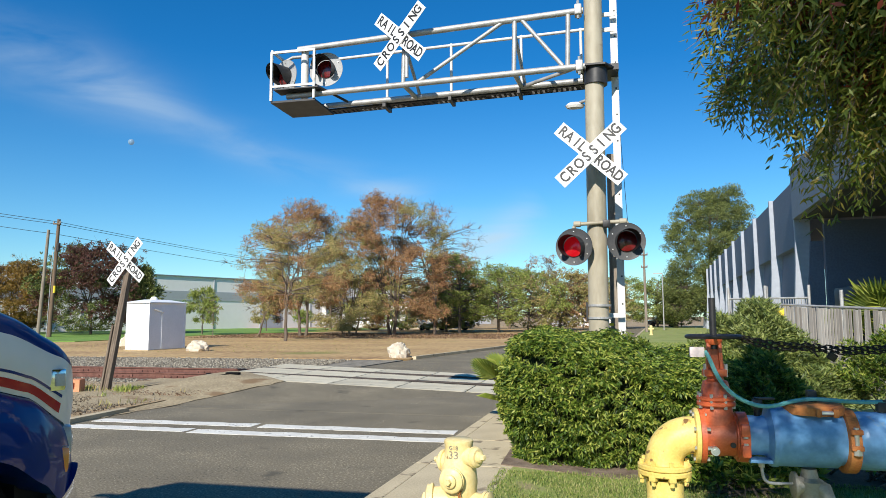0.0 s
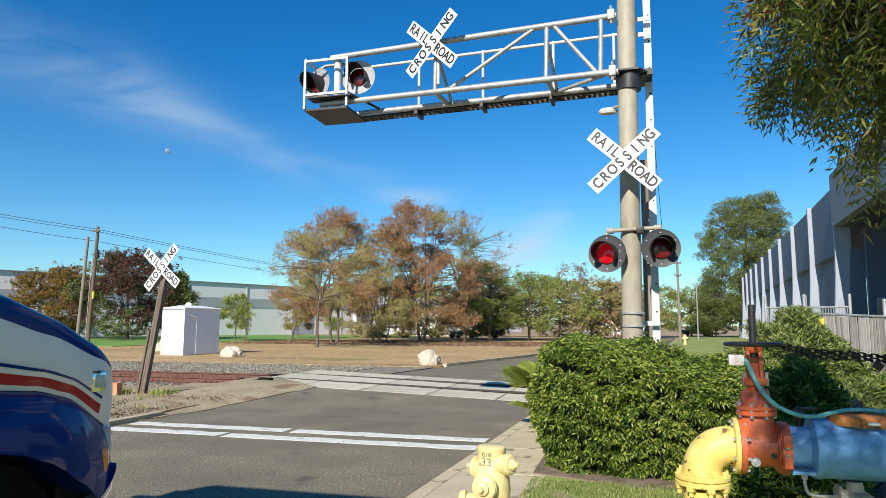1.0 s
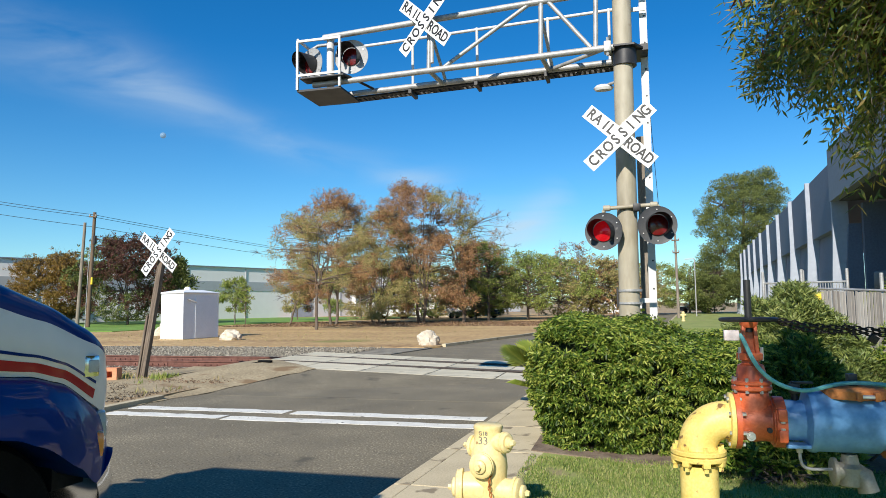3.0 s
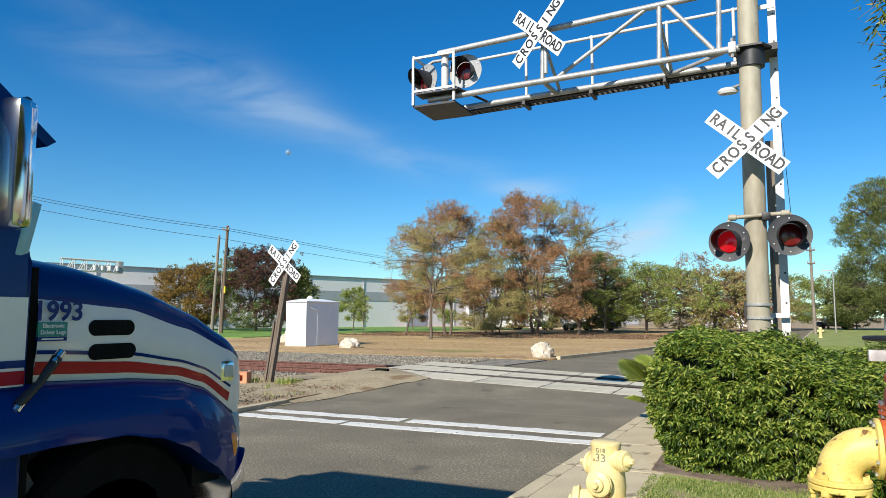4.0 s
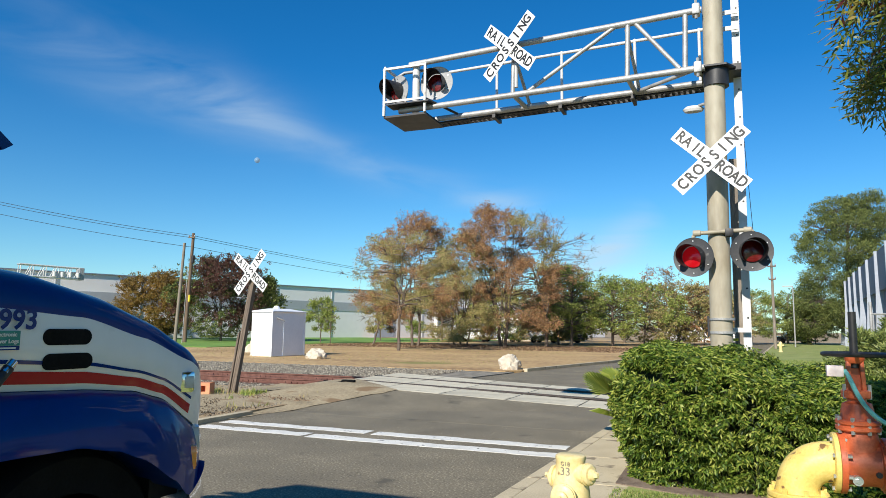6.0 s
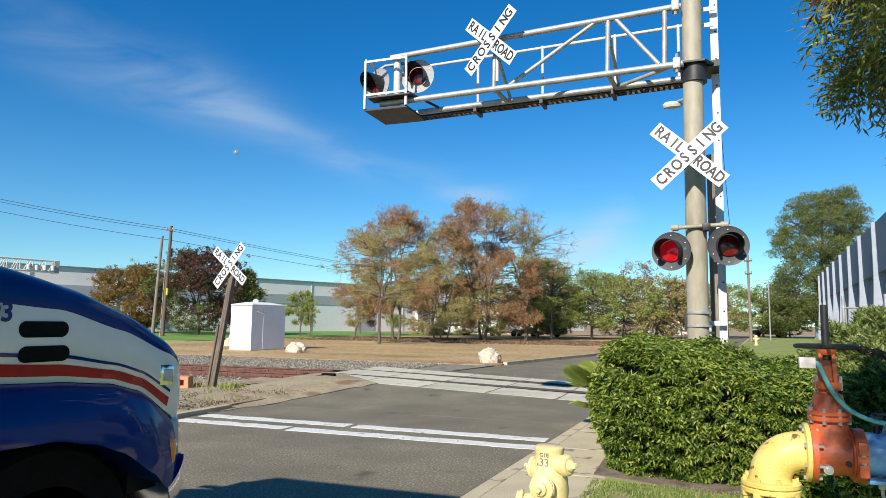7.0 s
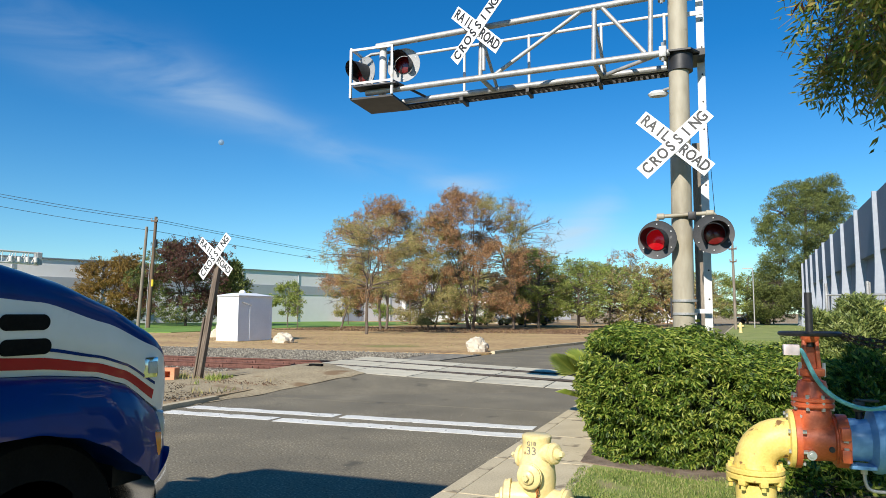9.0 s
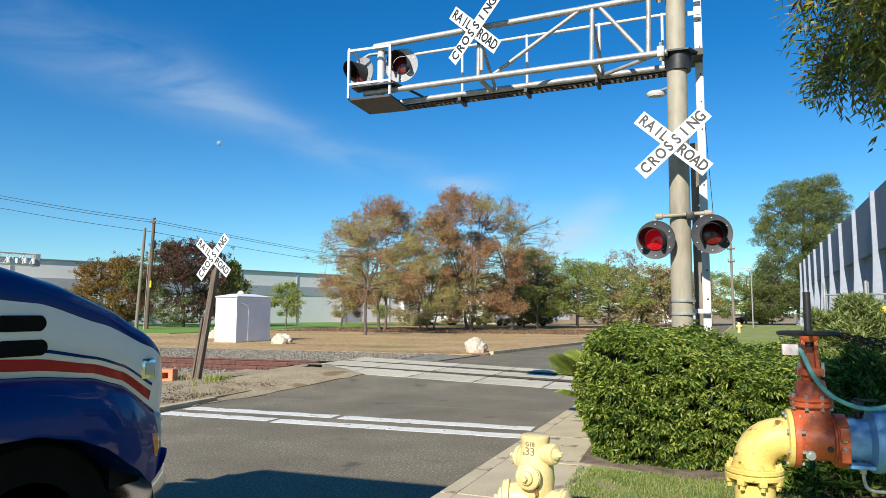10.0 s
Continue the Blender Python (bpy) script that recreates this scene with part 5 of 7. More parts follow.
def boulder(place, size, seed, label):
    bm = bmesh.new()
    bmesh.ops.create_icosphere(bm, subdivisions=4, radius=0.5)
    o = Vector((seed * 3.1, seed * 1.7, 0))
    for v in bm.verts:
        p = v.co.normalized()
        k = 1 + 0.30 * noise.noise(p * 1.6 + o) + 0.12 * noise.noise(p * 4.5 + o) + 0.04 * noise.noise(p * 12 + o)
        q = Vector((round(p.x * 2.2) / 2.2, round(p.y * 2.2) / 2.2, round(p.z * 2.2) / 2.2))
        p = p.lerp(q, 0.28)
        v.co = Vector((p.x * size[0] * k, p.y * size[1] * k, max(-0.42, p.z) * size[2] * k)) * 0.5
    for v in bm.verts:
        v.co.z += size[2] * 0.19
    ob = tagged(to_object("boulder", bm, M_ROCK, True, 35), label, "boulder", "boulders beside the tracks")
    ob.location = place


boulder((-7.55, 25.6, 0.03), (0.80, 0.72, 0.86), 1, "pale angular boulder beside the road")
boulder((-18.35, 28.9, 0.03), (1.0, 0.8, 0.72), 2, "pale rounded boulder beside the hut")
boulder((-25.6, 33.6, 0.03), (1.2, 1.0, 0.95), 5, "pale boulder behind the hut")


def utility_pole(x, y, h, r, tilt, arms, label, wood=M_UTILWOOD):
    p = thing("utility_pole", Matrix.Translation((x, y, 0)) @ Matrix.Rotation(radians(tilt), 4, "Y"), label, "utility pole", "utility poles")
    part("pole", rd((0, 0, -0.2), (0, 0, h), r, r * 0.7, 14), wood, p)
    for z, w in arms:
        part("crossarm", bx((0, -r, z), (w, 0.1, 0.12)), M_UTILWOOD, p, smooth=False)
        for s in (-0.45, 0.45):
            part("insulator", td([(0.04, 0), (0.07, 0.05), (0.04, 0.12), (0.06, 0.16), (0, 0.18)], Matrix.Translation((s * w, -r, z + 0.06)), 10), M_GALV, p)
    return p


up = utility_pole(-44.0, 47.7, 9.85, 0.18, 2.2, ((9.45, 0.7),), "tall brown timber utility pole carrying cables")
part("transformer", td([(0.0, 7.1), (0.15, 7.15), (0.15, 7.8), (0.0, 7.85)], Matrix.Translation((0.3, -0.15, 0)), 14), M_BLACK, up, "dark pole-mounted canister")
part("sleeve", rd((0.22, -0.1, 3.7), (0.22, -0.1, 4.3), 0.09), M_SAFETY, up, "yellow cable guard")
utility_pole(-44.72, 47.3, 8.95, 0.16, 3.2, (), "shorter pale timber pole beside the taller one", M_WOODPOLE)
utility_pole(4.75, 69.0, 8.2, 0.15, -0.4, ((7.6, 0.7), (6.4, 0.6)), "thin pale timber pole with small crossarms beside the far road", M_WOODPOLE)
wires = []
for k, (z0, zl, zr, off) in enumerate(((9.65, 15.4, 8.6, 0.0), (9.45, 15.1, 8.4, 0.5), (8.6, 14.4, 7.6, 0.0))):
    a, m, b = Vector((-75, 24 + off, zl + 2.1)), Vector((-43.8, 47.7 + off * 0.3, z0)), Vector((-30.3, 142.6, zr + 0.5))
    for p, q in ((a, m), (m, b)):
        pts = []
        for i in range(21):
            t = i / 20
            c = p.lerp(q, t)
            c.z -= 4 * t * (1 - t) * 1.0
            pts.append(c)
        tagged(to_object("overhead_cable", hs(pts, 0.02, 5), M_WIRE, True), "thin dark overhead power cable", "cable", "overhead cables")
tagged(to_object("guy_wire", rd((-43.6, 47.2, 7.1), (-41.6, 44.8, 0.0), 0.022, seg=5), M_GALV), "steel guy wire bracing the utility pole", "cable")
# floodlight mast by the far road
fl = thing("street_lamp", (7.2, 78.0, 0.1), "slim pale street lamp beside the far road", "street lamp")
part("pole", rd((0, 0, 0), (0, 0, 6.2), 0.07, 0.05, 10), M_GALV, fl)
part("lamp_head", bx((-0.5, 0, 6.2), (1.0, 0.16, 0.1)), M_GALV, fl)
h2 = thing("far_hydrant", (4.3, 57.5, 0.1), "small yellow fire hydrant on the far lawn", "fire hydrant")
part("barrel", td([(0.16, 0), (0.16, 0.06), (0.11, 0.07), (0.11, 0.6), (0.14, 0.62), (0.1, 0.75), (0, 0.8)], None, 14), M_HYDRANT, h2)
part("outlet", rd((-0.22, 0, 0.5), (0.22, 0, 0.5), 0.07), M_HYDRANT, h2)
# moon
bm = bmesh.new()
bmesh.ops.create_uvsphere(bm, u_segments=24, v_segments=12, radius=14)
moon = tagged(to_object("moon", bm, M_MOON, True), "pale daytime moon in the blue sky", "moon")
moon.location = Vector((-0.5960, 0.7687, 0.2324)) * 3500 + Vector((0, 0, 1.6))
moon.visible_shadow = False

# lattice boom of a ladder truck over the warehouse side
ladder = thing("ladder_truck", frame_at(-67.4, 42.1, (13.8, 32.5)), "parked ladder truck with a white lattice boom", "truck")
part("body", bx((8, 0, 1.9), (9, 2.4, 2.6), bevel=0.1), M_CARWHITE, ladder, smooth=False)
for k in range(2):
    part("wheel", rd((5.4 + k * 5.2, -1.3, 0.55), (5.4 + k * 5.2, 1.3, 0.55), 0.55, seg=20), M_RUBBER, ladder)
for zz in (6.35, 7.5):
    for yy in (-0.45, 0.45):
        part("boom_rail", rd((5.4, yy, zz + 0.05), (11.4, yy, zz - 0.05), 0.075, seg=8), M_WHITEPAINT, ladder)
for k in range(10):
    for yy in (-0.45, 0.45):
        part("boom_lattice", rd((5.5 + k * 0.58, yy, 6.35), (5.5 + k * 0.58 + (0.5 if k % 2 else 0.05), yy, 7.5), 0.045, seg=6), M_WHITEPAINT, ladder)
for k in range(4):
    part("boom_lamp", rd((8.6 + k * 0.75, -0.6, 6.45), (8.6 + k * 0.75, -0.6, 6.95), 0.2, seg=12), M_WHITEPAINT, ladder)
part("boom_basket", bx((11.2, 0, 6.85), (0.5, 1.2, 1.3), bevel=0.05), M_GALV, ladder, smooth=False)
part("turntable", rd((7.0, 0, 3.1), (7.0, 0, 6.4), 0.35, seg=16), M_GALV, ladder)


def parked_car(x, y, mat, seed, label):
    c = thing("parked_car", Matrix.Translation((x, y, 0.05)) @ Matrix.Rotation(radians(seed * 37 % 20 - 10), 4, "Z"), label, "car", "parked cars behind the park")
    bm = bmesh.new()
    prof = [(-2.2, 0.35), (-2.25, 0.8), (-1.9, 0.95), (-1.2, 1.0), (-0.7, 1.45), (0.7, 1.48), (1.3, 1.02), (2.0, 0.92), (2.2, 0.7), (2.15, 0.35)]
    a = [bm.verts.new((p, -0.85 + 0.1 * (q > 1.1), q)) for p, q in prof]
    b = [bm.verts.new((p, 0.85 - 0.1 * (q > 1.1), q)) for p, q in prof]
    bm.faces.new(a), bm.faces.new(b[::-1])
    for k in range(len(prof)):
        j = (k + 1) % len(prof)
        bm.faces.new((a[k], a[j], b[j], b[k]))
    part("body", bm, mat, c, smooth=False)
    part("side_window", bx((0.0, -0.8, 1.2), (1.7, 0.06, 0.32)), M_GLASS, c, smooth=False)
    for wx in (-1.35, 1.35):
        for wy in (-0.8, 0.8):
            part("wheel", rd((wx, wy - 0.1, 0.33), (wx, wy + 0.1, 0.33), 0.33, seg=16), M_RUBBER, c)


for i, (x, y) in enumerate(((-21, 78), (-16.5, 79), (-27, 77), (9.5, 106))):
    parked_car(x, y, (M_CARWHITE, M_CARDARK)[i % 2], i, ("white", "dark")[i % 2] + " car parked under the trees")

# dark pickup behind the fence
pk = thing("parked_truck", (8.6, 24.5, 0.1), "dark vehicle with a red side standing behind the fence", "car")
part("cab", bx((0.6, 0, 2.0), (2.6, 1.9, 0.9), bevel=0.12), M_DISC, pk)
part("bed", bx((0.3, 0, 1.2), (4.4, 1.95, 0.9), bevel=0.08), M_DISC, pk)
part("red_panel", bx((0.5, -0.97, 1.95), (1.9, 0.04, 0.22), bevel=0.01), M_TRUCKRED, pk, "red side panel")
for wx in (-1.7, 1.7):
    part("wheel", rd((wx, -1.0, 0.4), (wx, 1.0, 0.4), 0.4, seg=18), M_RUBBER, pk)

# ---- fences ----
fence = thing("slat_fence", (0, 0, 0.1), "weathered grey slatted fence on galvanised posts", "fence")
A, B = Vector((4.05, 18.0, 0)), Vector((7.0, 11.3, 0))
nsl = 86
slat_mesh = None
dirn = (B - A).normalized()
rotz = Matrix.Rotation(math.atan2(dirn.y, dirn.x), 4, "Z")
rng = random.Random(9)
for i in range(nsl):
    p = A.lerp(B, (i + 0.5) / nsl)
    hgt = 1.76 - 0.34 * (i / nsl)
    if slat_mesh is None:
        sl = part("slat", bx((0, 0, 0.5), (0.062, 0.016, 1.0), bevel=0.003), M_FENCE, fence, smooth=False)
        slat_mesh = sl.data
    else:
        sl = link_parent(new("slat", slat_mesh), fence)
    sl.matrix_basis = Matrix.Translation(p) @ rotz @ Matrix.Rotation(rng.gauss(0, 0.012), 4, "Y") @ Matrix.Diagonal((1, 1, hgt + rng.uniform(-0.012, 0.012), 1))
part("top_rail", rd(A + Vector((0, 0, 1.80)), B + Vector((0, 0, 1.46)), 0.026), M_GALV, fence)
for k in range(4):
    p = A.lerp(B, k / 3)
    part("fence_post", rd(p + Vector((0.03, 0.03, 0)), p + Vector((0.03, 0.03, 2.25 - 0.2 * k)), 0.038), M_GALV, fence)
mesh_fence = thing("bar_fence", (0, 0, 0.1), "galvanised bar fence with a top rail behind the shrubs", "fence")
C, D = Vector((3.9, 21.8, 0)), Vector((5.7, 20.3, 0))
part("top_rail", rd(C + Vector((0, 0, 2.02)), D + Vector((0, 0, 2.0)), 0.028), M_GALV, mesh_fence)
part("low_rail", rd(C + Vector((0, 0, 0.3)), D + Vector((0, 0, 0.3)), 0.024), M_GALV, mesh_fence)
for k in range(34):
    p = C.lerp(D, k / 33)
    part("bar", rd(p, p + Vector((0, 0, 2.02)), 0.011, seg=6), M_GALV, mesh_fence)
for k in range(3):
    p = C.lerp(D, k / 2)
    part("fence_post", rd(p, p + Vector((0, 0, 2.35)), 0.04), M_GALV, mesh_fence)
part("warning_plate", bx((4.22, 17.4, 1.60), (0.40, 0.02, 0.17)), M_SAFETY, fence, "yellow plate")


# ---- shrubs ----
def whorls(surface_pts, normals, per, length, width, name, mat, parent, nrg, droop=0.45, spread=0.9):
    n = len(surface_pts)
    idx = np.repeat(np.arange(n), per)
    c = surface_pts[idx] + nrg.normal(0, 0.012, (n * per, 3))
    rad = nrg.normal(0, 1, (n * per, 3))
    nn = normals[idx]
    rad -= nn * (rad * nn).sum(1, keepdims=True)
    rad /= np.linalg.norm(rad, axis=1, keepdims=True)
    d = rad * spread + nn * 0.75
    return leaf_cloud(name, c, d, length, width, mat, parent, nrg, droop=droop, spread=0.25)


hedge = thing("hedge", (0, 8.5, 0.1), "clipped dense green hedge around the signal mast's foot", "hedge")
nrg = np.random.default_rng(77)
HX0, HX1, HY0, HY1, HT = -1.0, 1.5, -1.58, 2.1, 1.24


HEDGE_A = np.linspace(0, 2 * np.pi, 4001)
hx = np.sign(np.cos(HEDGE_A)) * np.abs(np.cos(HEDGE_A)) ** 0.4 * (HX1 - HX0) / 2
hy = np.sign(np.sin(HEDGE_A)) * np.abs(np.sin(HEDGE_A)) ** 0.4 * (HY1 - HY0) / 2
HEDGE_S = np.concatenate([[0], np.cumsum(np.hypot(np.diff(hx), np.diff(hy)))])
HEDGE_S = HEDGE_S / HEDGE_S[-1]


def hedge_shape(u, v):
    """A rounded block: u round the outline, v from the foot over the shoulder to the top."""
    ang = np.interp(np.mod(u, 1.0), HEDGE_S, HEDGE_A)
    cx, cy = (HX0 + HX1) / 2, (HY0 + HY1) / 2
    ax, ay = (HX1 - HX0) / 2, (HY1 - HY0) / 2
    e = 0.4
    ox = np.sign(np.cos(ang)) * np.abs(np.cos(ang)) ** e
    oy = np.sign(np.sin(ang)) * np.abs(np.sin(ang)) ** e
    side = np.clip(v / 0.62, 0, 1)
    top = np.clip((v - 0.62) / 0.38, 0, 1)
    r = (0.93 + 0.10 * np.sin(side * np.pi * 0.75)) * np.sqrt(np.clip(1 - (top * 0.999) ** 2.6, 0, 1))
    z = HT * (side * 0.86 + 0.14 * np.sin(top * np.pi / 2))
    x = cx + ax * r * ox
    z = z * (1 - 0.15 * np.clip((x - 0.15) / 0.45, 0, 1))
    y = cy + ay * r * oy
    bulge = 0.05 * np.sin(x * 4.1 + z * 3.0) * np.cos(y * 3.3 + z * 2.2) + 0.035 * np.sin(x * 9 + 1) * np.sin(z * 8 + y * 7)
    z = z + (top > 0) * (0.07 * np.sin(x * 2.6 + 0.6) * np.cos(y * 2.1) + 0.06 * (-x) * 0.5)
    return np.stack([x + bulge * ox, y + bulge * oy, z + bulge * 0.6], -1)


def shell_points(shape, n, nrg):
    u, v = nrg.random(n), nrg.random(n)
    e = 1e-3
    p = shape(u, v)
    nn = np.cross(shape(u + e, v) - p, shape(u, v + e) - p)
    area = np.linalg.norm(nn, axis=1)
    keep = nrg.random(n) < np.clip(area / (np.percentile(area, 80) + 1e-12), 0.02, 1)
    nn = nn / (area[:, None] + 1e-12)
    return p[keep], nn[keep]


pts, nor = shell_points(hedge_shape, 46000, nrg)
c0 = np.array(((HX0 + HX1) / 2, (HY0 + HY1) / 2, HT * 0.4))
flip = np.sign(((pts - c0) * nor).sum(1, keepdims=True))
nor = nor * flip
tuft = np.sin(pts[:, 0] * 23 + 2 * np.sin(pts[:, 2] * 9)) * np.sin(pts[:, 1] * 21 + 1.5 * np.sin(pts[:, 0] * 8)) + 0.9 * np.sin(pts[:, 2] * 30 + 2.2 * np.sin(pts[:, 0] * 7 + pts[:, 1] * 6))
keep = tuft + nrg.normal(0, 0.55, len(pts)) > -0.55
pts, nor, tuft = pts[keep], nor[keep], tuft[keep]
depth_in = nrg.uniform(-0.13, 0.02, (len(pts), 1)) + 0.022 * tuft[:, None]
whorls(pts + nor * depth_in, nor, 8, 0.060, 0.0185, "leaves", M_HEDGE, hedge, nrg, droop=0.6)
# closed near-black shell; its colour stands in for shade between the leaves
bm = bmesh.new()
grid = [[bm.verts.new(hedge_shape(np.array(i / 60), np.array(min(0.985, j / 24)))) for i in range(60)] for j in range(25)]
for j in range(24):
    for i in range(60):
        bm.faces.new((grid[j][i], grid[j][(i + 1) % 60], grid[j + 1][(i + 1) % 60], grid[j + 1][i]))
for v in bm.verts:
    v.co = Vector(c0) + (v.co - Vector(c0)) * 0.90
part("inner_core", bm, M_HEDGECORE, hedge, "near-black shell standing in for the hedge's inner shade")


def shrub(place, size, n, label, mat, seed, length=0.11, width=0.022, name="shrub", per=6, up=0.5):
    """An open shrub: stems from the foot and whorls of narrow leaves filling an uneven dome."""
    t = thing(name, place, label, "shrub", "shrubs beside the fence")
    nrg_ = np.random.default_rng(seed)
    rg = random.Random(seed)
    p = nrg_.normal(0, 1, (n, 3))
    p /= np.linalg.norm(p, axis=1, keepdims=True)
    p[:, 2] = np.abs(p[:, 2]) * 1.25 - 0.25
    lump = 1 + 0.22 * np.sin(p[:, 0] * 5 + seed) * np.cos(p[:, 1] * 4 + seed) + 0.16 * np.sin(p[:, 2] * 9 + p[:, 0] * 7)
    r = nrg_.uniform(0.62, 1.0, n) ** 0.6 * lump
    pos = p * r[:, None] * np.array((size[0], size[1], size[2] * 0.5)) + np.array((0, 0, size[2] * 0.5))
    pos[:, 2] = np.maximum(pos[:, 2], 0.05)
    nn = p * 0.7 + np.array((0, 0, up))
    nn /= np.linalg.norm(nn, axis=1, keepdims=True)
    whorls(pos, nn, per, length, width, "leaves", mat, t, nrg_, droop=0.1, spread=0.7)
    segs = []
    for k in range(26):
        tip = pos[rg.randrange(n)]
        segs.append((Vector((rg.gauss(0, 0.15), rg.gauss(0, 0.15), 0)), Vector(tip) * 0.9, 0.014, 0.005))
    tagged(limbs_mesh("stem_work", segs, M_BARK, t), "", "", "", "stuff")
    return t


shrub((2.36, 11.2, 0.1), (0.74, 0.9, 1.70), 4200, "tall loose oleander with narrow grey-green leaves", M_OLEANDER, 201, 0.095, 0.018)
shrub((3.25, 13.6, 0.1), (0.80, 0.8, 1.20), 2600, "tall loose oleander with narrow grey-green leaves", M_OLEANDER, 203, 0.12, 0.022)
shrub((2.95, 10.5, 0.1), (0.62, 0.6, 0.75), 1400, "low oleander with narrow leaves", M_OLEANDER, 207, 0.11, 0.022)
shrub((1.72, 7.9, 0.1), (0.42, 0.7, 1.12), 1100, "dark green shrub behind the pipework", M_HEDGE, 205, 0.09, 0.026)
# this bush stands in shade; the darker hedge leaf colour supplies it
shrub((3.85, 10.3, 0.1), (0.62, 0.6, 1.20), 2000, "shrub against the fence, darker leaf colour standing in for shade", M_HEDGE, 209, 0.08, 0.018)
shrub((1.2, 6.35, 0.1), (0.62, 0.28, 0.30), 420, "low green shoots at the hedge's foot", M_HEDGE, 211, 0.10, 0.03, name="low_shoots")
shrub((2.6, 6.9, 0.1), (0.8, 0.4, 0.55), 520, "low green shoots in the shade", M_HEDGE, 213, 0.10, 0.03, name="low_shoots")


def fan_leaf(bm, m, r, n=22, arc=200):
    """A fan palm leaf: folded fingers from one point."""
    for i in range(n):
        a = radians(-arc / 2 + arc * (i + 0.5) / n)
        w = radians(arc / n) * 0.56
        ln = r * (0.86 + 0.14 * math.cos(a))
        c = m @ Vector((0, 0, 0))
        tip = m @ Vector((math.sin(a) * ln, math.cos(a) * ln, -0.10 * ln))
        l = m @ Vector((math.sin(a - w) * ln * 0.62, math.cos(a - w) * ln * 0.62, -0.03))
        rr = m @ Vector((math.sin(a + w) * ln * 0.62, math.cos(a + w) * ln * 0.62, -0.03))
        f = m @ Vector((math.sin(a) * ln * 0.62, math.cos(a) * ln * 0.62, 0.045))
        v = [bm.verts.new(p) for p in (c, l, f, rr, tip)]
        for q in ((0, 1, 2), (0, 2, 3), (1, 4, 2), (2, 4, 3)):
            bm.faces.new([v[k] for k in q])
    return bm


def palm(place, leaves, label):
    t = thing("fan_palm", place, label, "palm", "fan palms")
    part("stump", td([(0.16, -0.05), (0.13, 0.2), (0.09, 0.35), (0, 0.4)], None, 12), M_BARK, t)
    for (dx, dy, dz), r, tilt, face in leaves:
        base, end = Vector((0, 0, 0.3)), Vector((dx, dy, dz))
        m = Matrix.Translation(end) @ Matrix.Rotation(math.atan2(dy, dx) - math.pi / 2 + face, 4, "Z") @ Matrix.Rotation(radians(tilt), 4, "X")
        lf = part("leaf", fan_leaf(bmesh.new(), m, r), M_PALM, t, smooth=False)
        ob = part("stalk", hs([base, base.lerp(end, 0.5) + Vector((0, 0, 0.12)), end], 0.012, 6), M_PALM, lf)


palm((-0.95, 10.6, 0.1), [((-0.58, -0.22, 0.58), 0.48, 48, 0.5), ((-0.50, 0.25, 0.62), 0.42, 55, -0.2), ((-0.55, -0.2, 0.26), 0.34, 15, 0.3)], "small fan palm with stiff leaves poking from the hedge")
palm((7.7, 20.6, 0.1), [((math.cos(a) * 0.95, math.sin(a) * 0.95, 1.25 + 0.5 * math.sin(a * 1.7)), 1.0, 50 + 10 * math.sin(a * 3), 0.0) for a in [k * 0.52 for k in range(12)]] +
     [((math.cos(a) * 0.45, math.sin(a) * 0.45, 1.7), 0.95, 70, 0.0) for a in (0.2, 1.5, 2.8, 4.0, 5.2)], "bushy yellow-green fan palm behind the fence")


# ---- fire hydrant ----
hyd = thing("fire_hydrant", (-0.945, 4.62, 0.07), "cream-yellow wet-barrel fire hydrant beside the pavement", "fire hydrant")
part("barrel", td([(0.17, 0.0), (0.17, 0.035), (0.125, 0.045), (0.115, 0.12), (0.118, 0.32), (0.128, 0.42), (0.120, 0.50), (0.104, 0.56), (0.098, 0.60), (0.096, 0.665), (0.101, 0.68), (0.099, 0.695), (0.085, 0.705), (0.0, 0.707)], None, 40), M_HYDRANT, hyd)
for k in range(6):
    a = radians(20 + 60 * k)
    part("flange_bolt", rd((0.148 * math.cos(a), 0.148 * math.sin(a), 0.03), (0.148 * math.cos(a), 0.148 * math.sin(a), 0.06), 0.014, seg=6), M_HYDRANT, hyd)


def outlet(ang, z, r, ln, label, up=0.0, cap=0.03):
    d = Vector((math.cos(radians(ang)), math.sin(radians(ang)), up)).normalized()
    m = Matrix.Translation((0, 0, z)) @ d.to_track_quat("Z", "Y").to_matrix().to_4x4()
    o = part("outlet", td([(r * 1.12, 0.03), (r * 1.02, 0.10), (r * 0.95, ln * 0.82), (r * 1.1, ln * 0.86), (r * 1.12, ln), (r * 0.9, ln + 0.012), (0, ln + 0.014)], m, 30), M_HYDRANT, hyd, label)
    cp = part("outlet_cap", td([(r * 0.62, ln + 0.008), (r * 0.60, ln + cap), (r * 0.42, ln + cap + 0.01), (0, ln + cap + 0.012)], m, 24), M_HYDRANT, o)
    part("operating_nut", td([(0.024, ln + cap), (0.018, ln + cap + 0.035), (0.0, ln + cap + 0.037)], m, 5), M_HYDRANT, o)
    part("cap_ring", td([(r * 0.98, ln * 0.80), (r * 1.18, ln * 0.82), (r * 1.18, ln * 0.9), (r * 0.98, ln * 0.92)], m, 30), M_HYDRANT, o)


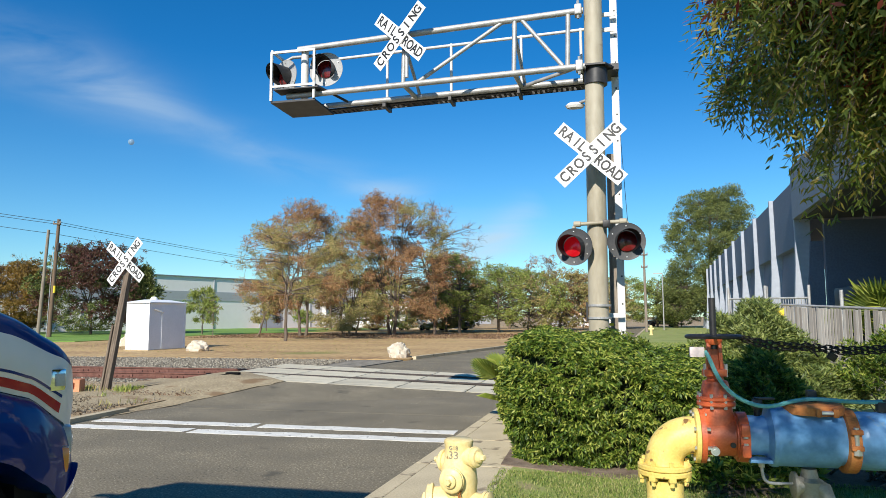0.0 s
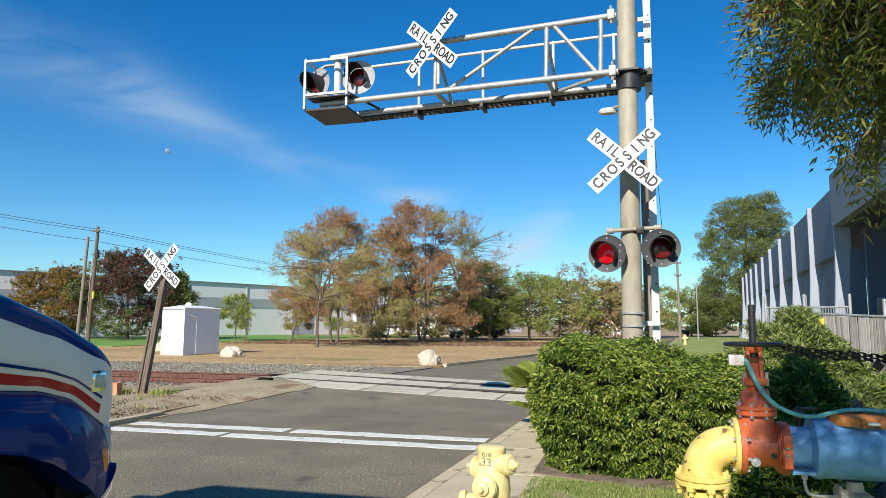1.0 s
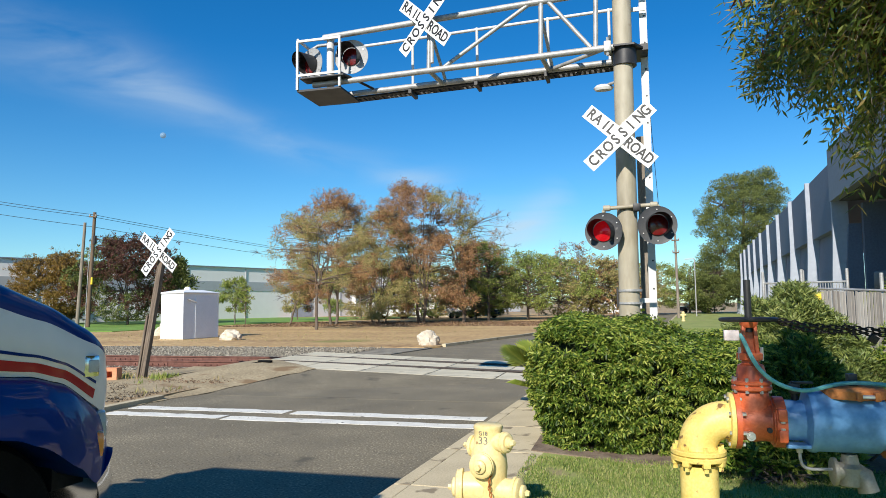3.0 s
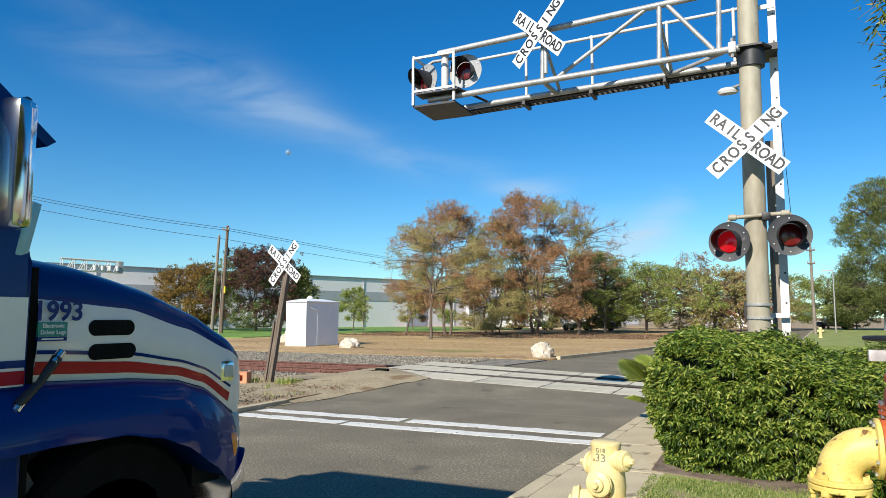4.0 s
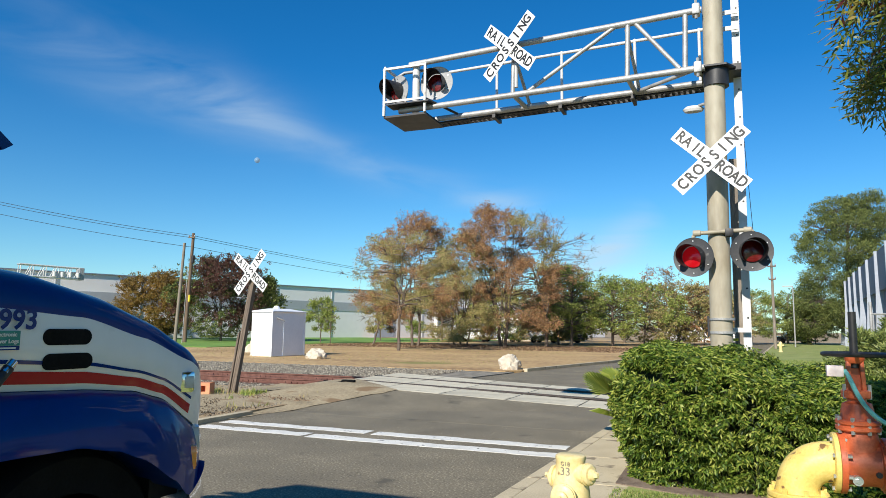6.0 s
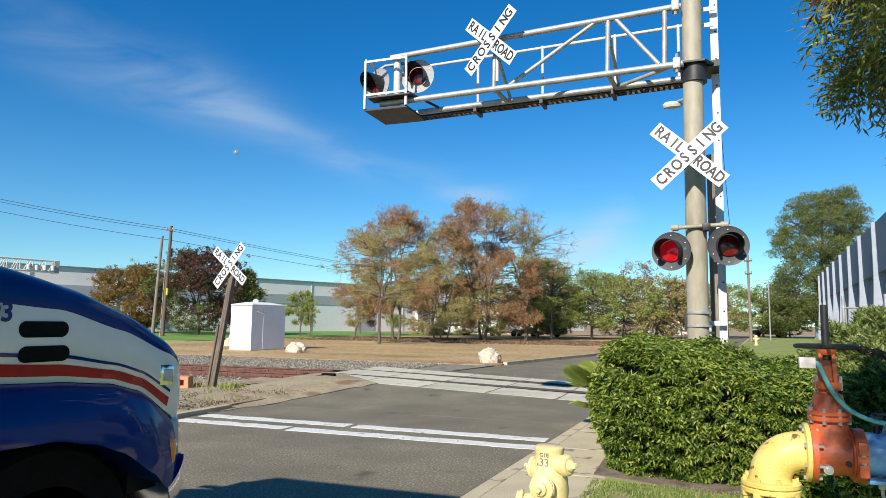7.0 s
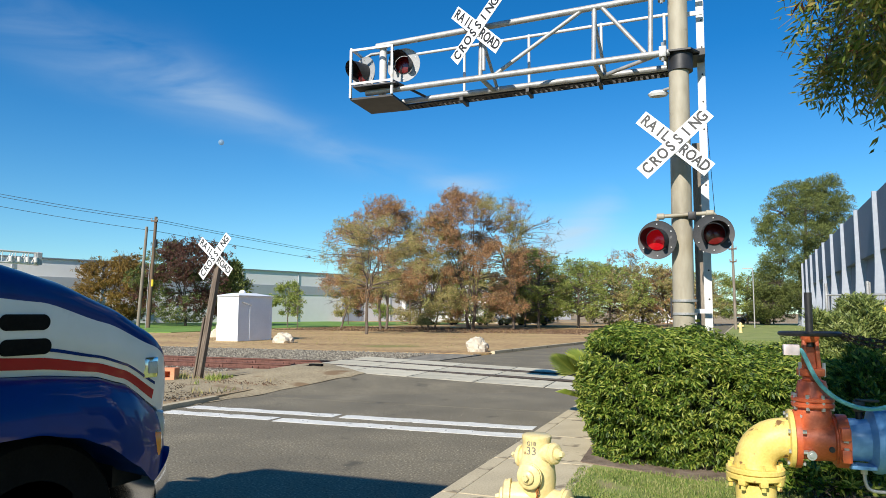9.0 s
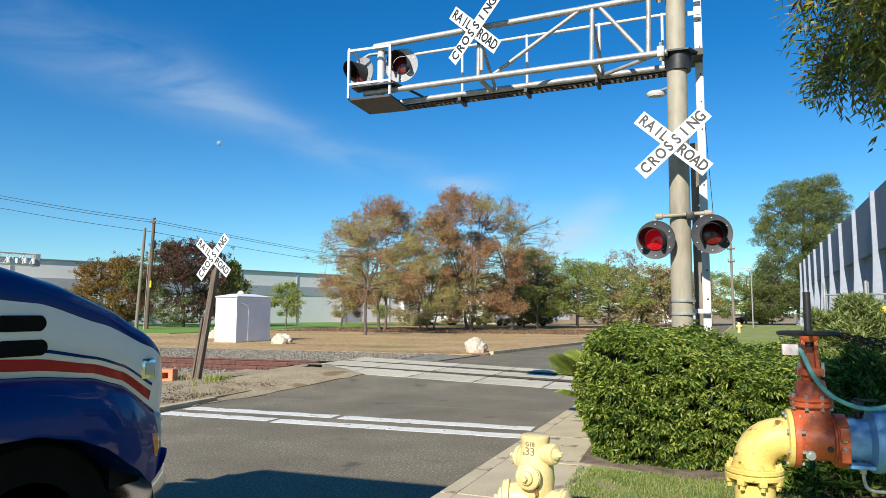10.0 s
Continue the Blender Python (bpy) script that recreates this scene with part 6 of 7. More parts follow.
outlet(-30, 0.585, 0.060, 0.165, "upper hose outlet with its cap", up=0.08)
outlet(160, 0.545, 0.066, 0.130, "upper rear hose outlet")
outlet(-98, 0.455, 0.072, 0.165, "front hose outlet with a pentagon nut")
outlet(188, 0.28, 0.105, 0.215, "large steamer outlet with a chained cap")
outlet(-12, 0.27, 0.085, 0.225, "lower hose outlet with its cap")
bm = bmesh.new()
for k in range(14):
    c = Vector((0.04 - 0.012 * math.sin(k * 0.5), -0.135 - 0.004 * k * 0.3, 0.40 - k * 0.022))
    m = Matrix.Translation(c) @ Matrix.Rotation(radians(90 * (k % 2)), 4, "Z") @ Matrix.Diagonal((0.62, 1, 1, 1))
    hose(bm, [m @ Vector((0.013 * math.cos(a), 0, 0.017 * math.sin(a))) for a in [2 * math.pi * i / 10 for i in range(10)]], 0.0035, 5, closed=True)
part("cap_chain", bm, M_RUST, hyd, "short rusty chain")
for txt, z, s in (("G18", 0.655, 0.038), ("33", 0.606, 0.074)):
    ob = lettering("marking", txt, s, M_STENCIL, hyd, Matrix.Rotation(radians(90), 4, "X"), bold=-0.004)
    for v in ob.data.vertices:
        a = -math.pi / 2 - 0.18 + v.co.x / 0.1005
        r = 0.1000 + (0.0022 if v.co.y < 0 else 0.0)
        if z < 0.6:
            r += 0.0035
        v.co = Vector((r * math.cos(a), r * math.sin(a), v.co.z + z))

# ---- backflow preventer on its pipes ----
CZ, VY = 0.868, 4.5
pipe = thing("backflow_preventer", (0.42, VY, 0.1), "large backflow preventer, red valves and blue body on yellow pipe", "backflow preventer")


def along_x(x0, prof, seg=32, y=VY, z=CZ):
    m = Matrix.Translation((x0, y, z)) @ Matrix.Rotation(radians(90), 4, "Y")
    return td([(r, h) for r, h in prof], m, seg)


# riser and elbow
EX = 0.392
wpart("riser", td([(0.112, 0.05), (0.112, 0.60)], Matrix.Translation((EX, VY, 0)), 32), M_YELLOW, pipe, "yellow painted riser pipe")
path = [(EX, VY, 0.66), (EX, VY, 0.70)] + [(EX + 0.165 - 0.165 * math.cos(a), VY, 0.703 + 0.165 * math.sin(a)) for a in [math.pi / 2 * k / 10 for k in range(1, 11)]] + [(0.60, VY, CZ)]
elbow = wpart("elbow", hs(path, [0.130, 0.118] + [0.114] * (len(path) - 2), 28), M_YELLOW, pipe, "yellow painted pipe elbow")
for z in (0.625, 0.660):
    fl_ = wpart("flange", td([(0.155, z), (0.162, z + 0.006), (0.162, z + 0.026), (0.155, z + 0.032)], Matrix.Translation((EX, VY, 0)), 36), M_YELLOW, pipe)
for k in range(8):
    a = radians(12 + 45 * k)
    wpart("flange_bolt", rd((EX + 0.142 * math.cos(a), VY + 0.142 * math.sin(a), 0.575), (EX + 0.142 * math.cos(a), VY + 0.142 * math.sin(a), 0.72), 0.014, seg=6), M_YELLOW, pipe)
    wpart("bolt_lug", bx((EX + 0.140 * math.cos(a), VY + 0.140 * math.sin(a), 0.622), (0.045, 0.045, 0.04), Matrix.Rotation(a, 3, "Z"), 0.008), M_YELLOW, pipe)
wpart("pipe_flange", along_x(0.572, [(0.16, 0), (0.166, 0.004), (0.166, 0.026), (0.16, 0.03)], 36), M_YELLOW, pipe)
# red gate valve, turned up
gate = wpart("gate_valve", along_x(0.602, [(0.166, 0.0), (0.166, 0.030), (0.118, 0.034), (0.114, 0.06), (0.122, 0.11), (0.116, 0.17), (0.12, 0.20), (0.135, 0.205), (0.135, 0.215), (0.12, 0.218)], 36), M_RED, pipe, "red oxide painted gate valve")
GX = 0.712


def up_z(prof, seg=28, sq=(1, 1)):
    prof = [(r * 0.84, h - 0.012) for r, h in prof]
    return td(prof, Matrix.Translation((GX, VY, 0)) @ Matrix.Diagonal((sq[0], sq[1], 1, 1)), seg)


def gpart(name, bm, mat, label=""):
    ob = part(name, bm, mat, gate, label)
    return ob


gpart("valve_body", up_z([(0.125, 0.82), (0.128, 0.95), (0.112, 1.05), (0.105, 1.075)], sq=(1.0, 0.9)), M_RED)
gpart("bonnet_flange", up_z([(0.128, 1.065), (0.136, 1.072), (0.136, 1.088), (0.128, 1.095)]), M_RED)
gpart("bonnet_flange", up_z([(0.128, 1.097), (0.136, 1.104), (0.136, 1.118), (0.128, 1.125)]), M_RED)
gpart("bonnet", up_z([(0.108, 1.12), (0.098, 1.18), (0.088, 1.215), (0.06, 1.225), (0.058, 1.245)]), M_RED)
gpart("gland_plate", up_z([(0.085, 1.245), (0.092, 1.25), (0.092, 1.285), (0.082, 1.29)], seg=20), M_RED)
for s in (-1, 1):
    gpart("yoke_arm", bx((GX + s * 0.036, VY, 1.355), (0.024, 0.05, 0.20), Matrix.Rotation(radians(-s * 3), 3, "Y"), 0.008), M_RED)
gpart("yoke_web", bx((GX, VY + 0.01, 1.35), (0.08, 0.018, 0.20)), M_RED)
gpart("yoke_head", up_z([(0.045, 1.44), (0.062, 1.46), (0.062, 1.485), (0.05, 1.495)]), M_RED)
hw_ = gpart("hand_wheel", hs([(GX + 0.158 * math.cos(a), VY + 0.158 * math.sin(a), 1.478) for a in [2 * math.pi * k / 40 for k in range(40)]], 0.013, 8, closed=True), M_BLACK, "black iron hand wheel")
for k in range(3):
    a = radians(30 + 60 * k)
    gpart("wheel_spoke", rd((GX - 0.155 * math.cos(a), VY - 0.155 * math.sin(a), 1.478), (GX + 0.155 * math.cos(a), VY + 0.155 * math.sin(a), 1.478), 0.011, seg=8), M_BLACK)
gpart("stem", rd((GX, VY, 1.40), (GX, VY, 1.72), 0.021, seg=12), M_BLACK, "dark greased valve stem")
for k in range(8):
    a = radians(22 + 45 * k)
    gpart("bonnet_bolt", rd((GX + 0.103 * math.cos(a), VY + 0.103 * math.sin(a), 1.04), (GX + 0.103 * math.cos(a), VY + 0.103 * math.sin(a), 1.13), 0.011, seg=6), M_BOLT)
for k in range(8):
    a = radians(22 + 45 * k)
    p = Vector((0, 0.145 * math.cos(a), 0.145 * math.sin(a)))
    gpart("flange_bolt", rd(Vector((0.56, VY, CZ)) + p, Vector((0.655, VY, CZ)) + p, 0.0125, seg=6), M_BOLT)
for s in (-1, 1):
    gpart("gland_bolt", rd((GX + s * 0.062, VY - 0.03, 1.23), (GX + s * 0.062, VY - 0.03, 1.31), 0.01, seg=6), M_BOLT)
gpart("drain_plug", rd((0.675, VY - 0.10, 0.80), (0.675, VY - 0.150, 0.80), 0.026, seg=14), M_BOLT)
gpart("drain_plug", rd((0.675, VY - 0.10, 0.80), (0.675, VY - 0.160, 0.80), 0.013, seg=6), M_BOLT)
gpart("test_plug", rd((0.78, VY - 0.115, 0.835), (0.78, VY - 0.132, 0.835), 0.016, seg=8), M_BLACK)
# tamper tag, its clip and the teal conduit
wpart("tamper_switch", bx((0.600, VY - 0.08, 1.385), (0.085, 0.05, 0.062), bevel=0.006), M_PINK, pipe, "small faded switch box")
cond = bez((0.645, VY - 0.09, 1.39), (0.69, VY - 0.12, 1.34), (0.69, VY - 0.13, 1.13), (0.92, VY - 0.12, 1.075), 16) + bez((0.92, VY - 0.12, 1.075), (1.06, VY - 0.12, 1.045), (1.10, VY - 0.06, 1.13), (1.35, VY - 0.04, 1.105), 12)[1:] + bez((1.35, VY - 0.04, 1.105), (1.6, VY - 0.02, 1.075), (1.8, VY, 1.13), (2.3, VY, 1.10), 10)[1:]
wpart("conduit", hs(cond, 0.0125, 8), M_TEAL, pipe, "teal flexible conduit")
# rusty grooved couplings and blue body
wpart("coupling", along_x(0.815, [(0.135, 0), (0.15, 0.004), (0.15, 0.06), (0.135, 0.064)], 32), M_RED, pipe, "red grooved coupling")
for z in (CZ + 0.05, CZ - 0.05):
    wpart("coupling_bolt", rd((0.846, VY - 0.155, z - 0.035), (0.846, VY - 0.155, z + 0.035), 0.014, seg=6), M_BOLT, pipe)
wpart("coupling_lug", bx((0.846, VY - 0.15, CZ + 0.06), (0.05, 0.05, 0.07), bevel=0.01), M_RED, pipe)
wpart("coupling_lug", bx((0.846, VY - 0.15, CZ - 0.06), (0.05, 0.05, 0.07), bevel=0.01), M_RED, pipe)
body = wpart("valve_body", along_x(0.872, [(0.112, 0), (0.118, 0.01), (0.118, 0.11), (0.14, 0.12), (0.178, 0.13), (0.183, 0.145), (0.183, 0.165), (0.176, 0.175), (0.176, 0.49), (0.160, 0.51), (0.16, 0.53)], 40, z=CZ + 0.012), M_BLUE, pipe, "blue painted check valve body")
wpart("rib", bx((0.935, VY - 0.05, CZ - 0.125), (0.13, 0.12, 0.02), bevel=0.004), M_BLUE, pipe)
wpart("access_cover", td([(0.135, CZ + 0.150), (0.172, CZ + 0.155), (0.172, CZ + 0.20), (0.160, CZ + 0.212), (0.05, CZ + 0.222), (0, CZ + 0.222)], Matrix.Translation((1.255, VY, 0)), 36), M_RUST, pipe, "rusty orange access cover")
wpart("cover_lug", bx((1.24, VY - 0.17, CZ + 0.178), (0.03, 0.06, 0.05), bevel=0.008), M_RUST, pipe)
wpart("cover_lug", bx((1.33, VY - 0.17, CZ + 0.178), (0.03, 0.06, 0.05), bevel=0.008), M_RUST, pipe)
wpart("cover_bolt", rd((1.235, VY - 0.185, CZ + 0.178), (1.335, VY - 0.185, CZ + 0.178), 0.011, seg=6), M_BOLT, pipe)
wpart("cover_handle", bx((1.255, VY, CZ + 0.25), (0.05, 0.06, 0.08), bevel=0.008), M_BLACK, pipe)
wpart("coupling", along_x(1.395, [(0.165, 0), (0.19, 0.006), (0.19, 0.064), (0.165, 0.07)], 36), M_RUST, pipe, "rusty orange grooved coupling")
wpart("coupling_bolt", rd((1.43, VY - 0.185, CZ - 0.01), (1.43, VY - 0.185, CZ + 0.10), 0.014, seg=8), M_BOLT, pipe)
wpart("coupling_nut", rd((1.43, VY - 0.185, CZ - 0.055), (1.43, VY - 0.185, CZ - 0.02), 0.024, seg=6), M_BOLT, pipe)
wpart("coupling_lug", bx((1.43, VY - 0.17, CZ + 0.075), (0.066, 0.07, 0.03), bevel=0.008), M_RUST, pipe)
wpart("coupling_lug", bx((1.43, VY - 0.17, CZ - 0.015), (0.066, 0.07, 0.03), bevel=0.008), M_RUST, pipe)
wpart("valve_body", along_x(1.465, [(0.15, 0), (0.165, 0.02), (0.168, 0.05), (0.168, 0.34), (0.13, 0.37), (0.115, 0.40), (0.115, 0.52)], 40), M_BLUE, pipe, "blue painted second check valve body")
wpart("drain_boss", rd((1.66, VY - 0.04, CZ - 0.16), (1.66, VY - 0.04, CZ - 0.20), 0.03), M_BLUE, pipe)
# test cocks
for x in (0.945, 1.63):
    tc = wpart("test_cock", rd((x, VY, CZ + 0.10), (x, VY, CZ + 0.24), 0.018, seg=10), M_BRONZE if x > 1.5 else M_BLACK, pipe, "small brass test cock")
    wpart("cock_body", bx((x, VY - 0.01, CZ + 0.20), (0.055, 0.05, 0.06), bevel=0.008), M_BLACK, pipe)
    wpart("cock_handle", bx((x + 0.05, VY - 0.02, CZ + 0.235), (0.10, 0.02, 0.014), bevel=0.004), M_BLACK, pipe)
# relief valve with its sensing tube
wpart("relief_valve", td([(0.05, -0.16), (0.075, -0.15), (0.078, -0.05), (0.05, -0.03), (0.04, 0.02)], Matrix.Translation((1.215, VY - 0.02, CZ - 0.19)), 24), M_BRONZE, pipe, "weathered bronze relief valve")
wpart("relief_cover", td([(0.07, 0), (0.08, 0.006), (0.08, 0.024), (0.06, 0.03)], Matrix.Translation((1.115, VY - 0.03, CZ - 0.27)) @ Matrix.Rotation(radians(90), 4, "Y"), 20), M_BRONZE, pipe)
wpart("relief_body", rd((1.14, VY - 0.03, CZ - 0.27), (1.26, VY - 0.03, CZ - 0.27), 0.055, seg=18), M_BRONZE, pipe)
wpart("discharge_spout", hs([(1.225, VY - 0.03, CZ - 0.26), (1.275, VY - 0.05, CZ - 0.28), (1.295, VY - 0.06, CZ - 0.37)], [0.05, 0.052, 0.055], 14), M_BRONZE, pipe)
wpart("sensing_tube", hs(bez((0.945, VY - 0.06, CZ - 0.13), (0.945, VY - 0.07, CZ - 0.27), (0.95, VY - 0.07, CZ - 0.26), (1.115, VY - 0.05, CZ - 0.255), 14), 0.0095, 8), M_GALV, pipe, "grey sensing tube")
wpart("tube_nut", rd((0.945, VY - 0.06, CZ - 0.125), (0.945, VY - 0.06, CZ - 0.165), 0.018, seg=6), M_BOLT, pipe)
# far end riser, out to the side
wpart("gate_valve", along_x(2.0, [(0.172, 0), (0.172, 0.03), (0.12, 0.036), (0.13, 0.16), (0.12, 0.26), (0.172, 0.27), (0.172, 0.30)], 32), M_RED, pipe, "red oxide painted second gate valve")
wpart("elbow", hs([(2.3, VY, CZ)] + [(2.32 + 0.175 * math.sin(a), VY, CZ - 0.175 + 0.175 * math.cos(a)) for a in [math.pi / 2 * k / 8 for k in range(9)]] + [(2.495, VY, 0.6)], 0.118, 24), M_YELLOW, pipe)
wpart("riser", td([(0.112, 0.05), (0.112, 0.62)], Matrix.Translation((2.495, VY, 0)), 28), M_YELLOW, pipe)
wpart("bonnet", td([(0.12, 0.9), (0.11, 1.1), (0.136, 1.11), (0.136, 1.15), (0.09, 1.22), (0.05, 1.25), (0.05, 1.5), (0, 1.5)], Matrix.Translation((2.15, VY, 0)), 24), M_RED, pipe)
wpart("hand_wheel", hs([(2.15 + 0.185 * math.cos(a), VY + 0.185 * math.sin(a), 1.505) for a in [2 * math.pi * k / 32 for k in range(32)]], 0.013, 8, closed=True), M_BLACK, pipe)

# chain from wheel to wheel
chain = thing("security_chain", (1.43, VY, 1.4), "dark steel chain looped between the hand wheels with a padlock", "chain")
link_mesh = None


def chain_run(pts):
    global link_mesh
    total = [0.0]
    for a, b in zip(pts, pts[1:]):
        total.append(total[-1] + (b - a).length)
    s, k = 0.0, 0
    while s < total[-1]:
        i = max(j for j in range(len(pts) - 1) if total[j] <= s)
        f = (s - total[i]) / max(1e-6, total[i + 1] - total[i])
        p = pts[i].lerp(pts[i + 1], f)
        d = (pts[i + 1] - pts[i]).normalized()
        if link_mesh is None:
            ring = []
            for j in range(14):
                a = 2 * math.pi * j / 14
                ring.append((0.0125 * math.cos(a), 0, 0.012 * math.sin(a) + (0.011 if math.sin(a) > 0 else -0.011)))
            lk = part("chain_link", hs(ring, 0.0043, 6, closed=True), M_CHAIN, chain)
            link_mesh = lk.data
        else:
            lk = link_parent(new("chain_link", link_mesh), chain)
        q = d.to_track_quat("Z", "Y").to_matrix().to_4x4()
        lk.matrix_basis = chain.matrix_basis.inverted() @ Matrix.Translation(p) @ q @ Matrix.Rotation(radians(90 * (k % 2) + 20), 4, "Z")
        s += 0.033
        k += 1


def sag(a, b, drop, n=16):
    a, b = Vector(a), Vector(b)
    return [a.lerp(b, t / n) - Vector((0, 0, drop * 4 * (t / n) * (1 - t / n))) for t in range(n + 1)]


chain_run(sag((0.86, VY - 0.06, 1.478), (1.24, VY - 0.1, 1.43), 0.012))
chain_run(sag((0.86, VY - 0.04, 1.468), (1.24, VY - 0.1, 1.415), 0.03))
chain_run(sag((1.24, VY - 0.1, 1.43), (2.0, VY - 0.05, 1.50), 0.045))
chain_run(sag((1.24, VY - 0.1, 1.41), (2.0, VY - 0.08, 1.49), 0.055))
chain_run(sag((1.22, VY - 0.11, 1.435), (1.27, VY - 0.11, 1.37), 0.0, 4))
lock = part("padlock", bx((0, 0, 0), (0.05, 0.022, 0.045), bevel=0.006), M_CHAIN, chain, "small dark padlock")
lock.matrix_basis = Matrix.Translation((1.37 - 1.45, -0.11, -0.035)) @ Matrix.Rotation(radians(35), 4, "Y")

# ---- truck ----
truck = thing("semi_truck", (-3.85, 1.2, 0.0), "dark blue truck with white and red striped hood on the road", "truck")
TX = -3.85


def tpart(name, bm, material_, parent, label="", smooth=True):
    """A truck part in world coordinates; the nose is drawn out a little ahead of the wheel."""
    for v_ in bm.verts:
        v_.co.y += 0.03 + max(0.0, v_.co.y - 2.25) * 0.065
    return wpart(name, bm, material_, parent, label, smooth)


WID = 1.13


def plan(y, w=WID, front=3.21, r=0.30, n=2.3):
    """Half width at y, rounding in toward the nose."""
    if y <= front - r:
        return w
    k = min(1.0, (y - (front - r)) / r)
    return w - r * (1 - (1 - k ** n) ** (1 / n))


def lerp_table(t, tab):
    for (a, va), (b, vb) in zip(tab, tab[1:]):
        if t <= b:
            k = (t - a) / (b - a)
            k = k * k * (3 - 2 * k) * 0.35 + k * 0.65
            return va + (vb - va) * max(0, k)
    return tab[-1][1]


Z_TOP = [(1.6, 1.86), (1.84, 1.845), (2.1, 1.82), (2.45, 1.735), (2.75, 1.615), (2.95, 1.50), (3.08, 1.39), (3.21, 1.28)]
Z_WHITE = [(1.6, 1.675), (1.85, 1.665), (2.3, 1.63), (2.65, 1.53), (2.97, 1.40), (3.21, 1.27)]
Z_CREASE = [(1.6, 1.32), (1.88, 1.315), (2.31, 1.295), (2.6, 1.265), (2.78, 1.215), (3.02, 1.06), (3.21, 0.90)]
Z_ARCH = [(1.6, 1.05), (1.85, 1.06), (2.2, 1.055), (2.4, 1.01), (2.54, 0.95), (2.77, 0.80), (2.9, 0.69), (2.98, 0.71), (3.1, 0.79), (3.21, 0.85)]


def hood_sheet(s, z_lo, z_hi, y0, y1, bulge, inset0, inset1, ny=40, nz=8, proud=0.0, k0=0.0, k1=1.0):
    """A band of the hood's side between two height curves, following its plan; closed toward the inside."""
    bm = bmesh.new()
    for s in (s,):
        grid = []
        for i in range(ny + 1):
            y = y0 + (y1 - y0) * i / ny
            row = []
            for j in range(nz + 1):
                k = k0 + (k1 - k0) * j / nz
                z = z_lo(y) + (z_hi(y) - z_lo(y)) * k
                w = plan(y) - inset0 - (inset1 - inset0) * k + bulge * math.sin(k * math.pi) + proud
                row.append(bm.verts.new((TX + s * w, y, z)))
            grid.append(row)
        for i in range(ny):
            for j in range(nz):
                f = (grid[i][j], grid[i + 1][j], grid[i + 1][j + 1], grid[i][j + 1])
                bm.faces.new(f if s > 0 else f[::-1])
    return bm


zt, zw, zc, za = (lambda y, t=t: lerp_table(y, t) for t in (Z_TOP, Z_WHITE, Z_CREASE, Z_ARCH))
HOOD0 = 1.845
# hood top: from the white line over the crown
bm = bmesh.new()
ny, nx = 36, 18
grid = []
for i in range(ny + 1):
    y = HOOD0 + (3.21 - HOOD0) * i / ny
    row = []
    for j in range(2 * nx + 1):
        u = (j - nx) / nx
        w = plan(y) - 0.055
        e = abs(u)
        x = TX + math.copysign(w * (math.sin(min(1, e) * math.pi / 2) ** 0.8), u)
        k = (1 - e ** 2.6)
        z = zw(y) + (zt(y) + 0.05 - zw(y)) * max(0.0, k) ** 0.75 * (1 + 0.0 * y)
        row.append(bm.verts.new((x, y, z)))
    grid.append(row)
for i in range(ny):
    for j in range(2 * nx):
        bm.faces.new((grid[i][j], grid[i + 1][j], grid[i + 1][j + 1], grid[i][j + 1]))
hood = tpart("hood", bm, M_TRUCKBLUE, truck, "glossy dark blue hood")
for s in (1, -1):
    tpart("hood_side", hood_sheet(s, zc, zw, HOOD0, 3.21, 0.02, 0.07, 0.055), M_TRUCKWHITE, truck, "white painted hood side")
for nm, f0, f1, mt, y1 in (("blue_stripe", 0.335, 0.385, M_TRUCKBLUE, 2.98), ("red_stripe", 0.085, 0.245, M_TRUCKRED, 2.98)):
    for s in (1, -1):
        tpart(nm, hood_sheet(s, zc, zw, HOOD0, y1, 0.02, 0.07, 0.055, 40, 3, proud=0.004, k0=f0, k1=f1), mt, truck)
# fender: from the crease out and down to the arch lip
for s in (1, -1):
    bm = bmesh.new()
    grid = []
    for i in range(49):
        y = 1.62 + (3.13 - 1.62) * i / 48
        flare = 1 - 0.55 * min(1.0, max(0.0, (y - 2.65) / 0.42)) ** 1.5
        row = []
        for j in range(11):
            k = j / 10
            z = zc(y) + (za(y) - zc(y)) * (1 - math.cos(k * math.pi / 2)) ** 0.9
            out = -0.075 + 0.19 * flare * math.sin(k * math.pi / 2) ** 0.8
            row.append(bm.verts.new((TX + s * (plan(y, r=0.34) + out - 0.02), y, z)))
        row.append(bm.verts.new((TX + s * (plan(y, r=0.34) + 0.03), y, za(y) + 0.015)))
        row.append(bm.verts.new((TX + s * (plan(y, r=0.34) - 0.35), y, za(y) + 0.05)))
        grid.append(row)
    for i in range(48):
        for j in range(12):
            f = (grid[i][j], grid[i + 1][j], grid[i + 1][j + 1], grid[i][j + 1])
            bm.faces.new(f if s > 0 else f[::-1])
    tpart("fender", bm, M_TRUCKBLUE, truck, "glossy dark blue flared fender")
# grille and front panel close the nose
tpart("grille", bx((TX, 3.10, 0.95), (1.25, 0.12, 0.75), bevel=0.04), M_CHROME, truck)
tpart("inner_front", bx((TX, 2.95, 0.95), (1.9, 0.2, 0.6)), M_BLACK, truck, smooth=False)
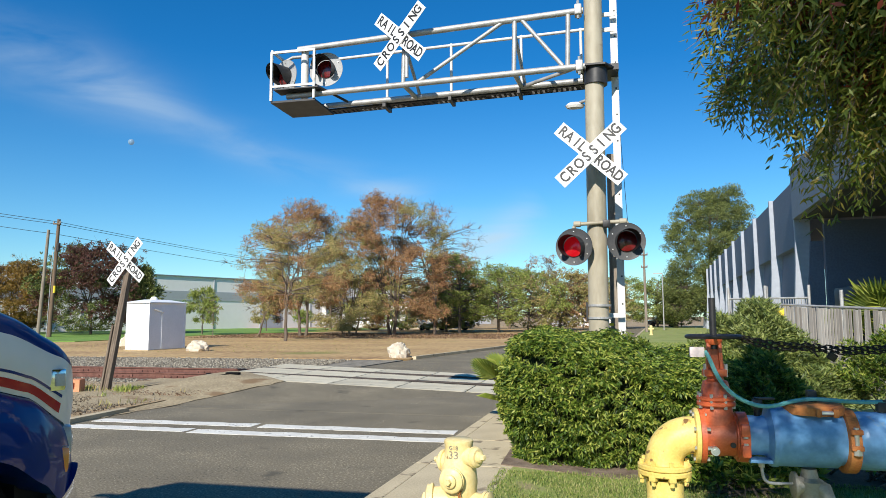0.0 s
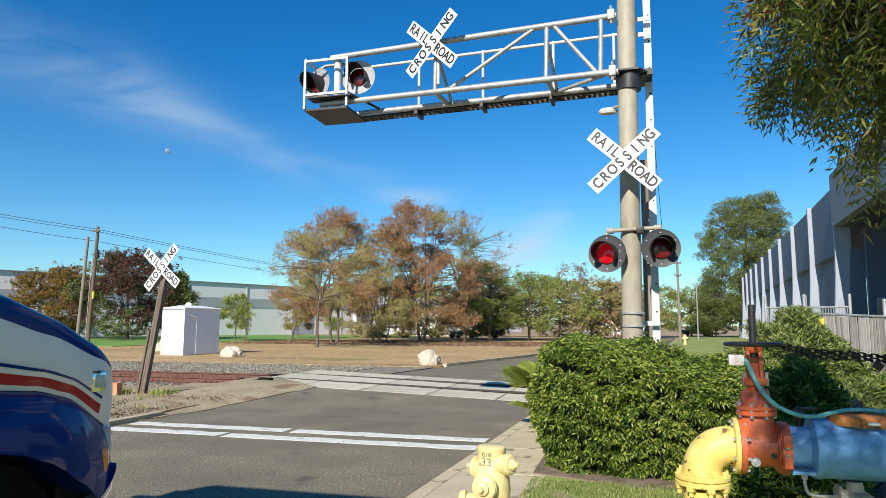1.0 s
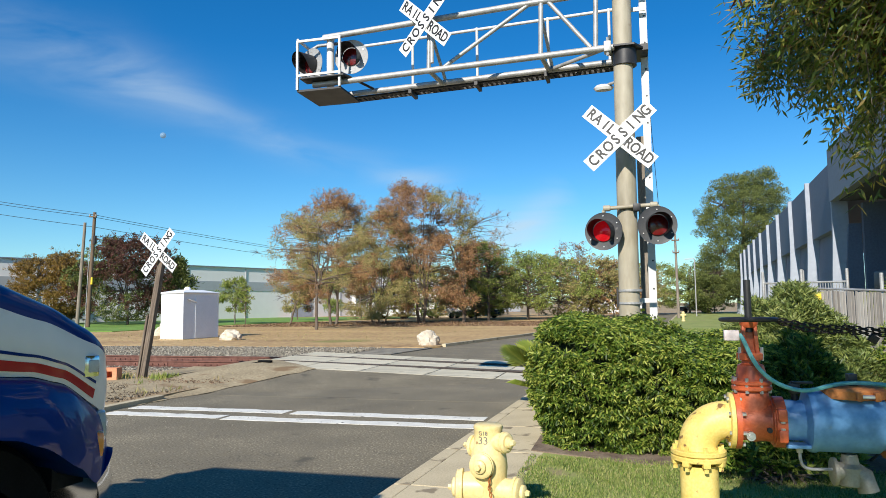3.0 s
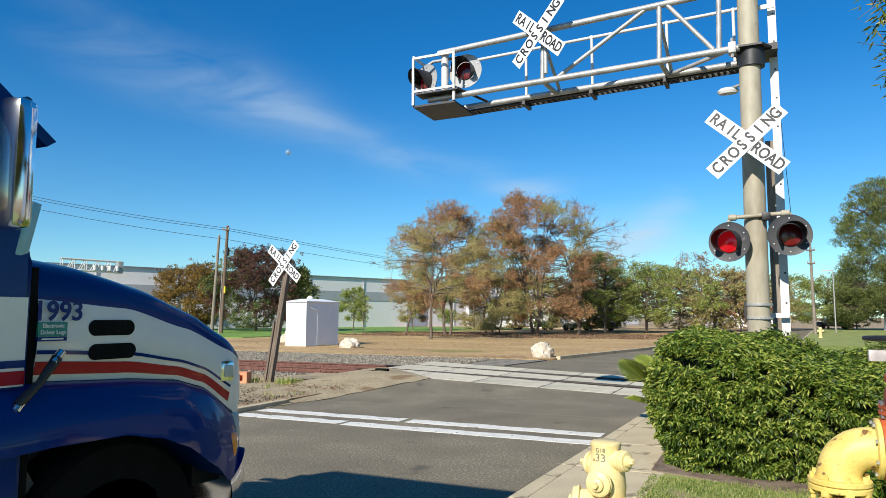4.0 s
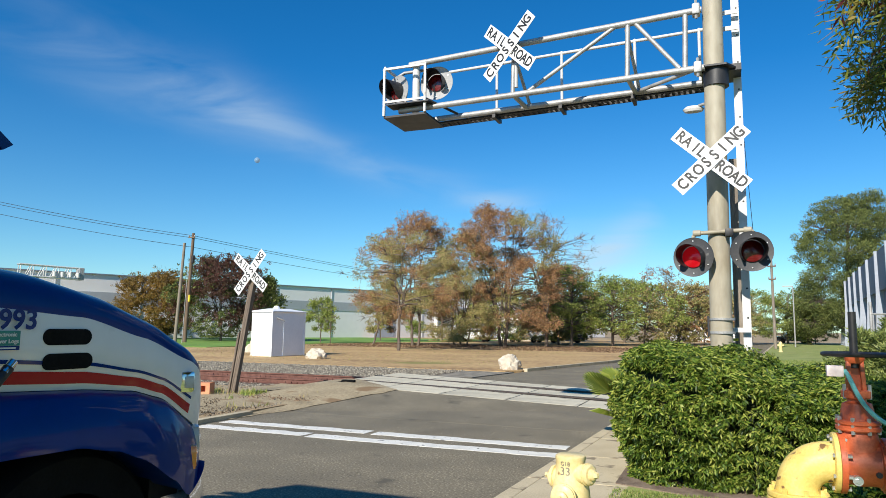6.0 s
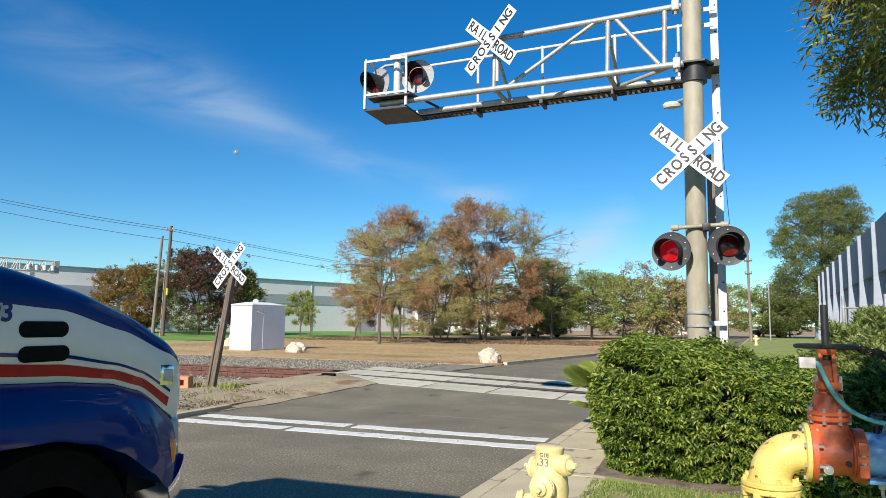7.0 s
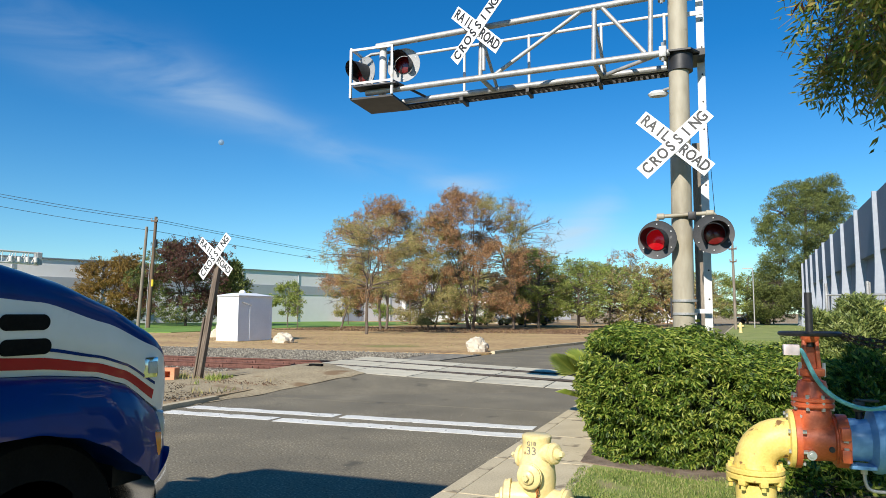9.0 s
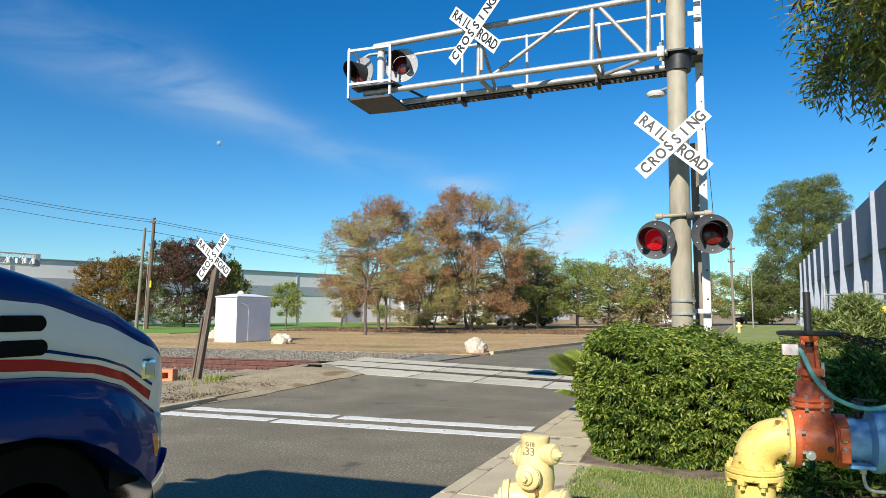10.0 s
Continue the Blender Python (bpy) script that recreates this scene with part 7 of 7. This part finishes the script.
# bumper wraps the corner
bm = bmesh.new()
secs = []
for i in range(41):
    u = -1 + 2 * i / 40
    x = TX + u * 1.13
    y = 3.34 - 0.40 * max(0, (abs(u) - 0.66) / 0.34) ** 2.0
    row = []
    for dz, dy in ((0.32, -0.03), (0.36, 0.02), (0.46, 0.035), (0.62, 0.03), (0.735, 0.0), (0.77, -0.05)):
        row.append(bm.verts.new((x, y + dy, dz)))
    secs.append(row)
for a, b in zip(secs, secs[1:]):
    for j in range(5):
        bm.faces.new((a[j], b[j], b[j + 1], a[j + 1]))
tpart("bumper", bm, M_CHROME, truck, "polished chrome bumper")
bm = bmesh.new()
secs = []
for i in range(41):
    u = -1 + 2 * i / 40
    x = TX + u * 1.12
    y = 3.32 - 0.42 * max(0, (abs(u) - 0.64) / 0.36) ** 2.0
    secs.append([bm.verts.new((x, y, 0.775)), bm.verts.new((x, y + 0.02, 0.81)), bm.verts.new((x, y - 0.02, 0.87)), bm.verts.new((x, y - 0.2, 0.89))])
for a, b in zip(secs, secs[1:]):
    for j in range(3):
        bm.faces.new((a[j], b[j], b[j + 1], a[j + 1]))
tpart("valance", bm, M_TRUCKBLUE, truck)
TSY, TSZ = 2.95, 0.875
for s in (1, -1):
    hl = tpart("headlight", bx((TX + s * 0.955, 3.05, 0.94), (0.20, 0.20, 0.20), Matrix.Rotation(radians(-s * 38), 3, "Z"), 0.06), M_CLEAR, truck, "clear wraparound headlight")
    tpart("turn_signal", bx((TX + s * (plan(TSY, r=0.34) - 0.01), TSY, TSZ), (0.06, 0.09, 0.14), Matrix.Rotation(radians(-s * 40), 3, "Z"), 0.03), M_AMBER, truck, "amber turn signal")
    tpart("side_marker", bx((TX + s * (plan(2.92) - 0.045), 2.935, 1.285), (0.035, 0.085, 0.115), Matrix.Rotation(radians(-s * 24), 3, "Z"), 0.015), M_CHROME, truck, "chrome framed side marker")
    tpart("marker_lens", bx((TX + s * (plan(2.92) - 0.02), 2.935, 1.285), (0.014, 0.045, 0.065), Matrix.Rotation(radians(-s * 24), 3, "Z"), 0.005), M_CLEAR, truck)
    for z, y0, y1 in ((1.540, 2.085, 2.330), (1.430, 2.092, 2.342)):
        bm = bmesh.new()
        hgt = 0.0365
        ring = [((y0 + hgt if c < 0 else y1 - hgt) + hgt * c, z + hgt * d) for c, d in [(math.cos(radians(7.5 + 15 * k)), math.sin(radians(7.5 + 15 * k))) for k in range(24)]]
        v0 = [bm.verts.new((TX + s * (WID - 0.0385), p, q)) for p, q in ring]
        v1 = [bm.verts.new((TX + s * (WID - 0.09), p, q)) for p, q in ring]
        bm.faces.new(v0)
        for k in range(24):
            bm.faces.new((v0[k], v0[(k + 1) % 24], v1[(k + 1) % 24], v1[k]))
        slot = tpart("vent_slot", bm, M_RUBBER, truck, "black vent opening")
    # wheel
    wh_ = tpart("wheel", td([(0.30, -0.14), (0.47, -0.14), (0.505, -0.10), (0.515, 0.0), (0.505, 0.10), (0.47, 0.14), (0.30, 0.14)], Matrix.Translation((TX + s * 0.93, 2.28, 0.515)) @ Matrix.Rotation(radians(90), 4, "Y"), 40), M_RUBBER, truck, "black truck tyre")
    tpart("wheel_rim", td([(0.0, -0.02), (0.12, -0.03), (0.16, 0.03), (0.27, 0.04), (0.31, 0.10), (0.31, 0.12)], Matrix.Translation((TX + s * 0.95, 2.28, 0.515)) @ Matrix.Rotation(radians(90), 4, "Y"), 32), M_BLACK, truck)
tpart("wheel_well", bx((TX, 2.2, 0.93), (1.7, 1.5, 0.12)), M_BLACK, truck, smooth=False)
tpart("engine_bay", bx((TX, 2.15, 0.85), (1.1, 1.6, 0.75)), M_BLACK, truck, smooth=False)
tpart("frame_member", bx((TX + 0.55, 2.5, 0.62), (0.12, 1.2, 0.22)), M_BLACK, truck, smooth=False)
tpart("spring_bracket", bx((TX + 0.74, 2.52, 0.80), (0.05, 0.09, 0.13), bevel=0.01), M_GALV, truck)
tpart("splash_panel", bx((TX + 0.98, 1.82, 0.78), (0.05, 0.28, 0.55), Matrix.Rotation(radians(30), 3, "X")), M_DISC, truck, smooth=False)
# cab behind the hood
bm = bmesh.new()
prof = [(1.81, 0.75), (1.81, 1.86), (1.50, 2.62), (1.38, 2.78), (1.05, 3.05), (0.55, 3.55), (-0.6, 3.7), (-0.6, 0.75)]
a = [bm.verts.new((TX + 1.115 - (0.07 if q > 2 else 0.0), p, q)) for p, q in prof]
b = [bm.verts.new((TX - 1.115 + (0.07 if q > 2 else 0.0), p, q)) for p, q in prof]
bm.faces.new(a), bm.faces.new(b[::-1])
for k in range(len(prof)):
    j = (k + 1) % len(prof)
    bm.faces.new((a[k], a[j], b[j], b[k]))
bmesh.ops.bevel(bm, geom=list(bm.edges), offset=0.04, segments=3, affect="EDGES")
cab = tpart("cab", bm, M_TRUCKBLUE, truck, "dark blue cab with white door band")
for z, hgt, mt in ((1.49, 0.36, M_TRUCKWHITE), (1.40, 0.03, M_TRUCKBLUE), (1.345, 0.055, M_TRUCKRED)):
    tpart("door_band", bx((TX + 1.118 + (0.004 if hgt < 0.1 else 0), 0.85, z), (0.014, 1.84, hgt)), mt, truck, smooth=False)
tpart("windshield", bx((TX, 1.685, 2.24), (2.0, 0.03, 0.66), Matrix.Rotation(radians(-22), 3, "X"), 0.01), M_GLASS, truck)
tpart("side_window", bx((TX + 1.105, 0.95, 2.22), (0.03, 0.95, 0.55), Matrix.Rotation(radians(-3), 3, "Y"), 0.01), M_GLASS, truck)
tpart("cowl_gap", bx((TX, 1.828, 1.25), (2.15, 0.03, 1.1)), M_RUBBER, truck, smooth=False)
visor = bmesh.new()
v = [visor.verts.new(p) for p in ((TX - 1.2, 1.45, 2.62), (TX + 1.14, 1.45, 2.62), (TX + 1.14, 1.84, 2.34), (TX - 1.2, 1.84, 2.34), (TX - 1.2, 1.42, 2.57), (TX + 1.14, 1.42, 2.57), (TX + 1.14, 1.80, 2.31), (TX - 1.2, 1.80, 2.31))]
for f in ((0, 1, 2, 3), (7, 6, 5, 4), (0, 4, 5, 1), (3, 2, 6, 7), (0, 3, 7, 4), (1, 5, 6, 2)):
    visor.faces.new([v[k] for k in f])
tpart("sun_visor", visor, M_TRUCKBLUE, truck, "dark blue sun visor", smooth=False)
mr = tpart("mirror", bx((TX + 1.32, 1.52, 2.16), (0.20, 0.10, 0.50), Matrix.Rotation(radians(10), 3, "Z"), 0.045), M_CHROME, truck, "tall chrome mirror housing")
tpart("mirror_arm", rd((TX + 1.1, 1.55, 2.35), (TX + 1.32, 1.52, 2.38), 0.015), M_CHROME, truck)
tpart("mirror_arm", rd((TX + 1.1, 1.55, 1.92), (TX + 1.32, 1.52, 1.95), 0.015), M_CHROME, truck)
# thin glossy strip; the reflected sky is put into its cyan colour
tpart("wind_deflector", bx((TX + 1.10, 1.765, 1.955), (0.012, 0.055, 0.24), Matrix.Rotation(radians(-12), 3, "X"), 0.004), M_CYAN, truck, "thin glossy strip with a sky tone in its colour")
latch = tpart("hood_latch", hs([(TX + 1.17, 1.72, 1.24), (TX + 1.18, 1.80, 1.32), (TX + 1.17, 1.88, 1.42)], [0.022, 0.016, 0.022], 10), M_BLACK, truck, "black rubber hood latch")
tpart("latch_hook", rd((TX + 1.175, 1.86, 1.40), (TX + 1.17, 1.90, 1.445), 0.018, seg=10), M_CHROME, truck)
tpart("latch_hook", rd((TX + 1.175, 1.71, 1.22), (TX + 1.17, 1.76, 1.28), 0.018, seg=10), M_CHROME, truck)
tpart("trailer", bx((TX, -5.4, 2.3), (2.5, 9.0, 2.7), bevel=0.04), M_TRUCKWHITE, truck, "plain white cargo body", smooth=False)
tpart("chassis", bx((TX, -3.5, 0.75), (1.0, 12.5, 0.3)), M_BLACK, truck, smooth=False)
for y in (-7.6, -6.3):
    for s in (-1, 1):
        tpart("wheel", rd((TX + s * 0.75, y, 0.515), (TX + s * 1.2, y, 0.515), 0.515, seg=32), M_RUBBER, truck)
# lettering on the hood side reads along +y, facing +x
side = Matrix.Rotation(radians(90), 4, "Z") @ Matrix.Rotation(radians(90), 4, "X")
SX = TX + WID - 0.034
ob = lettering("fleet_number", "1993", 0.118, M_TRUCKBLUE, truck, truck.matrix_basis.inverted() @ Matrix.Translation((SX + 0.004, 1.958, 1.612)) @ side, "blue fleet number")
tpart("decal", bx((SX - 0.004, 1.905, 1.537), (0.012, 0.134, 0.062)), M_GREENDECAL, truck, "green and blue decal", smooth=False)
tpart("decal_strip", bx((SX - 0.004, 1.905, 1.496), (0.012, 0.134, 0.018)), M_TRUCKBLUE, truck, smooth=False)
for i, w in enumerate(("Electronic", "Driver Logs")):
    lettering("decal_text", w, 0.0245, M_SIGN, truck, truck.matrix_basis.inverted() @ Matrix.Translation((SX + 0.004, 1.936, 1.552 - i * 0.028)) @ side)
tpart("decal_bar", bx((SX - 0.0035, 1.905, 1.496), (0.013, 0.10, 0.006)), M_SIGN, truck, smooth=False)


# ---- overhanging foreground tree ----
pist = thing("pistache_tree", (4.3, 1.2, 0.1), "overhanging tree with slender green leaflets turning red", "tree")
nrg = np.random.default_rng(5)
prg = random.Random(5)
psegs = []
TRUNK = Vector((0, 0, 0))
crotch = Vector((-0.1, 0.2, 2.3))
psegs.append((Vector((0.1, 0, -0.1)), crotch, 0.17, 0.12))


def sprays(centre, radii, count, mats, shares, leaflet=0.066, seed=0):
    """Pinnate leaves: a thin stalk with paired leaflets, filling an ellipsoid from its limbs."""
    rg = np.random.default_rng(seed)
    c, r = np.array(centre) - np.array((4.3, 1.2, 0.1)), np.array(radii)
    p = rg.normal(0, 1, (count, 3))
    p /= np.linalg.norm(p, axis=1, keepdims=True)
    lump = 1 + 0.16 * np.sin(p[:, 0] * 6 + seed) * np.cos(p[:, 2] * 7) + 0.12 * np.sin(p[:, 1] * 9 + p[:, 2] * 5)
    pos = c + p * r * (rg.uniform(0.25, 1, count) ** 0.55 * lump)[:, None]
    d = p * 0.9 + rg.normal(0, 0.35, (count, 3))
    d[:, 2] -= 0.75
    d /= np.linalg.norm(d, axis=1, keepdims=True)
    s = np.cross(d, rg.normal(0, 1, (count, 3)))
    s /= np.linalg.norm(s, axis=1, keepdims=True)
    centres, dirs, group = [], [], []
    for k in range(6):
        for sg in (-1, 1):
            q = pos + d * (0.04 + 0.026 * k) - np.array((0, 0, 0.012)) * k * k * 0.25
            centres.append(q)
            dirs.append(s * sg * 0.85 + d * (0.45 + 0.1 * k))
            group.append(np.arange(count))
    centres, dirs, group = np.concatenate(centres), np.concatenate(dirs), np.concatenate(group)
    tone = np.sin(pos[:, 0] * 3.1 + pos[:, 2] * 4.3 + seed) + np.sin(pos[:, 1] * 3.7 - pos[:, 2] * 2.2) + rg.normal(0, 0.35, count)
    order = np.argsort(np.argsort(tone)) / count
    lo = 0.0
    for m, sh in zip(mats, shares):
        sel = (order[group] >= lo) & (order[group] < lo + sh)
        lo += sh
        if sel.any():
            leaf_cloud("foliage", centres[sel], dirs[sel] * 2.2, leaflet, leaflet * 0.23, m, pist, rg, droop=0.25, spread=0.45)
    for i in range(0, count, 4):
        a = Vector(pos[i])
        psegs.append((a, a + Vector(d[i]) * 0.24, 0.0028, 0.0014))
    hub = Vector(c)
    for i in range(0, count, 30):
        tip = Vector(pos[i])
        mid = hub.lerp(tip, 0.5) + Vector((prg.gauss(0, 0.08), prg.gauss(0, 0.08), 0.08))
        psegs.append((hub, mid, 0.009, 0.006))
        psegs.append((mid, tip, 0.006, 0.0025))
    k1 = crotch.lerp(hub, 0.55) + Vector((0, 0, 0.35))
    psegs.append((crotch, k1, 0.07, 0.03))
    psegs.append((k1, hub, 0.03, 0.010))


P_, R_ = M_PISTACHE, M_PISTRED
sprays((1.44, 3.05, 3.46), (0.84, 0.80, 1.12), 10500, [P_, R_], (0.88, 0.12), leaflet=0.052, seed=11)
sprays((1.88, 3.15, 3.00), (0.72, 0.66, 0.86), 5600, [P_, R_], (0.84, 0.16), leaflet=0.052, seed=12)
sprays((0.9, 3.98, 2.96), (0.13, 0.12, 0.07), 170, [P_], (1.0,), leaflet=0.052, seed=21)
sprays((0.62, -1.05, 4.6), (0.80, 1.0, 0.5), 400, [P_, R_], (0.9, 0.1), seed=18, leaflet=0.10)
sprays((1.90, -1.3, 4.6), (1.15, 1.5, 0.70), 1200, [P_, R_], (0.9, 0.1), seed=13)
sprays((1.70, 0.9, 4.8), (1.10, 1.5, 0.55), 420, [P_, R_], (0.9, 0.1), seed=16)
sprays((1.25, -0.6, 5.75), (0.85, 1.1, 1.1), 1000, [P_, R_], (0.85, 0.15), seed=19, leaflet=0.11)
sprays((2.9, 2.0, 4.9), (1.3, 1.5, 0.9), 800, [P_, R_], (0.85, 0.15), seed=14)
for k, (x, y, z) in enumerate(((0.50, 2.0, 2.72), (0.60, 1.98, 2.70), (0.72, 1.96, 2.68))):
    sprays((x, y, z), (0.09, 0.10, 0.035), 5, [R_, P_], (0.45, 0.55), seed=30 + k, leaflet=0.062)
limbs_mesh("trunk", psegs, M_BARK, pist)


# ---- small stuff on the ground ----
def blades(name, region, n, h, w, mat, label, cat, seed, z=0.1, keep=None, flat=False):
    """Countless grass blades over a strip of ground."""
    rg = np.random.default_rng(seed)
    x0, x1, y0, y1 = region
    p = np.stack([rg.uniform(x0, x1, n), rg.uniform(y0, y1, n), np.full(n, z)], 1)
    patch = np.sin(p[:, 0] * 4.3 + 1) * np.cos(p[:, 1] * 3.1) + 0.6 * np.sin(p[:, 0] * 11 + p[:, 1] * 9)
    p = p[patch + rg.normal(0, 0.6, n) > -0.75]
    if keep is not None:
        p = p[keep(p)]
    d = np.zeros_like(p)
    if flat:
        d[:, :2] = rg.normal(0, 2.0, (len(p), 2))
        d[:, 2] = 0.35
    else:
        d[:, 2] = 1.35
    ob = leaf_cloud(name, p, d, h, w, mat, None, rg, droop=0.0, spread=0.9)
    return tagged(ob, label, cat, "", "stuff")


blades("grass", (-0.97, 3.2, 3.6, 6.75), 60000, 0.036, 0.006, M_GRASS, "short patchy green grass", "grass", 3)
blades("grass", (0.2, 9.0, 20, 40), 26000, 0.09, 0.02, M_GRASS, "mown grass on the far lawn", "grass", 4)
blades("weeds", (-14.5, KL - 0.25, 9.2, 14.2), 2600, 0.13, 0.02, M_LEAF_OLIVE, "sparse dry weeds on the dirt verge", "weeds", 6, z=0.06, keep=lambda p: np.sin(p[:, 0] * 2.2) + np.sin(p[:, 1] * 3.0 + 1) > 0.75)
blades("weeds", (-11.4, -9.4, 11.6, 12.9), 1500, 0.15, 0.02, M_LEAF_GREEN, "small green weeds at the sign post's foot", "weeds", 7, z=0.06, keep=lambda p: np.sin(p[:, 0] * 3.2) + np.sin(p[:, 1] * 4.0 + 1) > 0.4)
blades("fallen_leaves", (-32, -6.5, 48, 62), 15000, 0.12, 0.08, M_LITTER, "dark brown fallen leaves over the dry park grass", "leaves", 8, z=0.065, flat=True)
blades("dry_grass", (-45, -9.5, 27, 56), 8000, 0.08, 0.02, M_LEAF_OLIVE, "tufts of dry grass in the park", "grass", 10, z=0.05)


def stones(name, region, n, size, seed, z, mat, label, keep=None):
    """Loose angular stones, one mesh."""
    rg = np.random.default_rng(seed)
    x0, x1, y0, y1 = region
    c = np.stack([rg.uniform(x0, x1, n), rg.uniform(y0, y1, n), np.full(n, z)], 1)
    if keep is not None:
        c = c[keep(c)]
    n = len(c)
    base = np.array([(1, 0, 0), (-1, 0, 0), (0, 1, 0), (0, -1, 0), (0, 0, 1), (0, 0, -1)], float)
    s = size * rg.uniform(0.5, 1.3, (n, 1, 1)) * (1 + rg.normal(0, 0.28, (n, 6, 1)))
    ang = rg.uniform(0, 6.28, n)
    ca, sa = np.cos(ang)[:, None], np.sin(ang)[:, None]
    v = base[None] * s
    x, y_ = v[..., 0] * ca - v[..., 1] * sa, v[..., 0] * sa + v[..., 1] * ca
    tilt = rg.normal(0, 0.5, (n, 1))
    zz = v[..., 2] * 0.75 + x * tilt * 0.4
    v = np.stack([x, y_, zz], -1) + c[:, None]
    f = np.array([(0, 2, 4), (2, 1, 4), (1, 3, 4), (3, 0, 4), (2, 0, 5), (1, 2, 5), (3, 1, 5), (0, 3, 5)])
    faces = (f[None] + 6 * np.arange(n)[:, None, None]).reshape(-1, 3)
    me = bpy.data.meshes.new(name)
    me.vertices.add(6 * n)
    me.vertices.foreach_set("co", v.astype(np.float32).ravel())
    me.loops.add(len(faces) * 3)
    me.loops.foreach_set("vertex_index", faces.astype(np.int32).ravel())
    me.polygons.add(len(faces))
    me.polygons.foreach_set("loop_start", np.arange(0, 3 * len(faces), 3, dtype=np.int32))
    me.update(calc_edges=True)
    me.materials.append(mat)
    tagged(new(name, me), label, "gravel", "", "stuff")


stones("ballast", (-28, -8.8, 14.5, 24.0), 30000, 0.034, 21, 0.045, M_STONE, "loose grey ballast stones along the track", keep=lambda c: (np.abs(c[:, 1] - RAIL_Y[0]) > 0.1) & (np.abs(c[:, 1] - RAIL_Y[1]) > 0.1))
stones("pebbles", (-16, KL - 0.2, 8.6, 14.4), 3000, 0.016, 22, 0.065, M_STONE, "small pebbles on the dirt verge")
stones("road_grit", (KL, KR, 4.5, 14), 2600, 0.006, 23, 0.003, M_STONE, "fine grit on the asphalt")

# orange clay block and kerb debris at the verge
blk = thing("orange_block", Matrix.Translation((-10.75, 12.35, 0.06)) @ Matrix.Rotation(radians(18), 4, "Z"), "hollow orange clay block lying on the verge", "block")
bm = bmesh.new()
ring_o = [(-0.17, 0.0), (0.17, 0.0), (0.17, 0.27), (-0.17, 0.27)]
outer0 = [bm.verts.new((x, -0.14, z)) for x, z in ring_o]
outer1 = [bm.verts.new((x, 0.14, z)) for x, z in ring_o]
inner0 = [bm.verts.new((0.105 * math.cos(a), -0.14, 0.135 + 0.095 * math.sin(a))) for a in [radians(225 + 90 * k) for k in range(4)]]
inner1 = [bm.verts.new((v.co.x, 0.1, v.co.z)) for v in inner0]
for k in range(4):
    j = (k + 1) % 4
    bm.faces.new((outer0[k], outer0[j], inner0[j], inner0[k]))
    bm.faces.new((outer0[j], outer0[k], outer1[k], outer1[j]))
    bm.faces.new((inner0[k], inner0[j], inner1[j], inner1[k]))
bm.faces.new(outer1)
bm.faces.new(inner1[::-1])
part("block_body", bm, M_ORANGE, blk, smooth=False)
stones("gravel", (-15, -8.3, 9.3, 14.3), 7000, 0.016, 23, 0.066, M_STONE, "small loose stones scattered over the dirt verge")

# dark soil with weeds along the kerb, dry leaves blown over the shoulder, a thin black strip by the track
blades("leaf_litter", (-12.5, -8.1, 9.4, 12.3), 4200, 0.04, 0.04, M_SOIL, "dark damp soil crumbs and leaves along the kerb", "leaves", 41, z=0.072, flat=True, keep=lambda p: p[:, 1] < 11.3 + 0.35 * np.sin(p[:, 0] * 3) - 0.5 * (p[:, 0] + 9.5))
blades("dry_leaves", (-9.4, -7.7, 11.7, 13.4), 900, 0.035, 0.025, M_LITTER, "dry brown leaves blown over the shoulder", "leaves", 42, z=0.12, flat=True)
strip_pts = bez((-10.05, 12.75, 0.09), (-9.4, 13.2, 0.12), (-8.9, 13.9, 0.2), (-8.45, 14.6, 0.29), 12)
rubber = thing("rubber_strip", (-10.05, 12.75, 0.0), "thin black strip lying on the shoulder", "strip")
wpart("strip_length", hs(strip_pts, 0.022, 6), M_RUBBER, rubber)
wpart("strip_end", bx((-8.4, 14.68, 0.29), (0.34, 0.12, 0.07), bevel=0.015), M_RUBBER, rubber)
